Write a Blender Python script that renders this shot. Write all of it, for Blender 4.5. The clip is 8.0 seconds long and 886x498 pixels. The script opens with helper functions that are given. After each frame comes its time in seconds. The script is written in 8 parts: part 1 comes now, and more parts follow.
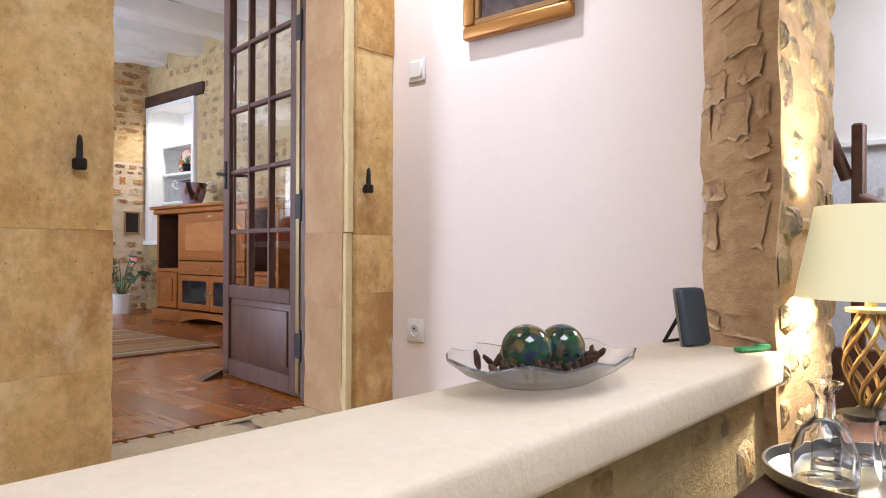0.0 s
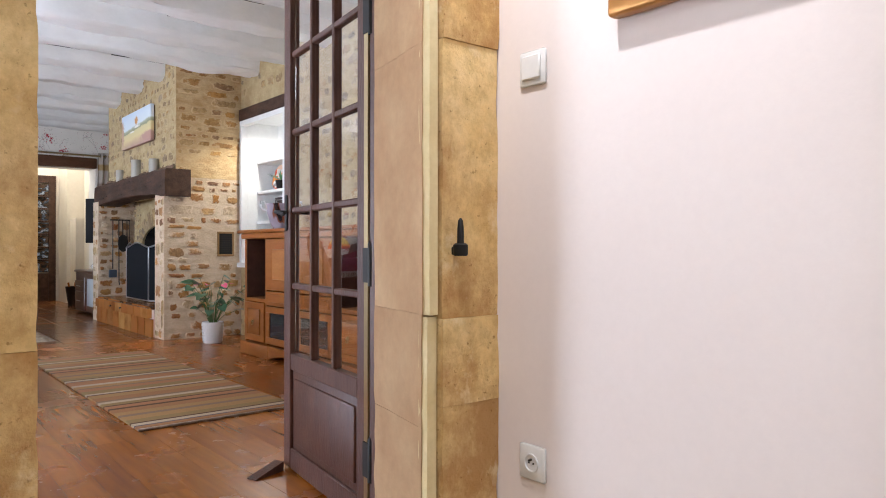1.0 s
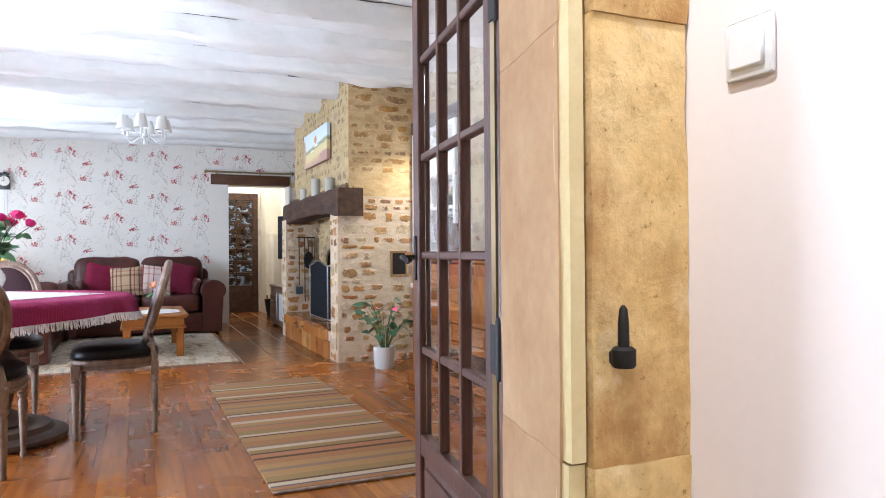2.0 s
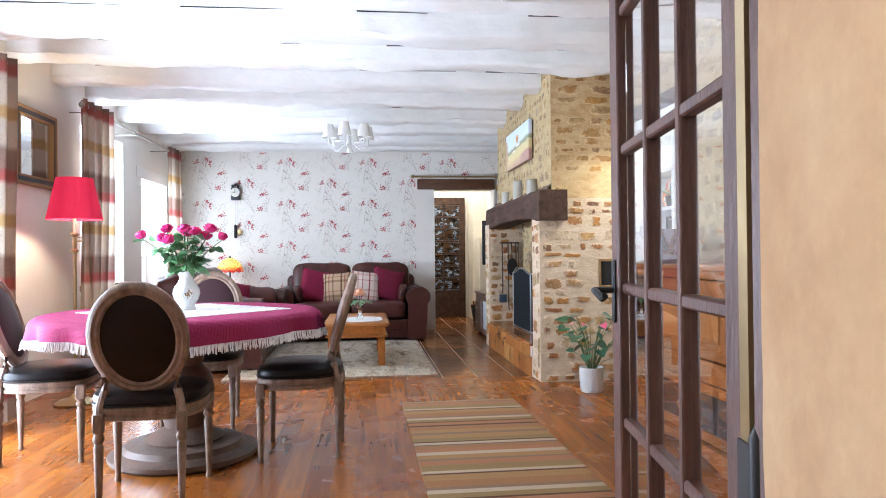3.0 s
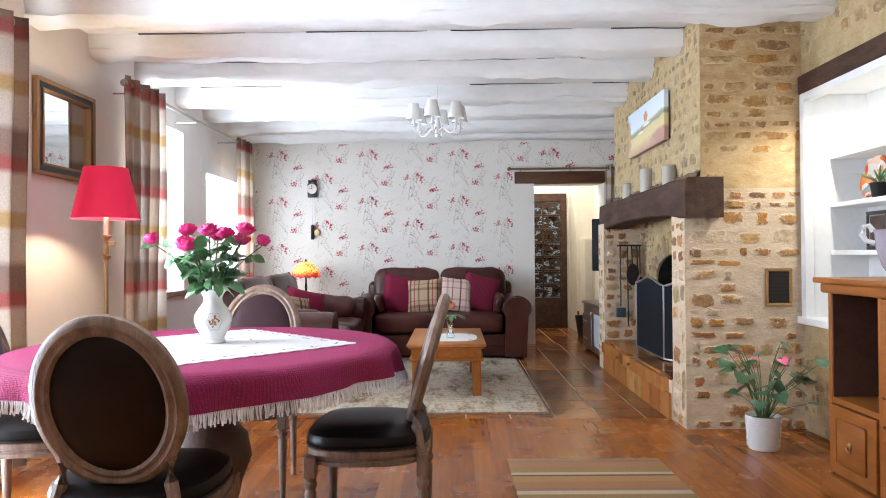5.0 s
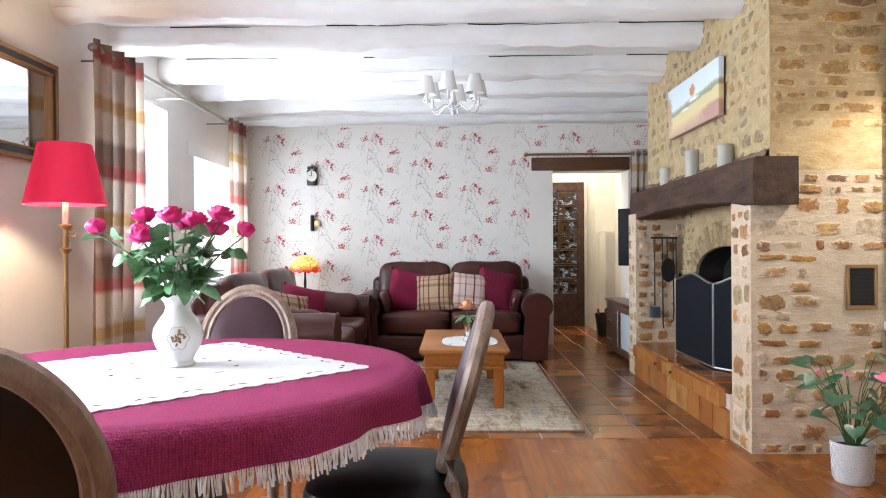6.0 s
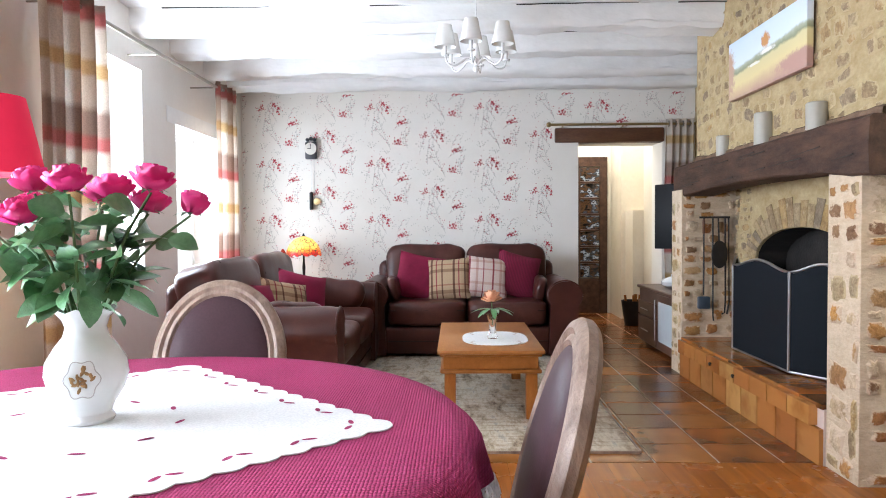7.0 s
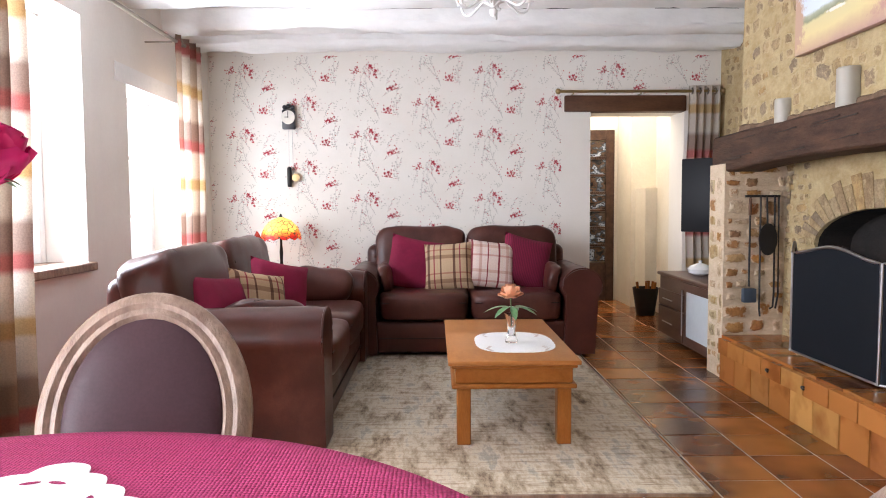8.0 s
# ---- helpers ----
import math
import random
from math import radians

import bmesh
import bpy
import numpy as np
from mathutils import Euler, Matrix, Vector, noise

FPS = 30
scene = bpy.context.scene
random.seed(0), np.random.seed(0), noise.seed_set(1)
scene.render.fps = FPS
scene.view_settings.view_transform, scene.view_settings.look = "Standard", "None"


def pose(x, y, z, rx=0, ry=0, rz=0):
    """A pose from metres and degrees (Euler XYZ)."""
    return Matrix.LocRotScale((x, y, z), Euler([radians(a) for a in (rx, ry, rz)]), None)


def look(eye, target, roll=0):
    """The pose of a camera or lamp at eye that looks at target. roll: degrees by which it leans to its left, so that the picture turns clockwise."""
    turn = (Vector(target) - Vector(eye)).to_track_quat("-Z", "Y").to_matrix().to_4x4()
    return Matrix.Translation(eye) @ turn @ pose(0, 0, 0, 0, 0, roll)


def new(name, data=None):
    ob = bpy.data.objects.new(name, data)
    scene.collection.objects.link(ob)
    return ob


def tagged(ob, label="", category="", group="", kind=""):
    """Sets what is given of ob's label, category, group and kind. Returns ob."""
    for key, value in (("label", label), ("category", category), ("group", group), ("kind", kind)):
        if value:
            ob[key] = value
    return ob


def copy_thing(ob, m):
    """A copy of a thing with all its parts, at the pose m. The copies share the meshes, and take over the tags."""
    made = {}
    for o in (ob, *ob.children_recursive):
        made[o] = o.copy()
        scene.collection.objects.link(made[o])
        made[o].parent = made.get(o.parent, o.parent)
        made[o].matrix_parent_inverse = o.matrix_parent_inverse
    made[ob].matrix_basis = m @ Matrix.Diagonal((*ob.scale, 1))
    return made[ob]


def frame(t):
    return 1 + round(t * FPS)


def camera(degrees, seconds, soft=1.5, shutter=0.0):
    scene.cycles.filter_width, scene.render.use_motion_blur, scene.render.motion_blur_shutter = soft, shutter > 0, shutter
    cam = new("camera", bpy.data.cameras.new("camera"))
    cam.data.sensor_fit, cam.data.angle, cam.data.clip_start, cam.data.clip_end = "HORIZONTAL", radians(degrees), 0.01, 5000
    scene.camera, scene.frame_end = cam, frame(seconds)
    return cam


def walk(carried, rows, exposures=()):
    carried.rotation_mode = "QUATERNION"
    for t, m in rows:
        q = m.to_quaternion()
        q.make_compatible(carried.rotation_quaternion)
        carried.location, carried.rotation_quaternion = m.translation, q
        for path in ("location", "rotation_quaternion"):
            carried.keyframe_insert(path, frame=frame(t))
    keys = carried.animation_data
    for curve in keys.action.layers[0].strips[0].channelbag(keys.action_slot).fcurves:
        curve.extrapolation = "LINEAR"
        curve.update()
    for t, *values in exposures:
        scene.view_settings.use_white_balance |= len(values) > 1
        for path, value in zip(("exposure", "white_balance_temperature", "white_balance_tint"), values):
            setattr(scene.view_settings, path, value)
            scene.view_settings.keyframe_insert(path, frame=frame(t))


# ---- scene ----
cam = camera(64.5, 8.0, soft=1.0)
# seconds, x, y, z, yaw, pitch, lean
ROWS = [
    (0.0, 0.246, 0.050, 0.602, -48.60, 0.19, 0.23),
    (0.5, 0.566, 0.362, 0.728, -44.94, 0.11, 0.14),
    (1.0, 0.861, 0.647, 0.824, -39.39, 0.08, 0.05),
    (1.2, 0.967, 0.753, 0.856, -36.54, 0.12, 0.02),
    (2.3, 1.390, 1.227, 1.011, -18.31, 0.35, -0.52),
    (2.5, 1.434, 1.338, 1.026, -14.75, 0.36, -0.52),
    (3.0, 1.551, 1.600, 1.044, -6.24, 0.48, -0.58),
    (3.5, 1.533, 1.939, 1.083, 0.36, 0.52, -0.47),
    (4.0, 1.536, 2.230, 1.093, 0.82, 0.54, -0.45),
    (5.5, 1.467, 3.124, 1.092, 0.88, 0.50, -0.42),
    (6.0, 1.388, 3.470, 1.098, 0.88, -0.08, -0.36),
    (6.5, 1.312, 3.838, 1.107, 0.88, -0.80, -0.35),
    (7.0, 1.258, 4.232, 1.107, 1.02, -1.72, -0.35),
    (7.5, 1.177, 4.612, 1.107, 0.62, -2.56, -0.33),
    (8.0, 1.092, 5.020, 1.116, -0.70, -3.45, -0.28),
]
EXPOSURES = [(0.0, -0.40, 5550, 15), (1.2, -0.44, 5550, 12), (2.4, 0.12, 5250, 10), (3.0, 0.04, 5300, 10), (4.0, -0.22, 5400, 10), (5.5, -0.06, 5600, 10), (7.0, 0.0, 5600, 10), (8.0, 0.08, 6000, 16)]
walk(cam, [(t, pose(x, y, z, 90 + p, -r, w)) for t, x, y, z, w, p, r in ROWS], EXPOSURES)
# ---- end of path ----

# ---- world, sun and large lights ----
world = bpy.data.worlds.new("world")
scene.world = world
world.use_nodes = True
wn = world.node_tree
sky = wn.nodes.new("ShaderNodeTexSky")
sky.sky_type, sky.sun_disc = "NISHITA", False
sky.sun_elevation, sky.sun_rotation = radians(48), radians(250)
wn.links.new(sky.outputs[0], wn.nodes["Background"].inputs[0])
wn.nodes["Background"].inputs[1].default_value = 0.1

sun_data = bpy.data.lights.new("sun", "SUN")
sun_data.energy, sun_data.angle, sun_data.color = 2.0, radians(0.6), (1, 0.95, 0.88)
sun = new("sun", sun_data)
sun.matrix_world = look((-4, 1, 8), (0, 2.4, 0))


def area_lamp(name, eye, target, wide, tall, watts, colour):
    d = bpy.data.lights.new(name, "AREA")
    d.shape, d.size, d.size_y, d.energy, d.color = "RECTANGLE", wide, tall, watts, colour
    ob = new(name, d)
    ob.matrix_world = look(eye, target)
    return ob


def point_lamp(name, place, watts, colour, size=0.03):
    d = bpy.data.lights.new(name, "POINT")
    d.energy, d.color, d.shadow_soft_size = watts, colour, size
    ob = new(name, d)
    ob.location = place
    return ob


def spot_lamp(name, eye, target, watts, colour, degrees, blend=0.6, size=0.03):
    d = bpy.data.lights.new(name, "SPOT")
    d.energy, d.color, d.shadow_soft_size, d.spot_size, d.spot_blend = watts, colour, size, radians(degrees), blend
    ob = new(name, d)
    ob.matrix_world = look(eye, target)
    return ob


DAY = (0.93, 0.97, 1.0)
WARM = (1.0, 0.74, 0.42)
area_lamp("daylight_french_window", (-1.12, 5.32, 1.1), (2, 5.32, 1.95), 1.7, 2.0, 265, DAY)
area_lamp("daylight_window", (-1.12, 8.55, 1.5), (2, 8.55, 1.7), 1.05, 1.3, 105, DAY)
area_lamp("daylight_window", (-1.12, 10.2, 1.35), (2, 10.2, 1.6), 0.9, 1.1, 58, DAY)
point_lamp("floor_lamp_bulb", (-0.54, 6.93, 1.435), 30, WARM, 0.04)
point_lamp("table_lamp_bulb", (-0.23, 11.08, 0.9), 0.8, WARM, 0.03)
spot_lamp("niche_downlight", (3.765, 6.70, 2.02), (3.85, 6.70, 0.7), 52, (1, 0.88, 0.66), 165)
spot_lamp("picture_downlight", (1.52, 1.60, 2.36), (2.1, 1.52, 1.45), 120, (1, 0.93, 0.85), 82, 1.0)
point_lamp("shaded_lamp_bulb", (2.0, 0.36, 0.60), 44, (1, 0.84, 0.56), 0.03)
# unseen fill over the kitchen end, added to brighten ledge, pier and jamb
area_lamp("kitchen_ceiling_light", (0.2, -0.6, 2.38), (0.2, -0.6, 0), 1.2, 1.2, 64, (1, 0.96, 0.90))
# unseen overhead fill, added because the stair area came out dark
area_lamp("stairwell_light", (3.6, -0.3, 2.38), (3.6, -0.3, 0), 0.8, 0.8, 90, (1, 0.97, 0.93))
# weak added fill for the hall, with no fitting behind it
area_lamp("hall_ceiling_light", (0.3, 1.3, 2.40), (0.3, 1.3, 0), 0.6, 0.5, 8, (1, 0.95, 0.88))
# added overhead fill, in place of the bright source in the passage recess
area_lamp("passage_ceiling_light", (2.9, 12.5, 2.5), (2.9, 12.5, 0), 0.7, 1.2, 28, (1, 0.90, 0.74))

# ---- materials ----
MATS = {}


def nodes_of(name):
    m = bpy.data.materials.new(name)
    m.use_nodes = True
    t = m.node_tree
    return m, t, t.nodes["Principled BSDF"]


def link(t, a, b):
    t.links.new(a, b)


def ramp(t, fac, stops):
    r = t.nodes.new("ShaderNodeValToRGB")
    els = r.color_ramp.elements
    while len(els) < len(stops):
        els.new(0.5)
    for e, (p, c) in zip(els, stops):
        e.position, e.color = p, (*c, 1)
    link(t, fac, r.inputs[0])
    return r.outputs[0]


def tex_place(t, scale=(1, 1, 1), space="world", wobble=True):
    """World or object coordinates, scaled, shifted for every object."""
    if space == "world":
        g = t.nodes.new("ShaderNodeNewGeometry").outputs["Position"]
    else:
        g = t.nodes.new("ShaderNodeTexCoord").outputs["Object"]
    mp = t.nodes.new("ShaderNodeMapping")
    mp.inputs["Scale"].default_value = scale
    link(t, g, mp.inputs[0])
    if wobble:
        info = t.nodes.new("ShaderNodeObjectInfo")
        mul = t.nodes.new("ShaderNodeVectorMath")
        mul.operation = "SCALE"
        mul.inputs[0].default_value = (13.0, 7.0, 5.0)
        link(t, info.outputs["Random"], mul.inputs["Scale"])
        link(t, mul.outputs[0], mp.inputs["Location"])
    return mp.outputs[0]


def noise_tex(t, vec, scale, detail=4.0, rough=0.6):
    n = t.nodes.new("ShaderNodeTexNoise")
    n.inputs["Scale"].default_value, n.inputs["Detail"].default_value, n.inputs["Roughness"].default_value = scale, detail, rough
    link(t, vec, n.inputs["Vector"])
    return n.outputs["Fac"]


def mixed(t, kind, fac, a, b):
    m = t.nodes.new("ShaderNodeMix")
    m.data_type, m.blend_type = "RGBA", kind
    for sock, v in ((m.inputs[0], fac), (m.inputs[6], a), (m.inputs[7], b)):
        if isinstance(v, (int, float)):
            sock.default_value = v
        elif isinstance(v, tuple):
            sock.default_value = (*v, 1)
        else:
            link(t, v, sock)
    return m.outputs[2]


def bumped(t, p, height, strength, distance=0.01):
    b = t.nodes.new("ShaderNodeBump")
    b.inputs["Strength"].default_value, b.inputs["Distance"].default_value = strength, distance
    link(t, height, b.inputs["Height"])
    link(t, b.outputs[0], p.inputs["Normal"])


def blot(t, dist):
    """Soft-edged patch: one inside a distance of about 1.4, nothing past 1.8."""
    r = t.nodes.new("ShaderNodeMapRange")
    r.inputs["From Min"].default_value, r.inputs["From Max"].default_value = 1.8, 1.4
    link(t, dist, r.inputs["Value"])
    return r.outputs[0]


def grainy(name, c1, c2, rough=0.6, scale=6.0, stretch=(1, 1, 1), bump=0.25, fine=60.0, metal=0.0, space="world", dist=0.006, spread=0.0, coat=0.0, sheen=0.0, mottle=0.45, spec=0.35, detail=5, crag=0.6, deep=False):
    """Two-scale variation between two colours with a fine relief."""
    m, t, p = nodes_of(name)
    v = tex_place(t, stretch, space)
    big = noise_tex(t, v, scale, detail, crag)
    small = noise_tex(t, v, fine, 3)
    col = ramp(t, big, [(0.3, c1), (0.7, c2)])
    col = mixed(t, "MULTIPLY", mottle, col, ramp(t, small, [(0.3, (0.62, 0.62, 0.62)), (0.65, (1, 1, 1))]))
    if spread:
        info = t.nodes.new("ShaderNodeObjectInfo")
        col = mixed(t, "MULTIPLY", spread, col, ramp(t, info.outputs["Random"], [(0.0, (0.45, 0.42, 0.38)), (0.5, (0.95, 0.9, 0.85)), (1.0, (1.25, 1.2, 1.1))]))
    link(t, col, p.inputs["Base Color"])
    p.inputs["Roughness"].default_value, p.inputs["Metallic"].default_value = rough, metal
    p.inputs["Coat Weight"].default_value, p.inputs["Sheen Weight"].default_value = coat, sheen
    p.inputs["Specular IOR Level"].default_value = spec
    bumped(t, p, big if deep else small, bump, dist)
    MATS[name] = m
    return m


def plain(name, c, rough=0.5, metal=0.0, trans=0.0, glow=0.0, glow_col=None, coat=0.0, spec=0.5):
    m, t, p = nodes_of(name)
    p.inputs["Specular IOR Level"].default_value = spec
    v = tex_place(t, (1, 1, 1))
    n = noise_tex(t, v, 25, 3)
    link(t, mixed(t, "MULTIPLY", 0.25, c, ramp(t, n, [(0.3, (0.75, 0.75, 0.75)), (0.7, (1, 1, 1))])), p.inputs["Base Color"])
    p.inputs["Roughness"].default_value, p.inputs["Metallic"].default_value = rough, metal
    p.inputs["Transmission Weight"].default_value, p.inputs["Coat Weight"].default_value = trans, coat
    if glow:
        p.inputs["Emission Color"].default_value = (*(glow_col or c), 1)
        p.inputs["Emission Strength"].default_value = glow
    MATS[name] = m
    return m


def stony(name, palette, rough=0.9, smear=((0.58, 0.46, 0.33), 0.5), relief=0.9):
    """Rubble stone: each piece takes its own colour, with grain and pits."""
    m, t, p = nodes_of(name)
    info = t.nodes.new("ShaderNodeObjectInfo")
    v = tex_place(t)
    base = ramp(t, info.outputs["Random"], [(i / (len(palette) - 1), c) for i, c in enumerate(palette)])
    a, b = noise_tex(t, v, 14, 6, 0.7), noise_tex(t, v, 75, 4, 0.7)
    col = mixed(t, "MULTIPLY", 0.7, base, ramp(t, a, [(0.32, (0.45, 0.38, 0.30)), (0.55, (1, 1, 1)), (0.75, (1.25, 1.2, 1.1))]))
    col = mixed(t, "MULTIPLY", 0.5, col, ramp(t, b, [(0.35, (0.55, 0.5, 0.45)), (0.6, (1, 1, 1))]))
    # lime mortar smeared over the rim and unevenly over the face of the stone
    film = noise_tex(t, v, 17, 8, 0.72)
    lo = smear[1]
    col = mixed(t, "MIX", ramp(t, film, [(lo, (0, 0, 0)), (lo + 0.12, (0.8, 0.8, 0.8))]), col, smear[0])
    sep = t.nodes.new("ShaderNodeSeparateXYZ")
    link(t, t.nodes.new("ShaderNodeTexCoord").outputs["Object"], sep.inputs[0])
    rim = t.nodes.new("ShaderNodeMath")
    rim.operation = "MULTIPLY_ADD"
    rim.inputs[1].default_value = 2.4
    off = t.nodes.new("ShaderNodeMath")
    off.operation = "SUBTRACT"
    off.inputs[1].default_value = 0.5
    link(t, noise_tex(t, v, 24, 5, 0.68), off.inputs[0])
    link(t, off.outputs[0], rim.inputs[0])
    # some stones stand clear, others are half buried in the pointing
    spin = t.nodes.new("ShaderNodeMath")
    spin.operation = "MULTIPLY"
    spin.inputs[1].default_value = 7.37
    link(t, info.outputs["Random"], spin.inputs[0])
    part_of = t.nodes.new("ShaderNodeMath")
    part_of.operation = "FRACT"
    link(t, spin.outputs[0], part_of.inputs[0])
    bury = t.nodes.new("ShaderNodeMath")
    bury.operation = "MULTIPLY_ADD"
    bury.inputs[1].default_value, bury.inputs[2].default_value = -0.38, 0.10
    link(t, part_of.outputs[0], bury.inputs[0])
    both = t.nodes.new("ShaderNodeMath")
    both.operation = "ADD"
    link(t, bury.outputs[0], both.inputs[0])
    link(t, sep.outputs[2], both.inputs[1])
    link(t, both.outputs[0], rim.inputs[2])
    pw = noise_tex(t, tex_place(t, (1, 1, 1), "world", False), 5, 5)
    lime = ramp(t, pw, [(0.3, tuple(q * 0.93 for q in smear[0])), (0.7, tuple(q * 1.05 for q in smear[0]))])
    col = mixed(t, "MIX", ramp(t, rim.outputs[0], [(0.32, (1, 1, 1)), (0.62, (0, 0, 0))]), col, lime)
    link(t, col, p.inputs["Base Color"])
    p.inputs["Roughness"].default_value = rough
    bumped(t, p, a, relief, 0.02)
    MATS[name] = m
    return m


def quarried(name, tones, stain, lime, amount):
    """Old dressed limestone: mottled, stained brown, pitted, limewashed in patches."""
    m, t, p = nodes_of(name)
    v = tex_place(t)
    broad, fine_, pit = noise_tex(t, v, 3.2, 9, 0.68), noise_tex(t, v, 26, 6, 0.7), noise_tex(t, v, 70, 3, 0.6)
    col = ramp(t, broad, [(0.28, tones[0]), (0.48, tones[1]), (0.70, tones[2])])
    col = mixed(t, "MULTIPLY", 0.55, col, ramp(t, fine_, [(0.30, (0.62, 0.55, 0.46)), (0.55, (1, 1, 1)), (0.75, (1.12, 1.1, 1.06))]))
    col = mixed(t, "MIX", ramp(t, noise_tex(t, tex_place(t, (1, 1, 0.7)), 2.3, 9, 0.72), [(0.47, (0, 0, 0)), (0.62, (amount, amount, amount))]), col, stain)
    col = mixed(t, "MIX", ramp(t, noise_tex(t, tex_place(t, (1.3, 1.3, 1)), 5.5, 7, 0.7), [(0.57, (0, 0, 0)), (0.66, (0.55, 0.55, 0.55))]), col, lime)
    col = mixed(t, "MULTIPLY", 0.8, col, ramp(t, pit, [(0.27, (0.45, 0.36, 0.26)), (0.36, (1, 1, 1))]))
    link(t, col, p.inputs["Base Color"])
    p.inputs["Roughness"].default_value, p.inputs["Specular IOR Level"].default_value = 0.88, 0.25
    bumped(t, p, fine_, 0.6, 0.012)
    MATS[name] = m


quarried("dressed_stone", ((0.58, 0.35, 0.11), (0.74, 0.52, 0.22), (0.83, 0.64, 0.33)), (0.38, 0.185, 0.055), (0.80, 0.66, 0.40), 0.8)
stony("tan_rubble", [(0.46, 0.30, 0.155), (0.54, 0.38, 0.21), (0.40, 0.25, 0.125), (0.62, 0.49, 0.33), (0.50, 0.33, 0.16)], 0.9, ((0.53, 0.375, 0.215), 0.52), 0.45)
stony("rubble", [(0.46, 0.25, 0.075), (0.34, 0.135, 0.04), (0.52, 0.32, 0.12), (0.22, 0.115, 0.06), (0.52, 0.26, 0.06), (0.38, 0.17, 0.05), (0.50, 0.33, 0.15)], 0.9, ((0.58, 0.44, 0.30), 0.60))
stony("pale_rubble", [(0.39, 0.28, 0.13), (0.30, 0.215, 0.115), (0.45, 0.335, 0.17), (0.25, 0.19, 0.125), (0.42, 0.27, 0.10), (0.37, 0.295, 0.19)], 0.9, ((0.46, 0.355, 0.195), 0.54))
stony("cream_rubble", [(0.56, 0.43, 0.28), (0.50, 0.36, 0.21), (0.62, 0.50, 0.34), (0.46, 0.34, 0.22), (0.54, 0.39, 0.20)], 0.9, ((0.60, 0.47, 0.33), 0.52))
stony("golden_rubble", [(0.46, 0.28, 0.09), (0.36, 0.17, 0.05), (0.52, 0.36, 0.15), (0.30, 0.175, 0.08), (0.50, 0.27, 0.065)], 0.9, ((0.57, 0.415, 0.22), 0.55))
grainy("mortar", (0.52, 0.395, 0.255), (0.68, 0.555, 0.405), 0.95, 9, stretch=(1, 1, 2), bump=0.9, fine=45, dist=0.02, mottle=0.3, detail=9, crag=0.7, deep=True)
grainy("golden_mortar", (0.42, 0.265, 0.10), (0.64, 0.48, 0.27), 0.95, 8, stretch=(1, 1, 2), bump=0.9, fine=45, dist=0.02, mottle=0.3, detail=9, crag=0.7, deep=True)
grainy("pale_mortar", (0.35, 0.25, 0.11), (0.52, 0.41, 0.23), 0.95, 9, stretch=(1, 1, 1.5), bump=0.9, fine=45, dist=0.02, mottle=0.3, detail=9, crag=0.7, deep=True)
grainy("pinkish_stone", (0.43, 0.255, 0.125), (0.57, 0.39, 0.215), 0.9, 4, bump=0.5, fine=35, dist=0.009, spread=0.1, mottle=0.2, detail=10, crag=0.66, deep=True)
grainy("chiselled_stone", (0.66, 0.52, 0.25), (0.78, 0.67, 0.40), 0.9, 5, bump=0.3, fine=40, dist=0.008, mottle=0.12)
grainy("pier_stone", (0.42, 0.26, 0.12), (0.66, 0.47, 0.27), 0.9, 7, stretch=(1, 1, 3), bump=0.6, fine=38, dist=0.02, mottle=0.3, detail=9, crag=0.7, deep=True)
grainy("pier_dark", (0.12, 0.075, 0.045), (0.22, 0.14, 0.085), 0.95, 8, bump=0.8, fine=40, dist=0.015)
grainy("ledge_stone", (0.72, 0.61, 0.46), (0.80, 0.71, 0.57), 0.75, 3, bump=0.3, fine=70, mottle=0.15)
grainy("flagstone", (0.50, 0.40, 0.24), (0.62, 0.50, 0.33), 0.6, 6, bump=0.3, fine=60, spread=0.35)
grainy("grout", (0.34, 0.26, 0.18), (0.44, 0.35, 0.25), 0.9, 8, bump=0.5)
grainy("wall_white", (0.76, 0.72, 0.67), (0.82, 0.79, 0.74), 0.85, 2, bump=0.10, fine=40, mottle=0.06)
grainy("wall_pink", (0.78, 0.69, 0.645), (0.81, 0.725, 0.68), 0.85, 1.5, bump=0.08, fine=45, mottle=0.05)
grainy("wall_cream", (0.72, 0.65, 0.52), (0.79, 0.73, 0.61), 0.85, 2.5, bump=0.3, fine=30, mottle=0.12)
grainy("paper", (0.78, 0.74, 0.67), (0.82, 0.79, 0.73), 0.8, 2, bump=0.06, fine=120, mottle=0.05)
grainy("limewash", (0.77, 0.765, 0.74), (0.86, 0.855, 0.835), 0.8, 4, stretch=(0.7, 1.2, 1.2), bump=0.45, fine=10, dist=0.016, mottle=0.12)
grainy("plaster", (0.78, 0.775, 0.75), (0.85, 0.845, 0.83), 0.9, 3, bump=0.35, fine=30, mottle=0.15)
plain("print_red", (0.44, 0.018, 0.040), 0.8)
plain("print_rose", (0.46, 0.15, 0.15), 0.8)
plain("print_grey", (0.45, 0.42, 0.39), 0.8)
plain("print_pale", (0.50, 0.48, 0.43), 0.8)
plain("dark_gap", (0.03, 0.025, 0.02), 0.9)
grainy("beam_wood", (0.034, 0.018, 0.012), (0.095, 0.050, 0.030), 0.65, 6, stretch=(3, 0.7, 3), bump=0.5, fine=30, dist=0.010, spec=0.2)
grainy("lintel_wood", (0.085, 0.035, 0.018), (0.13, 0.058, 0.028), 0.5, 5, stretch=(0.7, 3, 3), bump=0.4, fine=40)
grainy("door_wood", (0.070, 0.027, 0.017), (0.120, 0.050, 0.031), 0.45, 7, stretch=(3, 3, 0.6), bump=0.35, fine=50)
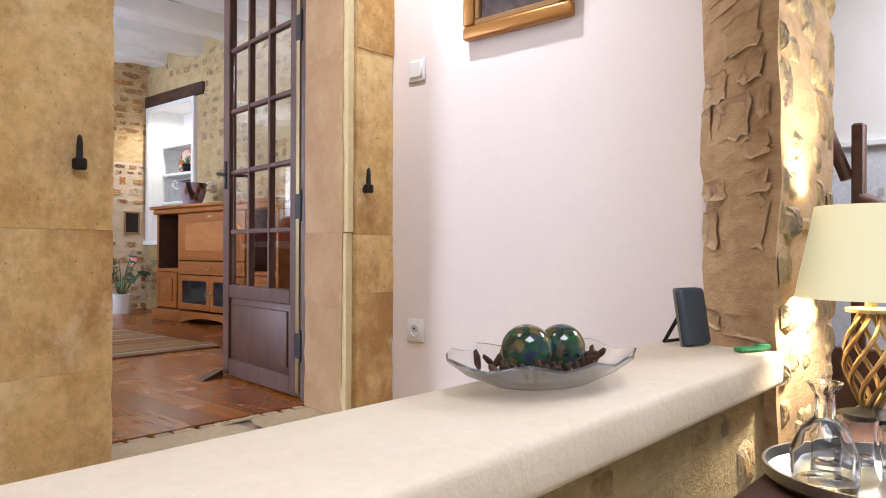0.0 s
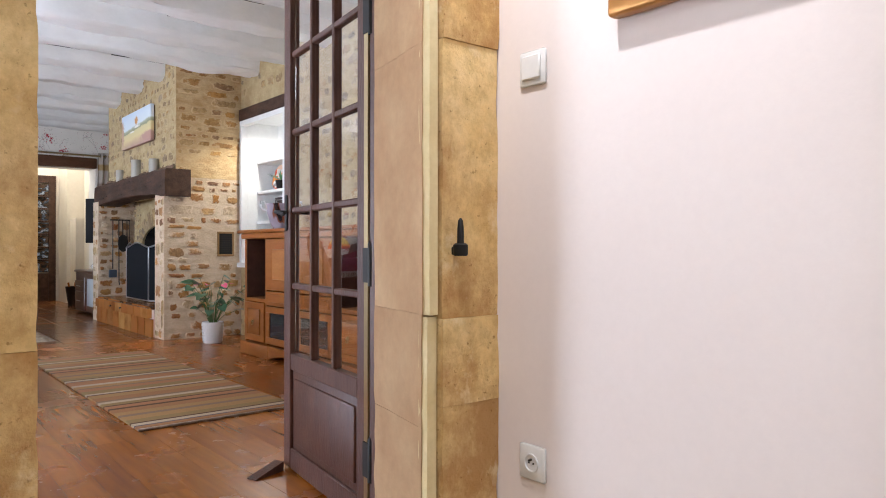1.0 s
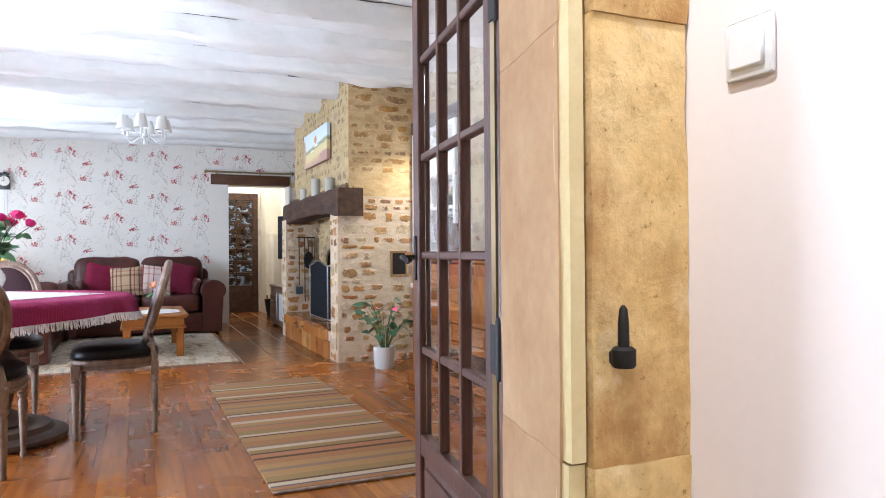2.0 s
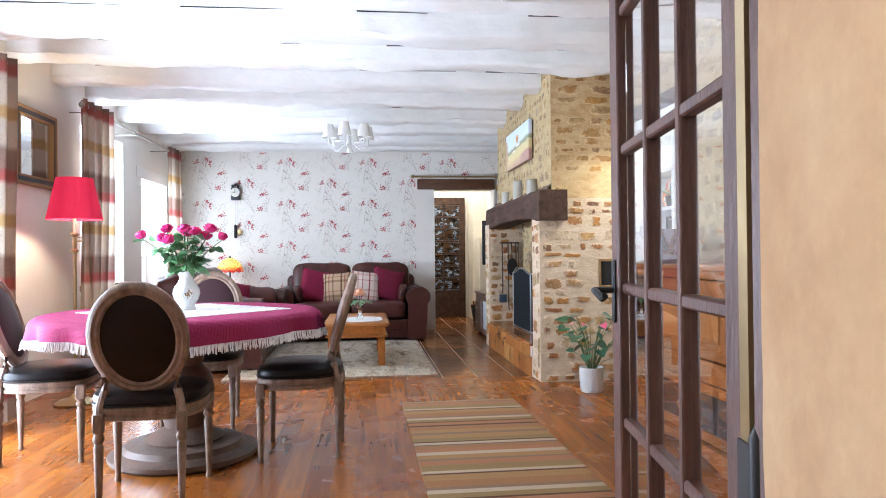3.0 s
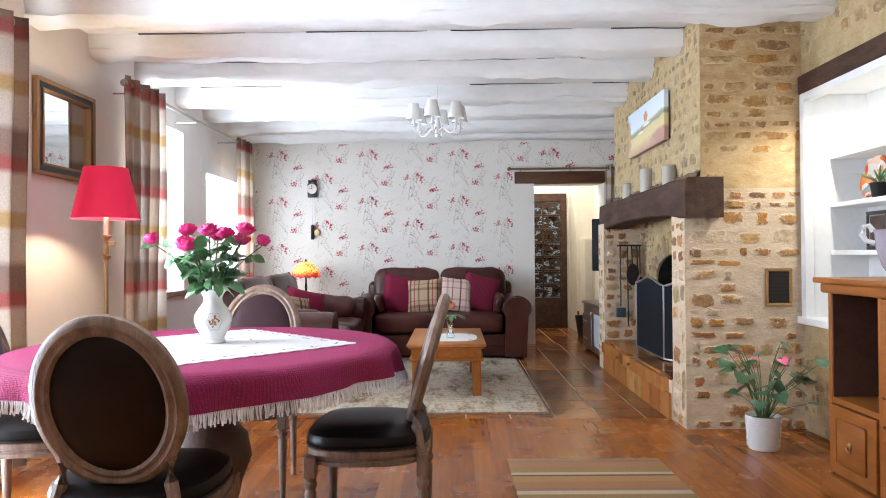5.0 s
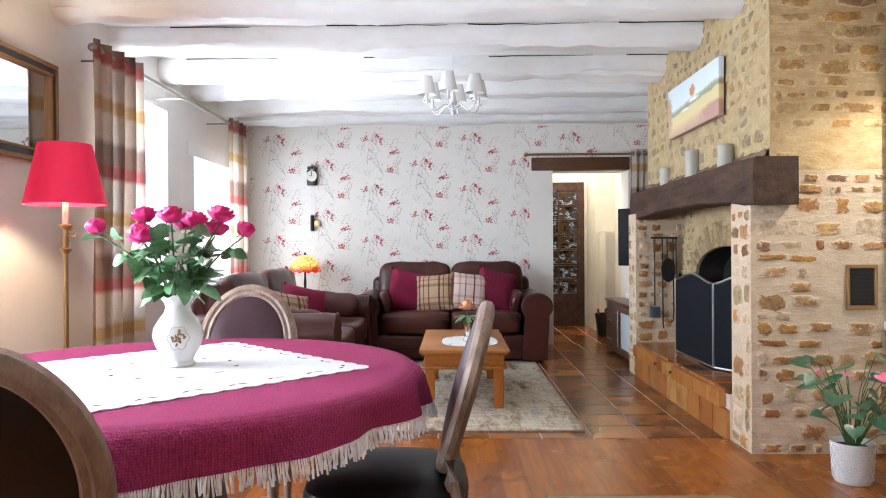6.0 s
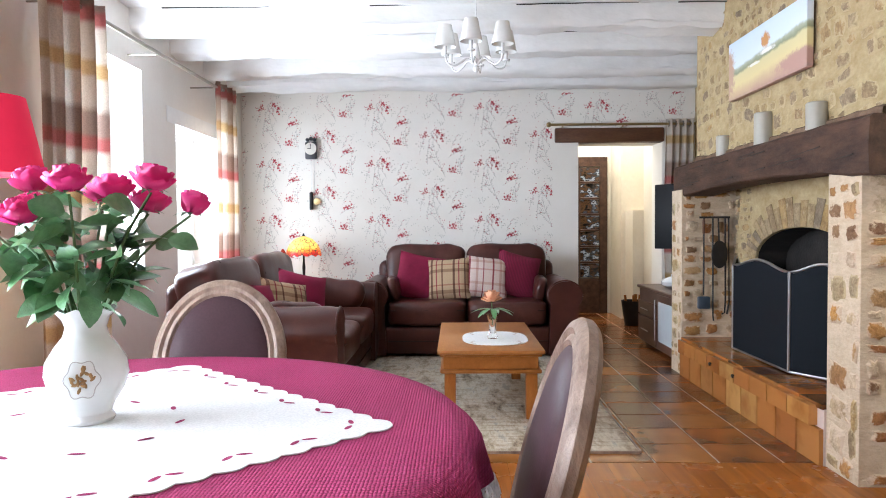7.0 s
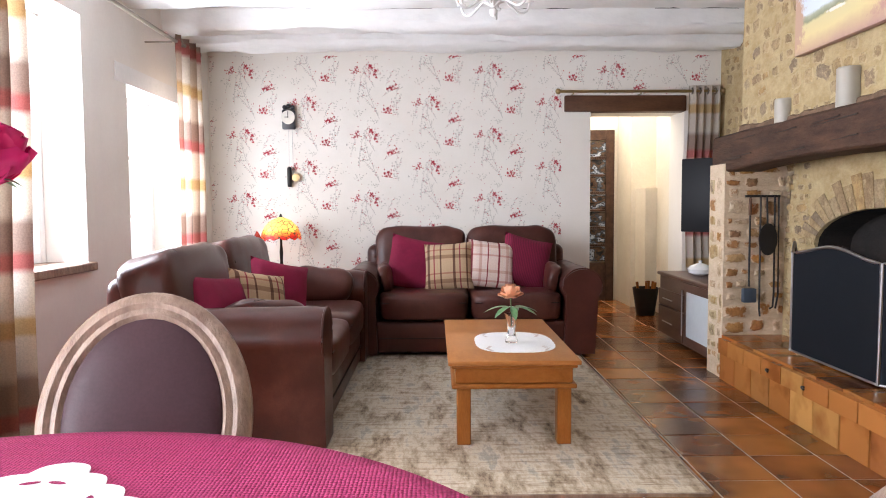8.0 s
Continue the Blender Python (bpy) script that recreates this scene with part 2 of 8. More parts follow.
grainy("pine", (0.25, 0.082, 0.015), (0.33, 0.120, 0.025), 0.38, 6, stretch=(4, 0.7, 4), bump=0.15, fine=70, coat=0.0, spec=0.15)
grainy("pine_upright", (0.25, 0.082, 0.015), (0.33, 0.120, 0.025), 0.38, 6, stretch=(4, 4, 0.7), bump=0.15, fine=70, coat=0.0, spec=0.15)
grainy("pine_light", (0.32, 0.122, 0.030), (0.42, 0.178, 0.050), 0.35, 5, stretch=(3, 0.8, 3), bump=0.12, fine=70, coat=0.0, spec=0.15)
grainy("limed_oak", (0.15, 0.092, 0.062), (0.33, 0.235, 0.175), 0.40, 14, stretch=(2, 2, 0.8), bump=0.4, fine=90, space="object")
grainy("pedestal_wood", (0.10, 0.066, 0.05), (0.17, 0.118, 0.09), 0.5, 8, bump=0.3, fine=60)
grainy("walnut", (0.075, 0.036, 0.025), (0.12, 0.06, 0.04), 0.35, 6, stretch=(3, 0.7, 3), bump=0.1, fine=60)
grainy("black_leather", (0.007, 0.005, 0.005), (0.012, 0.009, 0.009), 0.38, 9, bump=0.2, fine=160, dist=0.003, space="object", spec=0.2)
grainy("chair_leather", (0.043, 0.021, 0.024), (0.058, 0.030, 0.033), 0.38, 4, bump=0.08, fine=150, dist=0.003, space="object", spec=0.10)
grainy("magenta_fabric", (0.15, 0.003, 0.026), (0.21, 0.006, 0.040), 0.85, 8, bump=0.5, fine=170, dist=0.004)
grainy("fringe_thread", (0.78, 0.72, 0.71), (0.86, 0.83, 0.82), 0.9, 30, bump=0.3)
grainy("white_linen", (0.78, 0.77, 0.75), (0.84, 0.83, 0.81), 0.9, 6, bump=0.2, fine=220, dist=0.002)
plain("porcelain", (0.80, 0.80, 0.79), 0.12, coat=0.5)
plain("brass", (0.42, 0.32, 0.16), 0.3, 0.9)
plain("dark_iron", (0.025, 0.023, 0.022), 0.55, 0.6)
plain("steel", (0.42, 0.42, 0.43), 0.3, 1.0)
plain("nickel", (0.30, 0.27, 0.225), 0.34, 1.0)
plain("white_paint", (0.80, 0.80, 0.79), 0.45)
plain("cream_paint", (0.74, 0.71, 0.63), 0.5)
plain("plastic_white", (0.78, 0.77, 0.75), 0.35)
plain("slate_blue", (0.045, 0.062, 0.085), 0.45)
plain("black_plastic", (0.008, 0.008, 0.009), 0.5, spec=0.2)
plain("green_plastic", (0.06, 0.28, 0.11), 0.4)
plain("candle_wax", (0.36, 0.335, 0.275), 0.4)
plain("gilt", (0.40, 0.19, 0.045), 0.38, 0.55)
plain("old_gilt", (0.30, 0.17, 0.06), 0.45, 0.4)
plain("dark_frame", (0.03, 0.03, 0.035), 0.4)
plain("rose_petal", (0.74, 0.015, 0.20), 0.5)
plain("peach_petal", (0.84, 0.45, 0.27), 0.55)
plain("anthurium_pink", (0.70, 0.08, 0.20), 0.4)
grainy("leaf_green", (0.062, 0.175, 0.058), (0.17, 0.345, 0.15), 0.30, 25, bump=0.2, fine=90, space="object", spec=0.55)
grainy("dark_leaf", (0.018, 0.075, 0.032), (0.055, 0.16, 0.070), 0.28, 25, bump=0.2, fine=90, space="object", spec=0.55)
grainy("stem_green", (0.07, 0.13, 0.04), (0.10, 0.17, 0.06), 0.6, 15)
grainy("soot", (0.012, 0.010, 0.009), (0.03, 0.024, 0.02), 0.95, 6, bump=0.5)
plain("screen_mesh", (0.007, 0.009, 0.012), 0.75, 0.0, spec=0.12)
plain("frosted", (0.50, 0.54, 0.56), 0.5)
plain("cabinet_glass", (0.02, 0.025, 0.03), 0.06)
plain("red_shade", (0.55, 0.010, 0.045), 0.8, glow=0.33, glow_col=(0.9, 0.008, 0.07))
plain("cream_shade", (0.70, 0.66, 0.42), 0.8, glow=0.55, glow_col=(0.95, 0.85, 0.48))
plain("white_shade", (0.80, 0.79, 0.75), 0.8)
plain("lit_bulb", (1, 0.9, 0.7), 0.5, glow=12, glow_col=(1, 0.85, 0.6))
plain("red_glass", (0.30, 0.02, 0.01), 0.08)
plain("hearth_grout", (0.62, 0.50, 0.42), 0.9)
grainy("tile_grout", (0.40, 0.32, 0.24), (0.52, 0.43, 0.33), 0.9, 10)
plain("bright_outside", (0.9, 0.93, 0.95), 1.0, glow=3.2, glow_col=(0.95, 0.98, 1.0))
plain("fruit_yellow", (0.7, 0.42, 0.05), 0.4)


def glass(name, tint=(1, 1, 1), rough=0.0):
    m, t, p = nodes_of(name)
    p.inputs["Base Color"].default_value = (*tint, 1)
    p.inputs["Transmission Weight"].default_value, p.inputs["Roughness"].default_value, p.inputs["IOR"].default_value = 1, rough, 1.45
    MATS[name] = m


glass("glass")
glass("seeded_glass", (0.96, 0.97, 0.97), 0.18)
MATS["seeded_glass"].node_tree.nodes["Principled BSDF"].inputs["Transmission Weight"].default_value = 0.96
m, t, p = nodes_of("mirror_glass")
p.inputs["Base Color"].default_value, p.inputs["Metallic"].default_value, p.inputs["Roughness"].default_value = (0.86, 0.88, 0.88, 1), 1, 0.02
MATS["mirror_glass"] = m


def woody_floor(name):
    """Varnished floorboards, grain along y, each board its own tone."""
    m, t, p = nodes_of(name)
    info = t.nodes.new("ShaderNodeObjectInfo")
    v = tex_place(t, (13, 0.7, 13))
    g = noise_tex(t, v, 3, 2, 0.5)
    base = ramp(t, info.outputs["Random"], [(0, (0.22, 0.062, 0.008)), (0.3, (0.33, 0.105, 0.013)), (0.55, (0.26, 0.078, 0.010)), (0.8, (0.37, 0.128, 0.018)), (1, (0.25, 0.074, 0.009))])
    col = mixed(t, "MULTIPLY", 0.75, base, ramp(t, g, [(0.25, (0.62, 0.55, 0.48)), (0.65, (1.05, 1.05, 1.02))]))
    link(t, col, p.inputs["Base Color"])
    scuff = noise_tex(t, tex_place(t, (1, 1, 1), wobble=False), 3, 5)
    p.inputs["Specular IOR Level"].default_value = 0.42
    link(t, ramp(t, scuff, [(0.3, (0.22, 0.22, 0.22)), (0.7, (0.30, 0.30, 0.30))]), p.inputs["Roughness"])
    MATS[name] = m


woody_floor("floorboard")


def glazed_tile(name):
    """Glazed terracotta with dark flashed corners."""
    m, t, p = nodes_of(name)
    info = t.nodes.new("ShaderNodeObjectInfo")
    v = tex_place(t)
    a = noise_tex(t, v, 2.6, 2, 0.5)
    base = ramp(t, info.outputs["Random"], [(0, (0.27, 0.088, 0.018)), (0.25, (0.22, 0.088, 0.020)), (0.45, (0.14, 0.042, 0.014)), (0.6, (0.30, 0.115, 0.025)), (0.8, (0.19, 0.058, 0.015)), (1, (0.29, 0.100, 0.020))])
    col = mixed(t, "MULTIPLY", 0.9, base, ramp(t, a, [(0.36, (0.22, 0.15, 0.13)), (0.47, (0.9, 0.9, 0.9)), (0.65, (1.5, 1.55, 1.5))]))
    link(t, col, p.inputs["Base Color"])
    p.inputs["Roughness"].default_value = 0.22
    bumped(t, p, noise_tex(t, v, 30, 3), 0.12, 0.004)
    MATS[name] = m


glazed_tile("tile_glaze")
m, t, p = nodes_of("hearth_glaze")
info = t.nodes.new("ShaderNodeObjectInfo")
a = noise_tex(t, tex_place(t), 5, 3, 0.5)
base = ramp(t, info.outputs["Random"], [(0, (0.50, 0.24, 0.06)), (0.25, (0.32, 0.115, 0.028)), (0.5, (0.44, 0.18, 0.042)), (0.75, (0.27, 0.10, 0.026)), (1, (0.56, 0.30, 0.085))])
link(t, mixed(t, "MULTIPLY", 0.8, base, ramp(t, a, [(0.33, (0.6, 0.48, 0.4)), (0.5, (1, 1, 1))])), p.inputs["Base Color"])
p.inputs["Roughness"].default_value = 0.25
MATS["hearth_glaze"] = m


def striped(name, axis, stops, size, rough=0.9, fine=140, soft_wobble=0.0, trans=0.0, stops2=None, axis2=0, size2=1.0):
    """Bands of colour along one axis (two axes make a plaid), woven relief."""
    m, t, p = nodes_of(name)
    g = t.nodes.new("ShaderNodeTexCoord").outputs["Object"]
    sep = t.nodes.new("ShaderNodeSeparateXYZ")
    link(t, g, sep.inputs[0])

    def bands(ax, st, sz):
        f = t.nodes.new("ShaderNodeMath")
        f.operation = "MULTIPLY"
        f.inputs[1].default_value = 1 / sz
        link(t, sep.outputs[ax], f.inputs[0])
        w = t.nodes.new("ShaderNodeMath")
        w.operation = "FRACT"
        link(t, f.outputs[0], w.inputs[0])
        r = t.nodes.new("ShaderNodeValToRGB")
        r.color_ramp.interpolation = "CONSTANT" if not soft_wobble else "LINEAR"
        els = r.color_ramp.elements
        while len(els) < len(st):
            els.new(0.5)
        for e, (q, c) in zip(els, st):
            e.position, e.color = q, (*c, 1)
        link(t, w.outputs[0], r.inputs[0])
        return r.outputs[0]

    col = bands(axis, stops, size)
    if stops2:
        col = mixed(t, "MULTIPLY", 0.85, col, bands(axis2, stops2, size2))
    n = noise_tex(t, g, fine, 2)
    col = mixed(t, "MULTIPLY", 0.4, col, ramp(t, n, [(0.35, (0.6, 0.6, 0.6)), (0.6, (1, 1, 1))]))
    link(t, col, p.inputs["Base Color"])
    p.inputs["Roughness"].default_value, p.inputs["Transmission Weight"].default_value = rough, 0
    bumped(t, p, n, 0.35, 0.004)
    if trans:
        tr = t.nodes.new("ShaderNodeBsdfTranslucent")
        link(t, col, tr.inputs[0])
        mx = t.nodes.new("ShaderNodeMixShader")
        mx.inputs[0].default_value = trans
        link(t, p.outputs[0], mx.inputs[1])
        link(t, tr.outputs[0], mx.inputs[2])
        link(t, mx.outputs[0], t.nodes["Material Output"].inputs[0])
    MATS[name] = m


# dark TAUPE and the upright bands also carry shade of the hanging folds
LINEN, GOLD, ROSE, TAUPE = (0.62, 0.55, 0.47), (0.50, 0.35, 0.17), (0.40, 0.13, 0.115), (0.31, 0.225, 0.18)
striped("curtain_cloth", 2, [(0, LINEN), (0.20, LINEN), (0.245, ROSE), (0.32, ROSE), (0.36, TAUPE), (0.52, TAUPE), (0.58, LINEN), (0.79, LINEN), (0.825, GOLD), (0.91, GOLD), (0.95, LINEN)], 0.69, soft_wobble=1, trans=0.38, stops2=[(0, (1, 1, 1)), (0.38, (1, 1, 1)), (0.5, (0.55, 0.44, 0.36)), (0.78, (0.55, 0.44, 0.36)), (0.9, (1, 1, 1))], axis2=1, size2=0.31)
BG, BR, OL, CR, TN, GY, BL, OR = (0.36, 0.205, 0.072), (0.10, 0.042, 0.018), (0.27, 0.18, 0.065), (0.50, 0.40, 0.28), (0.33, 0.155, 0.058), (0.24, 0.15, 0.09), (0.12, 0.10, 0.10), (0.37, 0.165, 0.072)
striped("runner_weave", 1, [(0, OR), (0.05, TN), (0.09, BL), (0.105, CR), (0.135, BR), (0.15, OL), (0.20, BG), (0.26, GY), (0.29, BG), (0.34, TN), (0.40, BR), (0.425, OR), (0.47, BR), (0.485, OL), (0.53, CR), (0.565, GY), (0.59, TN), (0.66, BG), (0.72, BR), (0.735, CR), (0.765, OL), (0.83, OR), (0.89, GY), (0.91, BG), (0.96, CR)], 1.36, fine=180)
PL, PB, PM = (0.40, 0.275, 0.165), (0.12, 0.055, 0.03), (0.22, 0.035, 0.045)
striped("tan_plaid", 0, [(0, PL), (0.2, PB), (0.3, PL), (0.45, PM), (0.5, PL), (0.7, PB), (0.76, PL)], 0.20, stops2=[(0, (1, 1, 1)), (0.25, (0.55, 0.45, 0.4)), (0.4, (1, 1, 1)), (0.6, (0.7, 0.4, 0.4)), (0.66, (1, 1, 1))], axis2=2, size2=0.19, fine=220)
striped("pale_plaid", 0, [(0, (0.62, 0.50, 0.44)), (0.2, PM), (0.27, (0.62, 0.50, 0.44)), (0.5, (0.5, 0.33, 0.28)), (0.6, (0.66, 0.55, 0.5)), (0.8, PM), (0.84, (0.62, 0.5, 0.44))], 0.21, stops2=[(0, (1, 1, 1)), (0.25, (0.75, 0.5, 0.5)), (0.32, (1, 1, 1)), (0.6, (0.8, 0.65, 0.6)), (0.72, (1, 1, 1))], axis2=2, size2=0.20, fine=220)
striped("ribbed_magenta", 0, [(0, (0.24, 0.006, 0.046)), (0.5, (0.13, 0.003, 0.024))], 0.014, soft_wobble=1)

# brown hide: pulled creases over a fine grain, rubbed paler in places
m, t, p = nodes_of("brown_leather")
v = tex_place(t)
wear, grain = noise_tex(t, v, 4, 5, 0.6), noise_tex(t, v, 150, 3)
col = ramp(t, wear, [(0.3, (0.044, 0.0125, 0.009)), (0.55, (0.068, 0.020, 0.0145)), (0.75, (0.105, 0.036, 0.026))])
link(t, mixed(t, "MULTIPLY", 0.4, col, ramp(t, grain, [(0.3, (0.6, 0.6, 0.6)), (0.65, (1, 1, 1))])), p.inputs["Base Color"])
link(t, ramp(t, wear, [(0.3, (0.27, 0.27, 0.27)), (0.7, (0.40, 0.40, 0.40))]), p.inputs["Roughness"])
p.inputs["Specular IOR Level"].default_value = 0.30
crease = t.nodes.new("ShaderNodeTexNoise")
crease.noise_type = "RIDGED_MULTIFRACTAL"
crease.inputs["Scale"].default_value, crease.inputs["Detail"].default_value, crease.inputs["Distortion"].default_value = 4.5, 2.5, 0.6
link(t, v, crease.inputs["Vector"])
both = t.nodes.new("ShaderNodeMath")
both.operation = "MULTIPLY_ADD"
both.inputs[1].default_value = 0.06
link(t, grain, both.inputs[0])
low_ = t.nodes.new("ShaderNodeMath")
low_.operation = "MULTIPLY"
low_.inputs[1].default_value = -0.35
link(t, crease.outputs["Fac"], low_.inputs[0])
link(t, low_.outputs[0], both.inputs[2])
bumped(t, p, both.outputs[0], 0.6, 0.012)
MATS["brown_leather"] = m

# distressed pale carpet
m, t, p = nodes_of("faded_carpet")
v = tex_place(t, (3.2, 1, 1), "world", False)
a, b = noise_tex(t, v, 2.4, 8, 0.75), noise_tex(t, tex_place(t, (1, 9, 1), "world", False), 3.5, 7, 0.8)
col = ramp(t, a, [(0.34, (0.11, 0.075, 0.05)), (0.43, (0.38, 0.31, 0.215)), (0.54, (0.62, 0.555, 0.435)), (0.62, (0.36, 0.345, 0.30)), (0.7, (0.57, 0.495, 0.375))])
col = mixed(t, "MULTIPLY", 0.7, col, ramp(t, b, [(0.36, (0.36, 0.26, 0.19)), (0.5, (1, 1, 1))]))
link(t, col, p.inputs["Base Color"])
p.inputs["Roughness"].default_value = 0.95
bumped(t, p, noise_tex(t, tex_place(t, (1, 1, 1), "world", False), 200, 2), 0.5, 0.004)
MATS["faded_carpet"] = m

# basket-woven magenta table cloth
m, t, p = nodes_of("magenta_weave")
v = tex_place(t, (1, 1, 1), "world", False)
vor = t.nodes.new("ShaderNodeTexVoronoi")
vor.inputs["Scale"].default_value, vor.inputs["Randomness"].default_value = 185, 0.25
link(t, v, vor.inputs["Vector"])
col = ramp(t, vor.outputs["Distance"], [(0.1, (0.47, 0.048, 0.160)), (0.7, (0.25, 0.018, 0.080))])
link(t, mixed(t, "MULTIPLY", 0.4, col, ramp(t, noise_tex(t, v, 6, 4), [(0.3, (0.75, 0.75, 0.75)), (0.7, (1, 1, 1))])), p.inputs["Base Color"])
p.inputs["Roughness"].default_value, p.inputs["Specular IOR Level"].default_value = 0.85, 0.25
inv = t.nodes.new("ShaderNodeMath")
inv.operation = "SUBTRACT"
inv.inputs[0].default_value = 1
link(t, vor.outputs["Distance"], inv.inputs[1])
bumped(t, p, inv.outputs[0], 0.8, 0.006)
MATS["magenta_weave"] = m

# leaded coloured glass of the small lamp: red rim, yellow crown, dark lead lines
m, t, p = nodes_of("leaded_glass")
g = tex_place(t, (1, 1, 1), "object", False)
cells = []
for feature in ("F1", "DISTANCE_TO_EDGE"):
    vor = t.nodes.new("ShaderNodeTexVoronoi")
    vor.feature = feature
    vor.inputs["Scale"].default_value = 24
    link(t, g, vor.inputs["Vector"])
    cells.append(vor)
sep = t.nodes.new("ShaderNodeSeparateXYZ")
link(t, g, sep.inputs[0])
rise = t.nodes.new("ShaderNodeMapRange")
rise.inputs["From Min"].default_value, rise.inputs["From Max"].default_value = 0.27, 0.46
link(t, sep.outputs[2], rise.inputs["Value"])
tone = t.nodes.new("ShaderNodeMath")
tone.operation = "MULTIPLY_ADD"
tone.inputs[1].default_value = 0.30
link(t, cells[0].outputs["Color"], tone.inputs[0])
link(t, rise.outputs[0], tone.inputs[2])
col = ramp(t, tone.outputs[0], [(0.18, (0.50, 0.015, 0.008)), (0.36, (0.85, 0.13, 0.015)), (0.5, (0.90, 0.40, 0.04)), (0.62, (0.95, 0.66, 0.13))])
col = mixed(t, "MIX", ramp(t, cells[1].outputs["Distance"], [(0.03, (1, 1, 1)), (0.06, (0, 0, 0))]), col, (0.05, 0.03, 0.01))
link(t, col, p.inputs["Base Color"])
link(t, col, p.inputs["Emission Color"])
p.inputs["Emission Strength"].default_value = 0.8
MATS["leaded_glass"] = m

# mottled green decorative glass
m, t, p = nodes_of("mosaic_green")
vor = t.nodes.new("ShaderNodeTexVoronoi")
vor.inputs["Scale"].default_value = 90
link(t, tex_place(t, (1, 1, 1), "object", True), vor.inputs["Vector"])
link(t, ramp(t, vor.outputs["Color"], [(0.2, (0.006, 0.025, 0.012)), (0.45, (0.012, 0.085, 0.035)), (0.6, (0.012, 0.025, 0.07)), (0.72, (0.14, 0.10, 0.02)), (0.85, (0.01, 0.06, 0.03))]), p.inputs["Base Color"])
p.inputs["Roughness"].default_value, p.inputs["Coat Weight"].default_value = 0.12, 0.6
MATS["mosaic_green"] = m

# painted canvas: pale sky, a village under a green hill, yellow field, pinkish brush in front
m, t, p = nodes_of("landscape_paint")
g = t.nodes.new("ShaderNodeTexCoord").outputs["Object"]
sep = t.nodes.new("ShaderNodeSeparateXYZ")
link(t, g, sep.inputs[0])
ad = t.nodes.new("ShaderNodeMath")
ad.operation = "MULTIPLY_ADD"
ad.inputs[1].default_value = 0.05
link(t, noise_tex(t, g, 12, 5), ad.inputs[0])
sl = t.nodes.new("ShaderNodeMath")
sl.operation = "MULTIPLY_ADD"
sl.inputs[1].default_value = -0.05
link(t, sep.outputs[0], sl.inputs[0])
link(t, sep.outputs[2], sl.inputs[2])
link(t, sl.outputs[0], ad.inputs[2])
col = ramp(t, ad.outputs[0], [(0.02, (0.40, 0.24, 0.20)), (0.08, (0.52, 0.38, 0.22)), (0.12, (0.62, 0.52, 0.25)), (0.185, (0.58, 0.50, 0.26)), (0.20, (0.24, 0.25, 0.15)), (0.225, (0.36, 0.38, 0.28)), (0.24, (0.62, 0.68, 0.72)), (0.40, (0.54, 0.63, 0.74))])
for cx, cz, wx, wz, tint in ((0.03, 0.255, 0.055, 0.045, (0.50, 0.24, 0.08)), (0.05, 0.195, 0.10, 0.014, (0.72, 0.70, 0.66)), (-0.12, 0.155, 0.08, 0.010, (0.70, 0.67, 0.60)), (-0.50, 0.16, 0.10, 0.16, (0.44, 0.29, 0.20)), (0.42, 0.06, 0.25, 0.05, (0.42, 0.25, 0.20))):
    mp = t.nodes.new("ShaderNodeMapping")
    mp.inputs["Location"].default_value = (-cx / wx, 0, -cz / wz)
    mp.inputs["Scale"].default_value = (1 / wx, 0, 1 / wz)
    link(t, g, mp.inputs[0])
    ln = t.nodes.new("ShaderNodeVectorMath")
    ln.operation = "LENGTH"
    link(t, mp.outputs[0], ln.inputs[0])
    wob = t.nodes.new("ShaderNodeMath")
    wob.operation = "MULTIPLY_ADD"
    wob.inputs[1].default_value = 1.4
    link(t, noise_tex(t, g, 45, 4), wob.inputs[0])
    link(t, ln.outputs["Value"], wob.inputs[2])
    col = mixed(t, "MIX", blot(t, wob.outputs[0]), col, tint)
link(t, col, p.inputs["Base Color"])
p.inputs["Roughness"].default_value = 0.7
MATS["landscape_paint"] = m
grainy("dark_paint", (0.025, 0.02, 0.024), (0.12, 0.08, 0.065), 0.6, 14, bump=0.2, fine=50)
grainy("stair_paper", (0.60, 0.60, 0.63), (0.70, 0.70, 0.72), 0.8, 3, bump=0.05)
m, t, p = nodes_of("glazed_pot")
col = ramp(t, noise_tex(t, tex_place(t, (1, 1, 0.6), "object", False), 6, 2), [(0.37, (0.012, 0.010, 0.014)), (0.38, (0.17, 0.05, 0.022)), (0.40, (0.21, 0.09, 0.06)), (0.41, (0.30, 0.255, 0.30)), (0.66, (0.42, 0.38, 0.43))])
link(t, col, p.inputs["Base Color"])
p.inputs["Roughness"].default_value = 0.12
MATS["glazed_pot"] = m

# opaque panes: crowded shelves behind and bright bluish glints painted in by noise
m, t, p = nodes_of("painted_view_pane")
col = ramp(t, noise_tex(t, tex_place(t, (1, 1, 1.6)), 11, 2, 0.5), [(0.34, (0.010, 0.009, 0.008)), (0.43, (0.09, 0.045, 0.02)), (0.50, (0.015, 0.014, 0.014)), (0.56, (0.07, 0.09, 0.12)), (0.61, (0.40, 0.46, 0.54)), (0.66, (0.03, 0.03, 0.035))])
link(t, col, p.inputs["Base Color"])
p.inputs["Roughness"].default_value = 0.12
MATS["painted_view_pane"] = m

# plate painted with orange, red and white patches
m, t, p = nodes_of("painted_plate")
vor = t.nodes.new("ShaderNodeTexVoronoi")
vor.inputs["Scale"].default_value = 22
link(t, tex_place(t, (1, 1, 1), "object", False), vor.inputs["Vector"])
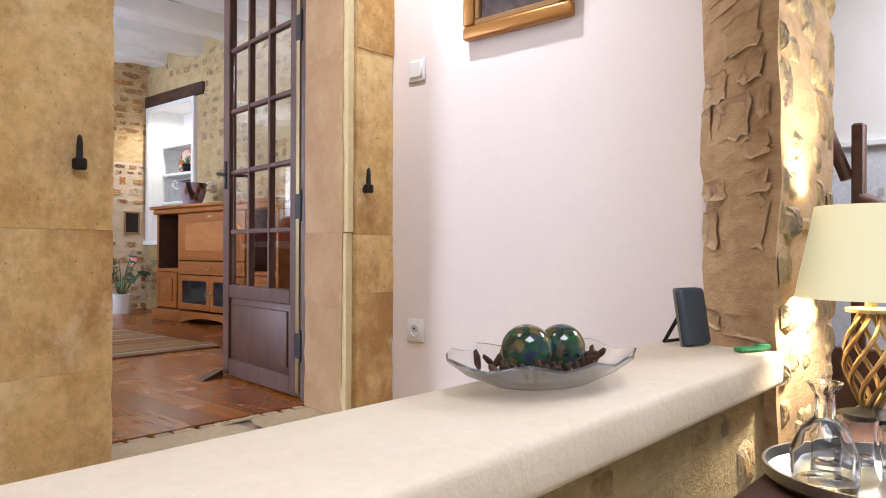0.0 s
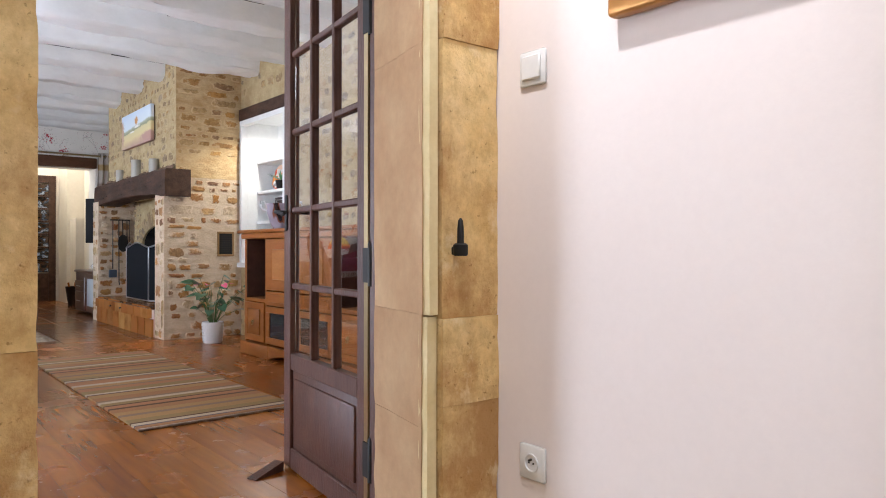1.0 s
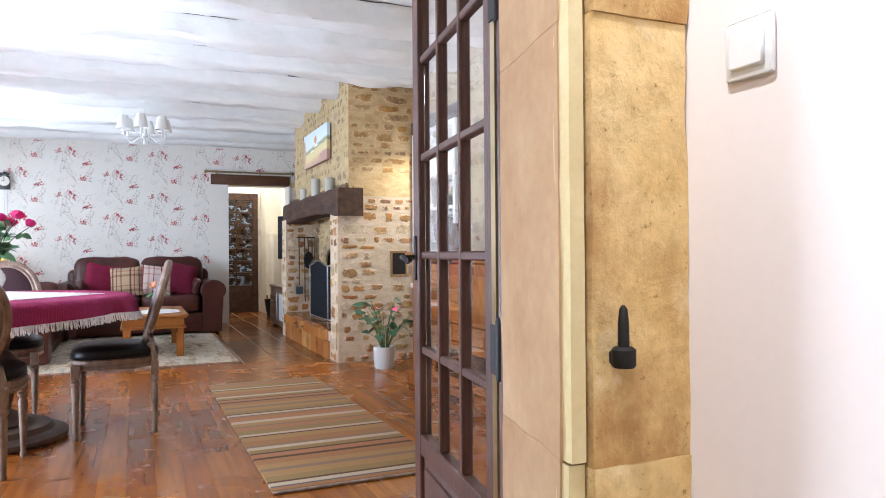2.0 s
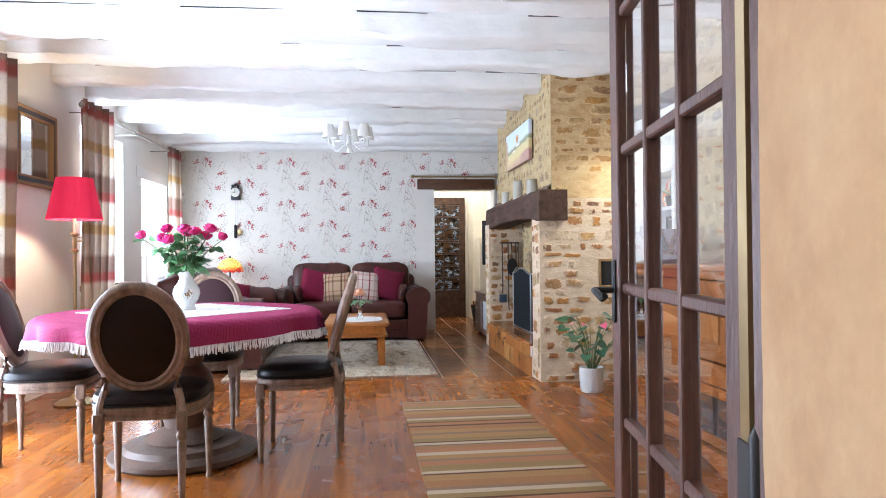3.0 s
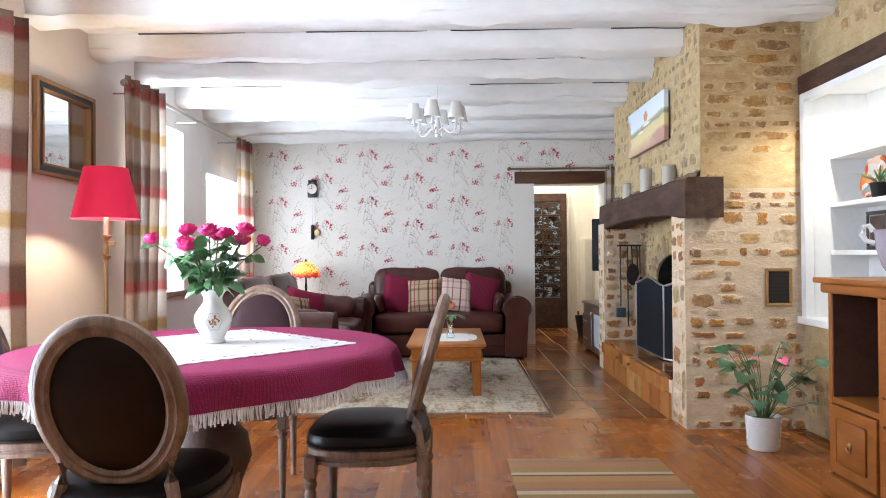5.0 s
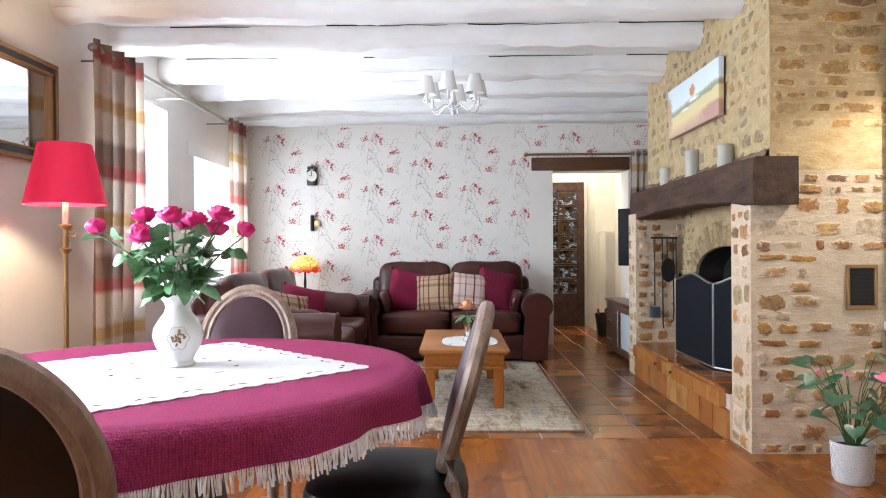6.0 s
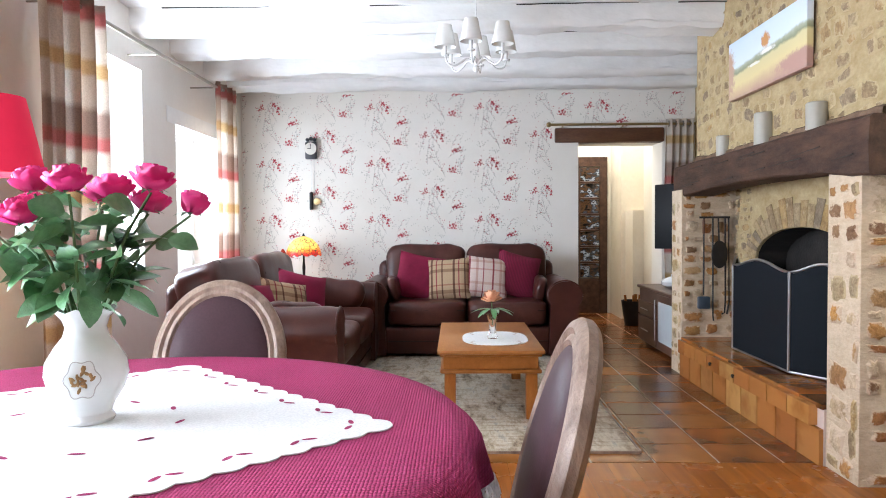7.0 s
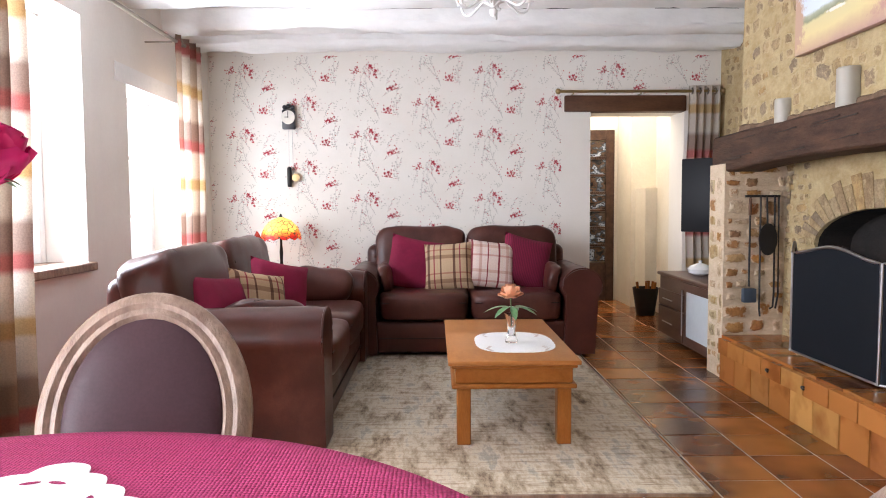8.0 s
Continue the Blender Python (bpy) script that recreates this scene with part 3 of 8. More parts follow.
link(t, ramp(t, vor.outputs["Color"], [(0.25, (0.55, 0.06, 0.02)), (0.45, (0.7, 0.22, 0.03)), (0.55, (0.72, 0.68, 0.60)), (0.75, (0.60, 0.60, 0.58)), (0.85, (0.12, 0.10, 0.10))]), p.inputs["Base Color"])
p.inputs["Roughness"].default_value = 0.15
MATS["painted_plate"] = m

# ---- mesh helpers ----
def box(bm, x0, x1, y0, y1, z0, z1, bevel=0.0, seg=1):
    r = bmesh.ops.create_cube(bm, size=1.0, matrix=Matrix.Translation(((x0 + x1) / 2, (y0 + y1) / 2, (z0 + z1) / 2)) @ Matrix.Diagonal((abs(x1 - x0), abs(y1 - y0), abs(z1 - z0), 1)))
    if bevel:
        es = {e for v in r["verts"] for e in v.link_edges}
        bmesh.ops.bevel(bm, geom=list(es), offset=bevel, segments=seg, affect="EDGES", profile=0.5)
    return r["verts"]


def boxes(*rows, bevel=0.0, seg=1):
    bm = bmesh.new()
    for r in rows:
        box(bm, *r, bevel=bevel, seg=seg)
    return bm


def lathe(bm, profile, at=(0, 0, 0), segs=20, cap=True, squash=1.0, turn=None):
    """Rings of (radius, height) round an upright axis."""
    rings = []
    for r, z in profile:
        ring = []
        for i in range(segs):
            a = 2 * math.pi * i / segs
            q = Vector((r * math.cos(a), r * squash * math.sin(a), z))
            if turn:
                q = turn @ q
            ring.append(bm.verts.new(q + Vector(at)))
        rings.append(ring)
    for a, b in zip(rings, rings[1:]):
        for i in range(segs):
            bm.faces.new((a[i], a[(i + 1) % segs], b[(i + 1) % segs], b[i]))
    if cap:
        bm.faces.new(rings[0][::-1])
        bm.faces.new(rings[-1])
    return bm


def tube(bm, pts, radius, segs=8, taper=None, cap=True):
    """A round bar along points; radius may shrink to taper."""
    pts = [Vector(q) for q in pts]
    rings = []
    for i, q in enumerate(pts):
        d = (pts[min(i + 1, len(pts) - 1)] - pts[max(i - 1, 0)]).normalized()
        side = d.cross(Vector((0, 0, 1)))
        if side.length < 1e-3:
            side = d.cross(Vector((0, 1, 0)))
        side.normalize()
        up = side.cross(d)
        r = radius if taper is None else radius + (taper - radius) * i / (len(pts) - 1)
        rings.append([bm.verts.new(q + (side * math.cos(2 * math.pi * k / segs) + up * math.sin(2 * math.pi * k / segs)) * r) for k in range(segs)])
    for a, b in zip(rings, rings[1:]):
        for k in range(segs):
            bm.faces.new((a[k], a[(k + 1) % segs], b[(k + 1) % segs], b[k]))
    if cap:
        bm.faces.new(rings[0][::-1])
        bm.faces.new(rings[-1])
    return bm


def eased(pts, steps=5):
    """A smooth curve through points."""
    pts = [Vector(q) for q in pts]
    ends = [pts[0]] + pts + [pts[-1]]
    out = []
    for a, b, c, d in zip(ends, ends[1:], ends[2:], ends[3:]):
        for k in range(steps):
            u = k / steps
            out.append(0.5 * (2 * b + (c - a) * u + (2 * a - 5 * b + 4 * c - d) * u ** 2 + (3 * b - a - 3 * c + d) * u ** 3))
    return out + [pts[-1]]


def puff(bm, c, size, power=3.0, segs=24, rings=14, m=None, sag=0.0):
    """A stuffed cushion: a rounded box with soft corners."""
    def sp(v, e):
        return math.copysign(abs(v) ** e, v)
    e = 2.0 / power
    grid = []
    for j in range(rings + 1):
        ph = -math.pi / 2 + math.pi * j / rings
        row = []
        for i in range(segs):
            th = 2 * math.pi * i / segs
            q = Vector((sp(math.cos(ph), e) * sp(math.cos(th), e), sp(math.cos(ph), e) * sp(math.sin(th), e), sp(math.sin(ph), e)))
            q = Vector((q.x * size[0] / 2, q.y * size[1] / 2, q.z * size[2] / 2))
            q += Vector((noise.noise(q * 7 + Vector(c)), noise.noise(q * 7 + Vector((5, 2, 9))), noise.noise(q * 7 + Vector((1, 8, 3))))) * sag
            row.append(bm.verts.new(((m @ q) if m else q) + Vector(c)))
        grid.append(row)
    for a, b in zip(grid, grid[1:]):
        for i in range(segs):
            bm.faces.new((a[i], a[(i + 1) % segs], b[(i + 1) % segs], b[i]))
    bmesh.ops.remove_doubles(bm, verts=grid[0] + grid[-1], dist=1e-5)
    return bm


def mesh_of(name, bm, material, smooth=True):
    bmesh.ops.recalc_face_normals(bm, faces=bm.faces[:])
    me = bpy.data.meshes.new(name)
    bm.to_mesh(me)
    bm.free()
    me.materials.append(MATS[material])
    if smooth:
        me.polygons.foreach_set("use_smooth", [True] * len(me.polygons))
        me.set_sharp_from_angle(angle=radians(38))
    return me


def part(name, bm, material, parent=None, label="", smooth=True):
    ob = new(name, mesh_of(name, bm, material, smooth))
    if parent:
        ob.parent = parent
    if label:
        tagged(ob, label)
    return ob


def thing(name, label, category, place=(0, 0, 0), rz=0, group=""):
    ob = new(name)
    ob.matrix_basis = pose(*place, 0, 0, rz)
    ob.empty_display_size = 0.1
    return tagged(ob, label, category, group)


def setting(name, bm, material, label, category="wall", smooth=False):
    ob = part(name, bm, material, smooth=smooth)
    return tagged(ob, label, category, kind="structure")


def moved(bm, m):
    bmesh.ops.transform(bm, matrix=m, verts=bm.verts[:])
    return bm


def wall_with_holes(axis, at, thick, a0, a1, z0, z1, holes):
    """A wall across axis 'x' or 'y' from a0 to a1 with openings (b0, b1, low, high)."""
    bm = bmesh.new()

    def slab(b0, b1, c0, c1):
        if b1 - b0 > 1e-4 and c1 - c0 > 1e-4:
            if axis == "x":
                box(bm, at, at + thick, b0, b1, c0, c1)
            else:
                box(bm, b0, b1, at, at + thick, c0, c1)
    cur = a0
    for b0, b1, low, high in sorted(holes):
        slab(cur, b0, z0, z1)
        slab(b0, b1, z0, low)
        slab(b0, b1, high, z1)
        cur = b1
    slab(cur, a1, z0, z1)
    return bm


# ---- the large structure ----
LX, RX, FY, CZ = -0.93, 3.69, 11.42, 2.60

wall_left = setting("wall_west", wall_with_holes("x", LX - 0.45, 0.45, 2.35, 11.9, -0.1, 2.7, [(4.45, 6.2, -0.1, 2.12), (8.05, 9.13, 0.80, 2.22), (9.72, 10.72, 0.62, 1.93)]), "wall_white", "warm white painted plaster wall with deep window openings")
wall_far = setting("wall_north", wall_with_holes("y", FY, 0.38, LX, RX + 0.3, -0.1, 2.7, [(2.51, 3.36, -0.1, 1.97)]), "paper", "white papered wall with red blossom twigs")
wall_right = setting("wall_east", wall_with_holes("x", RX, 0.5, 2.35, FY, -0.1, 2.7, [(6.20, 7.19, 0.66, 2.10)]), "pale_mortar", "rubble stone wall pointed with pale mortar")
ceiling = setting("ceiling", boxes((LX - 0.4, RX + 0.4, 2.0, 13.6, CZ, CZ + 0.12)), "plaster", "white painted board ceiling", "ceiling")
floor = setting("floor", boxes((LX - 0.5, RX + 0.3, 2.28, 13.6, -0.2, -0.018)), "grout", "varnished brown floorboards and glazed terracotta tiles", "floor")
part("reveal_lining", boxes((LX - 0.45, LX - 0.002, 4.45, 6.2, -0.08, -0.004)), "white_paint", wall_left, smooth=False)

# limewashed beams across the room
BEAMS = [2.62, 3.3, 4.0, 4.68, 5.38, 6.07, 6.78, 7.48, 8.17, 8.96, 9.63, 10.36, 10.97]


def beam(y, seed):
    bm = bmesh.new()
    rnd = random.Random(seed)
    deep, wide = 0.155 + rnd.uniform(-0.02, 0.02), 0.23 + rnd.uniform(-0.03, 0.03)
    n, k = 84, 10
    rows = []
    for i in range(n + 1):
        x = LX + 0.0 + (RX - LX) * i / n
        row = []
        for j in range(k):
            a = math.pi * j / (k - 1)
            cx, cz = math.cos(a), math.sin(a)
            q = Vector((x, -math.copysign(abs(cx) ** 0.45, cx) * wide / 2, -(abs(cz) ** 0.4) * deep))
            w = noise.noise(Vector((x * 1.1, j * 0.6, seed * 7.3))) * 0.024 + noise.noise(Vector((x * 4.5, j * 1.1, seed * 3.1))) * 0.018 + noise.noise(Vector((x * 12, j * 2.1, seed))) * 0.007
            bow = noise.noise(Vector((x * 0.5, seed * 1.7, 0))) * 0.03
            row.append(bm.verts.new((x, y + wide / 2 + q.y + bow + (w if 0 < j < k - 1 else 0), CZ + q.z - w * (1 if 1 < j < k - 2 else 0.2))))
        rows.append(row)
    for a, b in zip(rows, rows[1:]):
        for j in range(k - 1):
            bm.faces.new((a[j], a[j + 1], b[j + 1], b[j]))
    return bm


for i, y in enumerate(BEAMS):
    b = part("ceiling_beam", beam(y, i + 1), "limewash")
    tagged(b, "rough white limewashed wooden ceiling beam", "beam", "ceiling beams", "structure")
    # long drying cracks and the open joint along the top
    bm = bmesh.new()
    rnd = random.Random(40 + i)
    for s in range(4):
        x = LX + 0.4 + s * 1.05 + rnd.uniform(-0.2, 0.2)
        pts = [(x + 0.09 * k, y - 0.004 + noise.noise(Vector((x + 0.5 * k, i, 0))) * 0.004, CZ - 0.006 - 0.012 * abs(noise.noise(Vector((x * 2 + k * 0.3, i, 3))))) for k in range(rnd.randint(6, 12))]
        tube(bm, pts, 0.0048, 5, 0.0018)
    part("crack", bm, "dark_gap", b)

# white reveals, sashes and panes of the windows; a bright overcast backdrop outside
def window_unit(name, y0, y1, z0, z1, cols, rows, sill=True, label="white painted window with bright panes"):
    w = tagged(new(name), label, "window", kind="structure")
    x = LX - 0.30
    part("window_frame", boxes((x, x + 0.06, y0, y0 + 0.055, z0, z1), (x, x + 0.06, y1 - 0.055, y1, z0, z1), (x, x + 0.06, y0 + 0.055, y1 - 0.055, z0, z0 + 0.06), (x, x + 0.06, y0 + 0.055, y1 - 0.055, z1 - 0.055, z1), bevel=0.006), "white_paint", w)
    part("mullion", boxes((x + 0.002, x + 0.055, (y0 + y1) / 2 - 0.035, (y0 + y1) / 2 + 0.035, z0 + 0.06, z1 - 0.055), bevel=0.005), "white_paint", w)
    for j in range(1, rows):
        z = z0 + (z1 - z0) * j / rows
        part("glazing_bar", boxes((x + 0.01, x + 0.05, y0 + 0.056, y1 - 0.056, z - 0.012, z + 0.012)), "white_paint", w)
    for k in range(2):
        a, b = (y0 + 0.05, (y0 + y1) / 2 - 0.03) if k == 0 else ((y0 + y1) / 2 + 0.03, y1 - 0.05)
        g = part("pane", boxes((x + 0.026, x + 0.030, a, b, z0 + 0.05, z1 - 0.05)), "glass", w, smooth=False)
        g.visible_shadow = False
    if sill:
        part("window_sill", boxes((LX - 0.28, LX + 0.045, y0 - 0.03, y1 + 0.03, z0 - 0.045, z0 + 0.004), bevel=0.006), "limed_oak", w, "pale oak window sill")
    return w


window_unit("window_1", 4.45, 6.2, 0.0, 2.12, 2, 3, False, "white French window glazed to the floor")
window_unit("window_2", 8.05, 9.13, 0.80, 2.22, 2, 3)
window_unit("window_3", 9.72, 10.72, 0.62, 1.93, 2, 3)
tagged(part("backdrop", boxes((LX - 2.6, LX - 2.55, -1.0, 14.0, -1.5, 5.5)), "bright_outside", smooth=False), "bright overcast daylight outside the windows", "backdrop", kind="structure")
tagged(part("ground", boxes((-60, -1.45, -40, 60, -0.75, -0.7)), "flagstone", smooth=False), "pale ground outside the house", "ground", kind="structure")
part("lintel_plate", boxes((LX - 0.001, LX + 0.006, 9.55, 10.75, 1.93, 2.05)), "white_paint", wall_left, "white painted lintel face")

# doorway lintel and the passage beyond
lintel = tagged(part("door_lintel", boxes((2.27, 3.37, FY - 0.035, FY + 0.1, 1.965, 2.11), bevel=0.012, seg=2), "lintel_wood"), "dark brown wooden lintel over the open doorway", "trim", kind="structure")
setting("wall_passage_north", wall_with_holes("y", 13.3, 0.2, 2.2, 3.5, -0.1, 2.6, []), "wall_cream", "cream plaster end wall of the passage")
setting("wall_passage_west", boxes((2.2, 2.4, FY + 0.38, 13.3, -0.1, 2.6)), "wall_cream", "cream plaster passage wall")
wp = setting("wall_passage_east", boxes((3.42, 3.62, FY + 0.38, 12.35, -0.1, 2.6), (3.30, 3.62, 12.35, 12.72, -0.1, 1.30), (3.52, 3.62, 12.35, 12.72, 1.30, 2.6), (3.25, 3.62, 12.72, 13.3, -0.1, 2.6)), "wall_cream", "cream roughcast passage wall with a lit recess")

# near wall with the doorway, dressed stone sides
DX0, DX1, HY, DY = 1.082, 1.955, 2.0, 2.35
setting("wall_south", boxes((LX - 0.45, 1.0, HY + 0.02, DY, -0.1, 2.7), (2.0, RX, HY + 0.02, DY, -0.1, 2.7), (1.0, 2.0, HY + 0.02, DY, 2.12, 2.7)), "mortar", "thick stone wall round the open doorway")


def rough_edge(bm, depth):
    """Splits long edges and wears faces and corners unevenly."""
    for k in range(6):
        far_ = [e for e in bm.edges if e.calc_length() > 0.045]
        if not far_:
            break
        bmesh.ops.subdivide_edges(bm, edges=far_, cuts=1, use_grid_fill=True)
    lo_ = Vector([min(v.co[i] for v in bm.verts) for i in range(3)])
    hi_ = Vector([max(v.co[i] for v in bm.verts) for i in range(3)])
    for v in bm.verts:
        q = v.co.copy()
        near = sum(min(q[i] - lo_[i], hi_[i] - q[i]) < 1e-4 for i in range(3))
        w = noise.noise(q * 7) + 0.6 * noise.noise(q * 19 + Vector((3, 1, 2)))
        chip = max(0.0, noise.noise(q * 11 + Vector((9, 4, 7)))) * (1.0 if near > 1 else 0.15)
        inward = ((lo_ + hi_) / 2 - q)
        inward.z = 0
        v.co += Vector((0.5 * w, w, 0)) * depth * 0.6 + (inward.normalized() if inward.length > 1e-6 else inward) * chip * depth * 2.2
    return bm


def blocks(parent, name, xs, zs, y0, y1, mat, seed, splay=0.0):
    rnd = random.Random(seed)
    for a, b in zip(xs, xs[1:]):
        for z0, z1 in zip(zs, zs[1:]):
            bm = boxes((a + 0.0003, b - 0.0003, y0 + rnd.uniform(-0.004, 0.003), y1, z0 + 0.0004, z1 - 0.0004))
            rough_edge(bm, 0.006)
            for v in bm.verts:
                v.co.x += splay * (v.co.y - y0)
            part(name, bm, mat, parent)


pier = setting("wall_doorway_west", boxes((LX, DX0 - 0.03, HY + 0.003, HY + 0.019, 0, 2.6)), "dressed_stone", "golden dressed limestone door pier")
blocks(pier, "stone_block", [0.62, DX0], [0, 0.28, 0.655, 1.38, 1.9, 2.4], HY - 0.02, 2.145, "dressed_stone", 3)
blocks(pier, "stone_block", [0.1, 0.62], [0, 0.42, 0.9, 1.5, 2.0, 2.4], HY - 0.012, HY + 0.018, "dressed_stone", 4)
blocks(pier, "stone_block", [-0.5, 0.1], [0, 0.5, 1.1, 1.7, 2.4], HY - 0.016, HY + 0.018, "dressed_stone", 5)
jamb = setting("wall_doorway_east", boxes((2.0, 2.1, HY + 0.003, HY + 0.019, 0, 2.6)), "dressed_stone", "golden dressed limestone door jamb with a chiselled rebate")
blocks(jamb, "stone_block", [1.88, 1.985], [0, 0.40, 0.67, 1.32, 1.95, 2.4], 1.968, 2.27, "pinkish_stone", 6, 0.22)
blocks(jamb, "stone_block", [1.916, 2.1], [0, 0.45, 0.66, 1.33, 1.9, 2.4], 1.935, 2.0, "dressed_stone", 7)
part("chamfer", rough_edge(boxes((1.884, 1.909, 1.943, 1.985, 0.67, 2.4), (1.884, 1.912, 1.951, 1.985, 0.0, 0.665)), 0.0035), "chiselled_stone", jamb, "raised chiselled edge strip")


def pintle(x, y, z):
    th = thing("hinge_pin", "black wrought iron hinge pin set in the door stone", "hinge pin", (x, y, z), group="hinge pins")
    bm = bmesh.new()
    lathe(bm, [(0.015, -0.03), (0.018, -0.026), (0.018, -0.004), (0.013, 0.0)], segs=14)
    part("collar", bm, "dark_iron", th)
    bm = bmesh.new()
    lathe(bm, [(0.0085, 0.0), (0.008, 0.035), (0.006, 0.054), (0.002, 0.06)], segs=10)
    part("pin", bm, "dark_iron", th)
    part("spike", boxes((-0.008, 0.008, 0.0, 0.07, -0.028, -0.008), bevel=0.003), "dark_iron", th)
    return th


pintle(0.985, HY - 0.045, 0.84)
pintle(1.952, 1.91, 0.84)

# hall: pink wall, flagstones, ledge and the rough pier
hall_wall = setting("wall_hall_east", boxes((2.1, 2.3, 0.74, HY - 0.002, -0.1, 2.6)), "wall_pink", "pale pink painted plaster wall")
hall_floor = setting("floor_hall", boxes((-1.4, 2.1, 0.62, 2.28, -0.2, -0.012)), "grout", "cream crazy-paved flagstone floor", "floor")
setting("ceiling_hall", boxes((-2.2, 4.6, -3.2, 2.0, 2.45, 2.55)), "plaster", "white plaster ceiling of the hall and kitchen", "ceiling")
setting("wall_hall_west", boxes((-1.5, -1.4, 0.62, 2.0, -0.1, 2.5)), "wall_white", "white plaster hall wall")

bm = bmesh.new()
foot = [(1.79, 0.49), (2.1, 0.765), (2.55, 0.78), (2.52, 0.55)]
n = 34
rings = []
for k in range(n + 1):
    z = -0.6 + 3.05 * k / n
    ring = []
    for i in range(4):
        a, b = Vector(foot[i]), Vector(foot[(i + 1) % 4])
        for s in range(5):
            q = a.lerp(b, s / 5)
            w = 0.016
            d = Vector((noise.noise(Vector((q.x * 7, q.y * 7, z * 9))), noise.noise(Vector((q.x * 7 + 4, q.y * 7, z * 9)))))
            ring.append(bm.verts.new((q.x + d.x * w, q.y + d.y * w, z)))
    rings.append(ring)
for a, b in zip(rings, rings[1:]):
    for i in range(20):
        bm.faces.new((a[i], a[(i + 1) % 20], b[(i + 1) % 20], b[i]))
rough_pier = setting("wall_pier", bm, "pier_stone", "rough rubble stone pier beside the ledge", smooth=True)

half_wall = setting("wall_ledge", boxes((-1.4, 1.80, 0.52, 0.70, -0.6, 0.33)), "pale_mortar", "low rubble stone half wall")
bm = boxes((-1.4, 1.79, 0.475, 0.745, 0.33, 0.40), bevel=0.014, seg=3)
tagged(part("stone_ledge", bm, "ledge_stone"), "cream limestone ledge on top of the low wall", "ledge", kind="structure")

# kitchen shell
setting("floor_kitchen", boxes((-2.2, 4.6, -3.2, 0.62, -0.75, -0.6)), "flagstone", "cream stone kitchen floor", "floor")
setting("wall_kitchen_south", boxes((-2.2, 4.6, -3.3, -3.2, -0.7, 2.5)), "wall_white", "plain white kitchen wall")
setting("wall_kitchen_west", boxes((-2.3, -2.2, -3.2, 0.62, -0.7, 2.5)), "wall_white", "plain white kitchen wall")
stair_wall = setting("wall_stairs", boxes((4.5, 4.6, -3.2, 2.0, -0.7, 1.18)), "stair_paper", "pale grey patterned wallpaper by the stairs")
setting("wall_stairs_upper", boxes((4.5, 4.6, -3.2, 2.0, 1.18, 2.5)), "wall_white", "white plaster over the papered stair wall")
part("dado_rail", boxes((4.47, 4.498, -3.2, 2.0, 1.16, 1.20), bevel=0.008), "white_paint", stair_wall)

# niche with shelves in the stone wall
niche = setting("niche_1", boxes((4.05, 4.09, 6.2, 7.19, 0.66, 2.1), (RX + 0.02, 4.05, 6.2, 6.258, 0.66, 2.1), (RX + 0.02, 4.05, 7.132, 7.19, 0.66, 2.1), (RX + 0.02, 4.05, 6.2, 7.19, 2.062, 2.1), (RX + 0.02, 4.05, 6.2, 7.19, 0.66, 0.698)), "white_paint", "white painted wall niche with lit shelves", "niche")
for z in (1.09, 1.38, 1.675):
    part("shelf", boxes((3.82, 4.05, 6.26, 7.13, z - 0.014, z + 0.014), bevel=0.003), "white_paint", niche)
part("niche_frame", boxes((RX - 0.03, RX + 0.03, 6.215, 6.265, 0.66, 2.07), (RX - 0.03, RX + 0.03, 7.125, 7.175, 0.66, 2.07), (RX - 0.03, RX + 0.03, 6.265, 7.125, 2.02, 2.07), (RX - 0.05, RX + 0.03, 6.19, 7.19, 0.655, 0.70), bevel=0.005), "white_paint", niche)
tagged(part("niche_lintel", boxes((RX - 0.035, RX + 0.08, 6.06, 7.19, 2.07, 2.185), bevel=0.012, seg=2), "beam_wood"), "dark weathered wooden lintel over the niche", "trim", kind="structure")

# chimney breast
chim = setting("chimney_breast", boxes((3.06, RX, 7.202, 9.52, 1.5, CZ)), "pale_mortar", "rubble stone chimney breast with an open hearth", "chimney")
part("breast_cheek", boxes((3.063, RX, 7.2, 7.2018, 1.5, CZ)), "golden_mortar", chim, "golden rubble side of the breast", smooth=False)
for nm, row, mat in (("near_pier", (2.955, RX, 7.2, 7.46, -0.05, 1.499), "mortar"), ("far_pier", (2.94, RX, 9.48, 9.72, -0.05, 1.38), "mortar"), ("back_wall", (3.55, RX, 7.461, 9.479, -0.05, 1.499), "soot"), ("hood_soffit", (3.06, 3.3, 7.461, 9.479, 1.38, 1.499), "mortar")):
    part(nm, boxes(row), mat, chim, smooth=False)
# fireback wall with an arched opening
AY0, AY1, AZ, AR = 7.85, 9.12, 0.88, 0.22
bm = bmesh.new()
prof = [(AY0, 0.27), (AY0, AZ)] + [((AY0 + AY1) / 2 - (AY1 - AY0) / 2 * math.cos(math.pi * k / 14), AZ + AR * math.sin(math.pi * k / 14)) for k in range(1, 14)] + [(AY1, AZ), (AY1, 0.27)]
outer = [(7.46, 0.27), (7.46, AZ)] + [(7.46 + (9.48 - 7.46) * k / 14, 1.5) for k in range(1, 14)] + [(9.48, AZ), (9.48, 0.27)]
for x in (3.33, 3.5):
    vi = [bm.verts.new((x, *q)) for q in prof]
    vo = [bm.verts.new((x, *q)) for q in outer]
    for i in range(len(prof) - 1):
        bm.faces.new((vi[i], vi[i + 1], vo[i + 1], vo[i]))
    if x == 3.33:
        first = vi
for i in range(len(prof) - 1):
    bm.faces.new((first[i], first[i + 1], vi[i + 1], vi[i]))
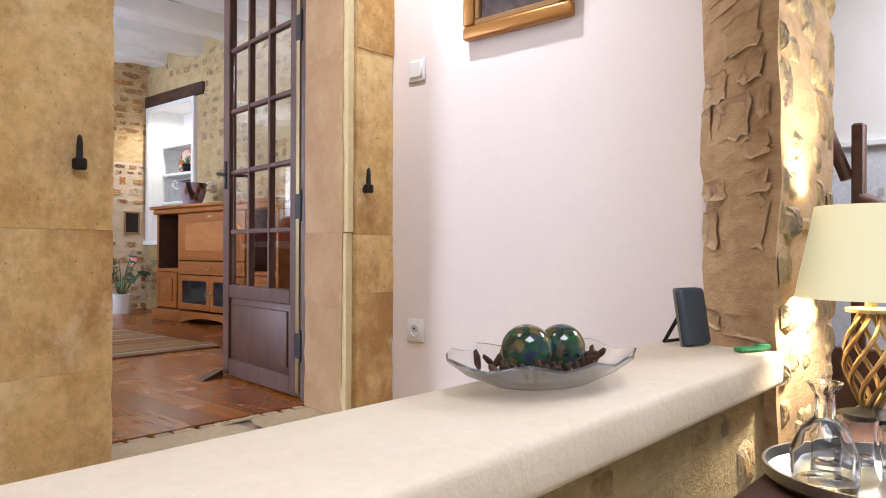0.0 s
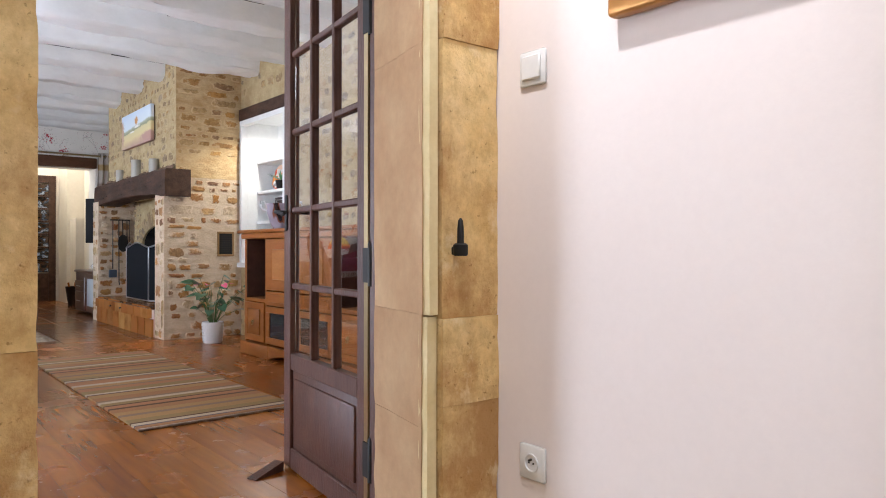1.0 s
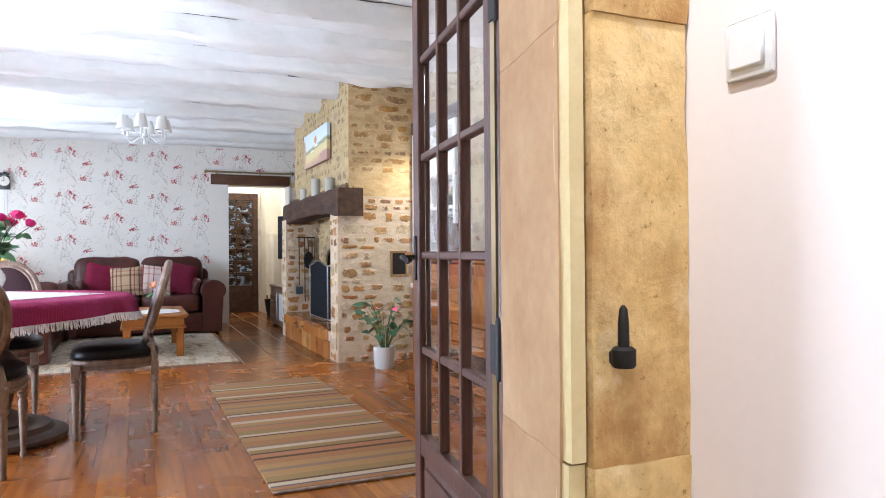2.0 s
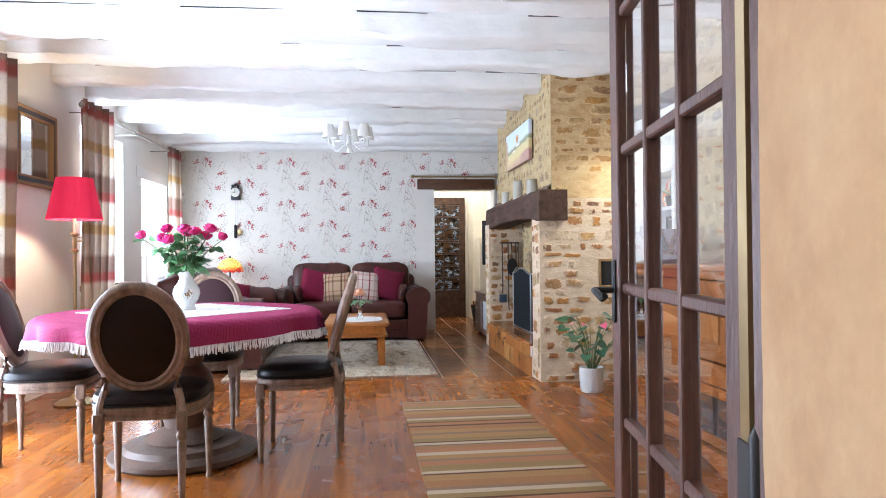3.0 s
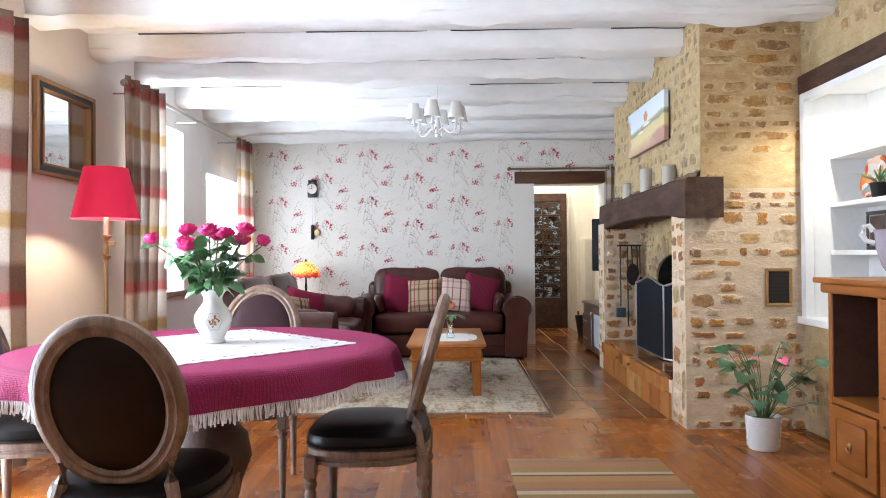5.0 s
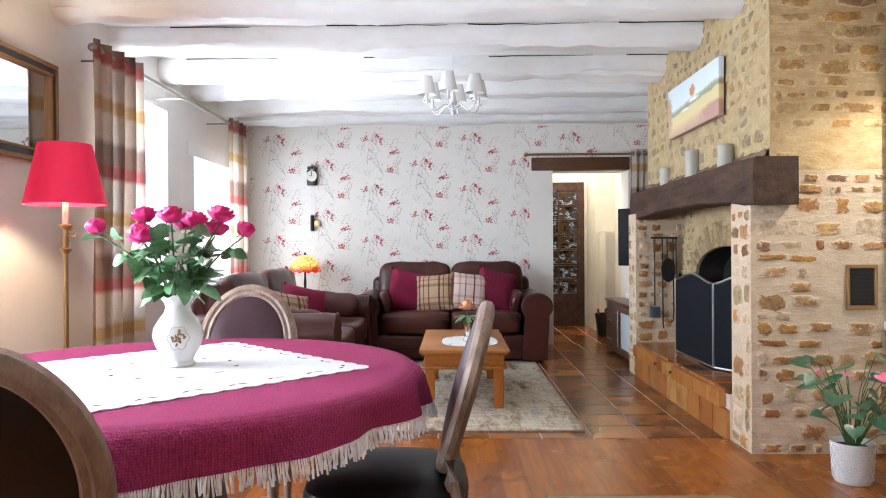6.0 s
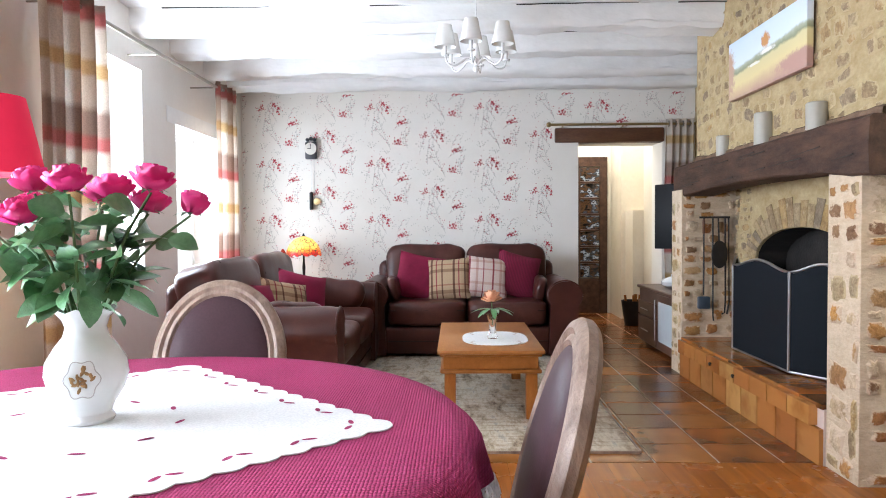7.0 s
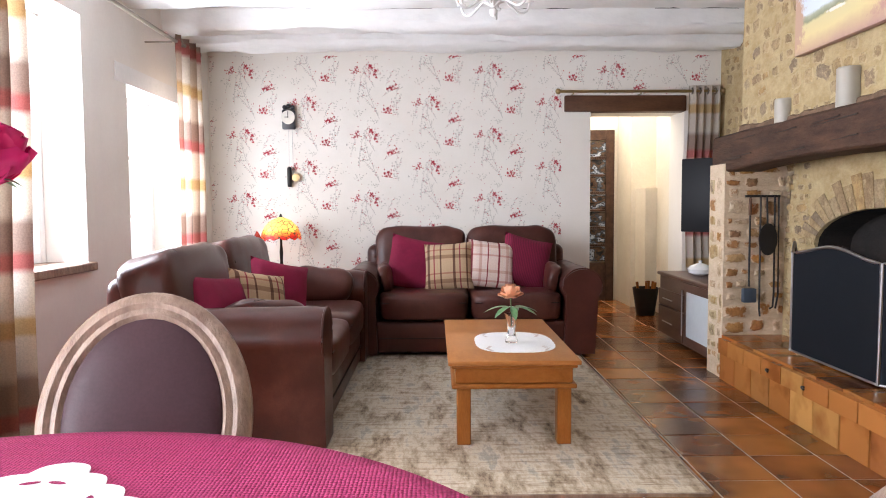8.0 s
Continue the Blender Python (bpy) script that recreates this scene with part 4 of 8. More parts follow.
part("fire_wall", bm, "pale_mortar", chim, "pale stone fire wall with an arched opening", smooth=False)
bm = bmesh.new()
lin = [[bm.verts.new((x, y + (0.004 if y < 8.2 else -0.004 if y > 8.8 else 0), z - 0.004)) for y, z in prof] for x in (3.345, 3.54)]
for i in range(len(prof) - 1):
    bm.faces.new((lin[0][i], lin[0][i + 1], lin[1][i + 1], lin[1][i]))
part("soot_lining", bm, "soot", chim, smooth=False)
part("firebox", boxes((3.54, 3.549, 7.5, 9.4, 0.25, 1.4)), "soot", chim, "sooty black firebox")
arch_rnd = random.Random(17)
for k in range(26):
    a0 = math.pi * (k + 0.04) / 26
    a1 = math.pi * (k + 0.96) / 26
    gd_ = arch_rnd.uniform(0.12, 0.2)
    bm = bmesh.new()
    cy, rw = (AY0 + AY1) / 2, (AY1 - AY0) / 2
    vs = []
    for x in (3.325, 3.36):
        for a, g in ((a0, 0.0), (a1, 0.0), (a1, gd_), (a0, gd_)):
            vs.append(bm.verts.new((x, cy - (rw + g) * math.cos(a), AZ + (AR + g) * math.sin(a))))
    for q in ((0, 1, 2, 3), (7, 6, 5, 4), (0, 4, 5, 1), (1, 5, 6, 2), (2, 6, 7, 3), (3, 7, 4, 0)):
        bm.faces.new([vs[i] for i in q])
    part("arch_stone", bm, "pale_rubble", chim)

# mantel beam with a slight arch
bm = bmesh.new()
rows = []
n = 36
for i in range(n + 1):
    y = 7.12 + (9.70 - 7.12) * i / n
    u = (y - 7.12) / (9.70 - 7.12)
    low = 1.315 + 0.05 * max(0, math.sin(math.pi * min(1, max(0, (u - 0.06) / 0.88)))) ** 0.6 + 0.006 * noise.noise(Vector((y * 5, 0, 1)))
    high = 1.565 + 0.012 * noise.noise(Vector((y * 3, 2, 1)))
    fx = 2.935 + 0.012 * u + 0.012 * noise.noise(Vector((y * 4, 5, 1)))
    rows.append([bm.verts.new(q) for q in ((fx, y, low + 0.01), (fx + 0.012, y, low), (3.17, y, low), (3.17, y, high), (fx + 0.014, y, high), (fx, y, high - 0.014), (fx - 0.006, y, (low + high) / 2))])
for a, b in zip(rows, rows[1:]):
    for j in range(7):
        bm.faces.new((a[j], a[(j + 1) % 7], b[(j + 1) % 7], b[j]))
bm.faces.new(rows[0])
bm.faces.new(rows[-1][::-1])
part("mantel_beam", bm, "beam_wood", chim, "heavy dark oak mantel beam")

# drying cracks along the face of the beam
rnd = random.Random(52)
bm = bmesh.new()
for k in range(11):
    y, z = rnd.uniform(7.2, 9.3), rnd.uniform(1.40, 1.53)
    run = rnd.uniform(0.12, 0.42)
    tube(bm, [(2.929 + 0.0047 * (q - 7.12) + 0.012 * noise.noise(Vector((q * 4, 5, 1))), q, z + 0.008 * noise.noise(Vector((q * 9, k, 2))) - 0.012 * i / 8) for i, q in ((i, y + run * i / 8) for i in range(9))], 0.0034, 5, 0.001)
part("beam_crack", bm, "dark_gap", chim)["kind"] = "stuff"

# ragged dark brown strip behind the mantel shelf
bm = bmesh.new()
strip_rows = []
for i in range(61):
    y = 7.203 + 2.31 * i / 60
    h = 1.618 + 0.02 * noise.noise(Vector((y * 3, 1, 4))) + 0.012 * noise.noise(Vector((y * 13, 2, 4)))
    strip_rows.append([bm.verts.new(q) for q in ((3.03, y, 1.55), (3.04, y, h - 0.012), (3.062, y, h))])
for a, b in zip(strip_rows, strip_rows[1:]):
    for j in range(2):
        bm.faces.new((a[j], a[j + 1], b[j + 1], b[j]))
part("mantel_strip", bm, "pier_dark", chim, "ragged brown strip behind the beam")

# raised hearth: brick core, tiled top and front
hearth = setting("hearth", boxes((2.945, 3.55, 7.46, 9.48, -0.05, 0.262)), "hearth_grout", "raised hearth faced with honey-glazed tiles", "hearth")


def tile_mesh(name, mat, bevel=0.02):
    bm = boxes((-0.5, 0.5, -0.5, 0.5, -0.5, 0.5))
    top = [e for e in bm.edges if all(v.co.z > 0 for v in e.verts)]
    bmesh.ops.bevel(bm, geom=top, offset=bevel, segments=1, affect="EDGES")
    return mesh_of(name, bm, mat, False)


def piece(name, me, parent, m):
    ob = bpy.data.objects.new(name, me)
    scene.collection.objects.link(ob)
    ob.parent = parent
    ob.matrix_basis = m
    return ob


hearth_tile = tile_mesh("hearth_tile", "hearth_glaze")
floor_tile = tile_mesh("floor_tile", "tile_glaze", 0.025)
side = Matrix.Rotation(radians(-90), 4, "Y")
N = 9
for k in range(N):
    w = (9.48 - 7.46) / N
    y = 7.46 + w * (k + 0.5)
    piece("hearth_tile", hearth_tile, hearth, Matrix.Translation((2.938, y, 0.085)) @ side @ Matrix.Diagonal((0.168, w - 0.013, 0.026, 1)))
    drawer = piece("hearth_tile", hearth_tile, hearth, Matrix.Translation((2.928, y + w * 0.25 if k < N - 1 else y + w * 0.06, 0.222)) @ side @ Matrix.Diagonal((0.094, w - 0.010 if k < N - 1 else w * 0.60, 0.05, 1)))
    for j in range(3):
        piece("hearth_tile", floor_tile, hearth, Matrix.Translation((2.985 + 0.2 * j + 0.05, y, 0.272)) @ Matrix.Diagonal((0.196, w - 0.006, 0.024, 1)))
for y in (8.77, 8.40):
    bm = bmesh.new()
    tube(bm, [(2.903, y, 0.222), (2.890, y, 0.224), (2.884, y - 0.012, 0.222), (2.884, y - 0.03, 0.218)], 0.006, 8)
    part("drawer_pull", bm, "dark_iron", hearth, "dark iron drawer pull")

# ---- the glazed door ----
door = thing("door", "dark brown glazed door standing open into the room", "door", (2.0, 2.335, 0.0), rz=82)
DW = 0.76
rowsz = [0.43, 0.69, 0.97, 1.26, 1.55, 1.84]
part("stile", boxes((0.0, 0.095, -0.02, 0.02, 0.012, 2.03), bevel=0.004), "door_wood", door)
part("stile", boxes((DW - 0.07, DW, -0.02, 0.02, 0.012, 2.03), bevel=0.004), "door_wood", door)
part("rail", boxes((0.0955, DW - 0.0705, -0.019, 0.019, 0.012, 0.09), bevel=0.003), "door_wood", door)
part("rail", boxes((0.0955, DW - 0.0705, -0.019, 0.019, 0.38, 0.44), bevel=0.003), "door_wood", door)
part("rail", boxes((0.0955, DW - 0.0705, -0.019, 0.019, 1.83, 2.03), bevel=0.003), "door_wood", door)
part("door_panel", boxes((0.09, DW - 0.065, -0.008, 0.008, 0.085, 0.385), (0.125, DW - 0.10, -0.017, 0.017, 0.115, 0.35), bevel=0.006, seg=2), "door_wood", door, "raised wooden bottom panel")
for k in (1, 2):
    x = 0.095 + (DW - 0.165) * k / 3
    part("glazing_bar", boxes((x - 0.011, x + 0.011, -0.016, 0.016, 0.44, 1.83), bevel=0.004), "door_wood", door)
for z in rowsz[1:-1]:
    part("glazing_bar", boxes((0.096, DW - 0.071, -0.014, 0.014, z - 0.011, z + 0.011), bevel=0.004), "door_wood", door)
for z0, z1 in zip(rowsz, rowsz[1:]):
    for k in range(3):
        a = 0.095 + (DW - 0.165) * k / 3
        b = 0.095 + (DW - 0.165) * (k + 1) / 3
        g = part("pane", boxes((a + 0.006, b - 0.006, -0.002, 0.002, z0 + 0.004, z1 - 0.004)), "glass", door, smooth=False)
        g.visible_shadow = False
lock = part("lock_plate", boxes((DW - 0.046, DW - 0.022, -0.026, -0.0205, 0.895, 1.03), (DW - 0.046, DW - 0.022, 0.0205, 0.026, 0.895, 1.03), bevel=0.003), "dark_iron", door, "black iron lock plate")
for s in (-1, 1):
    bm = bmesh.new()
    tube(bm, [(DW - 0.034, s * 0.024, 0.965), (DW - 0.034, s * 0.062, 0.965), (DW - 0.04, s * 0.066, 0.965), (DW - 0.08, s * 0.068, 0.962), (DW - 0.115, s * 0.064, 0.952), (DW - 0.125, s * 0.060, 0.958)], 0.0072, 8)
    part("handle", bm, "dark_iron", lock, "black iron lever handle")
part("edge_strip", boxes((0.004, 0.03, 0.0205, 0.027, 0.03, 2.0)), "brass", door, "worn metal edge strip")
for z in (0.22, 0.78, 1.5):
    bm = bmesh.new()
    lathe(bm, [(0.012, -0.06), (0.012, 0.06), (0.005, 0.075)], at=(-0.012, 0.022, z), segs=10)
    box(bm, -0.012, 0.03, 0.0275, 0.031, z - 0.05, z + 0.05)
    part("hinge", bm, "dark_iron", door)
tagged(part("door_frame", boxes((1.97, 2.0, 2.275, 2.33, 0.0, 2.1), (1.01, 1.045, 2.20, 2.25, 0.0, 2.1), (1.045, 1.9695, 2.275, 2.33, 2.05, 2.1), bevel=0.005), "door_wood"), "dark brown wooden door frame", "trim", kind="structure")
th = thing("door_wedge", "dark wooden wedge holding the door open", "door wedge", (2.03, 3.06, 0.0), rz=20)
bm = boxes((-0.11, 0.03, -0.022, 0.022, 0.0, 0.035))
for v in bm.verts:
    if v.co.x < -0.05:
        v.co.z *= 0.15
part("wedge", bm, "door_wood", th)

# ---- things in the hall and kitchen end ----
def switch_plate(name, label, y, z, kind):
    th = thing(name, label, name.replace("_", " "), (2.0995, y, z))
    part("plate", boxes((-0.009, 0.0, -0.042, 0.042, -0.042, 0.042), bevel=0.006, seg=2), "plastic_white", th)
    if kind == "switch":
        part("rocker", boxes((-0.015, -0.008, -0.03, 0.03, -0.028, 0.03), bevel=0.003), "plastic_white", th)
    else:
        bm = bmesh.new()
        lathe(bm, [(0.022, 0), (0.022, 0.004), (0.019, 0.004), (0.018, 0.001)], segs=18, turn=Matrix.Rotation(radians(-90), 3, "Y"), at=(-0.009, 0, 0))
        part("socket_well", bm, "plastic_white", th)
        bm = boxes((-0.0115, -0.010, -0.009, -0.005, -0.002, 0.002), (-0.0115, -0.010, 0.005, 0.009, -0.002, 0.002), (-0.02, -0.010, -0.002, 0.002, 0.006, 0.010))
        part("contact", bm, "dark_iron", th)


switch_plate("light_switch", "white plastic light switch on the pink wall", 1.81, 1.26, "switch")
switch_plate("wall_socket", "white plastic wall socket near the floor", 1.81, 0.315, "socket")


def framed(name, label, place, rz, wide, tall, band, outer, inner, canvas, depth=0.03):
    """A frame in the local xz plane, facing -y."""
    th = thing(name, label, "picture", place, rz)
    b = band
    for a in ((-wide / 2, wide / 2, 0, b), (-wide / 2, wide / 2, tall - b, tall), (-wide / 2, -wide / 2 + b, b, tall - b), (wide / 2 - b, wide / 2, b, tall - b)):
        part("frame_bar", boxes((a[0], a[1], -depth, 0, a[2], a[3]), bevel=b * 0.22, seg=3), outer, th)
    c = b * 1.45
    for a in ((-wide / 2 + b, wide / 2 - b, b, c), (-wide / 2 + b, wide / 2 - b, tall - c, tall - b), (-wide / 2 + b, -wide / 2 + c, c, tall - c), (wide / 2 - c, wide / 2 - b, c, tall - c)):
        part("slip", boxes((a[0], a[1], -depth * 0.7, -0.002, a[2], a[3]), bevel=0.003), inner, th)
    part("canvas", boxes((-wide / 2 + c, wide / 2 - c, -0.012, -0.004, c, tall - c)), canvas, th, smooth=False)
    return th


framed("framed_picture", "small dark painting in a carved gilt frame", (2.097, 1.36, 1.312), -90, 0.42, 0.50, 0.045, "gilt", "old_gilt", "dark_paint", 0.035)

bowl = thing("glass_bowl", "shallow seeded glass bowl with scalloped rim on the ledge", "bowl", (1.145, 0.64, 0.402))
bm = bmesh.new()
prof = [(0.05, 0.0), (0.095, 0.006), (0.143, 0.024), (0.175, 0.044), (0.172, 0.047), (0.139, 0.029), (0.093, 0.011), (0.04, 0.006)]
lathe(bm, prof, segs=40, squash=0.72)
for v in bm.verts:
    a = math.atan2(v.co.y, v.co.x)
    if v.co.z > 0.03:
        v.co *= 1 + 0.03 * math.sin(9 * a)
        v.co.z += 0.004 * math.sin(9 * a + 0.6)
part("bowl", bm, "seeded_glass", bowl)
for dx, dy, r in ((-0.028, 0.010, 0.039), (0.046, -0.004, 0.037)):
    th = thing("glass_ball", "green mosaic glass ball lying in the bowl", "ornament", (1.145 + dx, 0.64 + dy, 0.416 + r), group="glass balls")
    bm = bmesh.new()
    bmesh.ops.create_uvsphere(bm, u_segments=28, v_segments=16, radius=r)
    part("ball", bm, "mosaic_green", th)
potp = thing("potpourri", "dark dried potpourri pieces scattered in the bowl", "potpourri", (1.145, 0.64, 0.41))
potp["kind"] = "stuff"
bm = bmesh.new()
rnd = random.Random(8)
for k in range(46):
    a, r = rnd.uniform(0, 6.28), rnd.uniform(0.055, 0.125)
    m = Matrix.Translation((r * math.cos(a), r * 0.7 * math.sin(a), 0.012 + r * 0.14)) @ Euler((rnd.uniform(0, 6), rnd.uniform(0, 6), rnd.uniform(0, 6))).to_matrix().to_4x4() @ Matrix.Diagonal((rnd.uniform(0.008, 0.02), rnd.uniform(0.006, 0.012), 0.005, 1))
    bmesh.ops.create_icosphere(bm, subdivisions=1, radius=1, matrix=m)
part("dried_petals", bm, "beam_wood", potp)

spk = thing("speaker", "slate blue portable speaker propped on its stand", "speaker", (1.745, 0.64, 0.401), rz=-14)
part("body", moved(boxes((-0.042, 0.042, -0.011, 0.011, 0.0, 0.125), bevel=0.010, seg=3), Matrix.Rotation(radians(-10), 4, "X")), "slate_blue", spk)
part("rim", moved(boxes((-0.0435, 0.0435, 0.004, 0.013, -0.001, 0.127), bevel=0.006, seg=2), Matrix.Rotation(radians(-10), 4, "X")), "steel", spk, "grey metal rim")
bm = bmesh.new()
tube(bm, [(-0.03, 0.02, 0.07), (-0.03, 0.062, 0.005), (0.03, 0.062, 0.005), (0.03, 0.02, 0.07)], 0.0045, 8)
part("stand", bm, "black_plastic", spk)
th = thing("green_clip", "flat green plastic clip on the ledge", "clip", (1.735, 0.525, 0.401), rz=-30)
part("body", boxes((-0.035, 0.03, -0.012, 0.012, 0.0, 0.01), (0.012, 0.045, -0.008, 0.008, 0.002, 0.014), bevel=0.004, seg=2), "green_plastic", th)

side_table = thing("side_table", "dark polished side table below the stone ledge", "table", (1.75, 0.12, -0.6))
part("tabletop", boxes((-0.5, 0.55, -0.3, 0.3, 0.80, 0.84), bevel=0.01, seg=2), "walnut", side_table)
for x in (-0.44, 0.49):
    for y in (-0.24, 0.24):
        part("leg", boxes((x - 0.025, x + 0.025, y - 0.025, y + 0.025, 0.0, 0.80), bevel=0.005), "walnut", side_table)
TZ = 0.242
tray = thing("tray", "round silver tray with a raised rim", "tray", (1.50, 0.26, TZ))
bm = bmesh.new()
lathe(bm, [(0.02, 0.0), (0.15, 0.0), (0.165, 0.012), (0.165, 0.028), (0.160, 0.028), (0.157, 0.012), (0.145, 0.005), (0.02, 0.005)], segs=36)
part("dish", bm, "steel", tray)
dec = thing("decanter", "cut glass decanter standing on the tray", "decanter", (1.43, 0.32, TZ + 0.006))
bm = bmesh.new()
lathe(bm, [(0.02, 0.0), (0.045, 0.0), (0.048, 0.02), (0.05, 0.05), (0.034, 0.085), (0.015, 0.105), (0.014, 0.14), (0.026, 0.158), (0.023, 0.158), (0.011, 0.138), (0.012, 0.106), (0.031, 0.082), (0.045, 0.05), (0.042, 0.012), (0.02, 0.01)], segs=12)
part("flask", bm, "glass", dec)
for k, (x, y) in enumerate(((1.53, 0.34), (1.56, 0.24), (1.49, 0.19), (1.60, 0.31))):
    gl = thing("tumbler", "cut glass tumbler standing on the tray", "glass", (x, y, TZ + 0.006), group="tumblers on the tray")
    bm = bmesh.new()
    lathe(bm, [(0.01, 0.0), (0.027, 0.0), (0.033, 0.075), (0.031, 0.075), (0.025, 0.012), (0.01, 0.010)], segs=12)
    part("cup", bm, "glass", gl)
klamp = thing("table_lamp", "twisted metal table lamp with a cream fabric shade, lit", "lamp", (2.0, 0.36, TZ))
bm = bmesh.new()
lathe(bm, [(0.065, 0.0), (0.065, 0.012), (0.03, 0.02), (0.014, 0.03)], segs=20)
part("base", bm, "dark_iron", klamp)
for s in range(8):
    bm = bmesh.new()
    tube(bm, [((0.014 + 0.038 * math.sin(math.pi * k / 12)) * math.cos(s * math.pi / 4 + k * 0.22), (0.014 + 0.038 * math.sin(math.pi * k / 12)) * math.sin(s * math.pi / 4 + k * 0.22), 0.025 + 0.018 * k) for k in range(13)], 0.0055, 6)
    part("twisted_rod", bm, "brass", klamp, "twisted brass rod")
bm = bmesh.new()
lathe(bm, [(0.05, 0.232), (0.05, 0.24), (0.012, 0.244), (0.012, 0.30)], segs=18)
part("holder", bm, "brass", klamp)
bm = bmesh.new()
lathe(bm, [(0.150, 0.262), (0.110, 0.462), (0.108, 0.462), (0.148, 0.262)], segs=36, cap=False)
part("shade", bm, "cream_shade", klamp, "cream fabric shade")

stairs = thing("staircase", "brown wooden stair rail with posts and treads", "staircase", (3.45, 0.5, -0.6))
part("newel_post", boxes((-0.024, 0.024, 0.135, 0.183, 0.0, 1.72), bevel=0.008), "lintel_wood", stairs)
part("newel_post", boxes((-0.04, 0.04, -0.75, -0.67, 0.0, 1.2), bevel=0.008), "lintel_wood", stairs)
bm = bmesh.new()
tube(bm, [(0, 0.16, 1.42), (0, -0.71, 0.98)], 0.032, 10)
tube(bm, [(0, 0.20, 1.5), (0, 0.42, 2.1)], 0.026, 10)
part("handrail", bm, "lintel_wood", stairs)
for k in range(7):
    y = 0.04 - 0.1 * k
    part("baluster", boxes((-0.014, 0.014, y - 0.014, y + 0.014, 0.3, 1.37 - 0.05 * k + 0.0), bevel=0.003), "lintel_wood", stairs)
for k in range(4):
    y = 0.28 + 0.06 * k
    part("baluster", boxes((-0.014, 0.014, y - 0.012, y + 0.012, 0.9, 1.68 + 0.16 * k), bevel=0.003), "lintel_wood", stairs)
part("string_board", moved(boxes((-0.03, 0.03, -0.8, 0.55, 0.0, 0.82), bevel=0.006), Matrix()), "lintel_wood", stairs, "brown panelled stair side")
# small printed sprigs on the stair paper
bm = bmesh.new()
for i in range(14):
    for j in range(9):
        y, z = -1.0 + i * 0.13 + (0.065 if j % 2 else 0), 0.2 + j * 0.105
        if z < 1.12:
            box(bm, 4.494, 4.4985, y - 0.012, y + 0.012, z - 0.03, z + 0.008)
part("paper_sprigs", bm, "print_grey", stair_wall, smooth=False)

# ---- rugs ----
runner = thing("striped_runner", "striped wool runner in tan, cream, olive and brown", "rug", (2.2, 5.26, 0.0), rz=0.5)
bm = boxes((-0.40, 0.40, -1.27, 1.27, 0.001, 0.014), bevel=0.004, seg=2)
part("weave", bm, "runner_weave", runner)
for s in (-1, 1):
    part("bound_end", boxes((-0.40, 0.40, s * 1.2795 - 0.009, s * 1.2795 + 0.009, 0.001, 0.012), bevel=0.003), "limed_oak", runner, "brown bound end")
carpet = thing("pale_rug", "distressed pale grey and beige rug under the coffee table", "rug", (1.24, 8.98, 0.0))
part("carpet_field", boxes((-0.91, 0.91, -1.33, 1.30, 0.001, 0.014), bevel=0.004, seg=2), "faded_carpet", carpet)
part("binding", boxes((0.911, 0.921, -1.33, 1.30, 0.001, 0.013), (-0.91, 0.91, -1.342, -1.331, 0.001, 0.013)), "limed_oak", carpet, "beige bound edge")

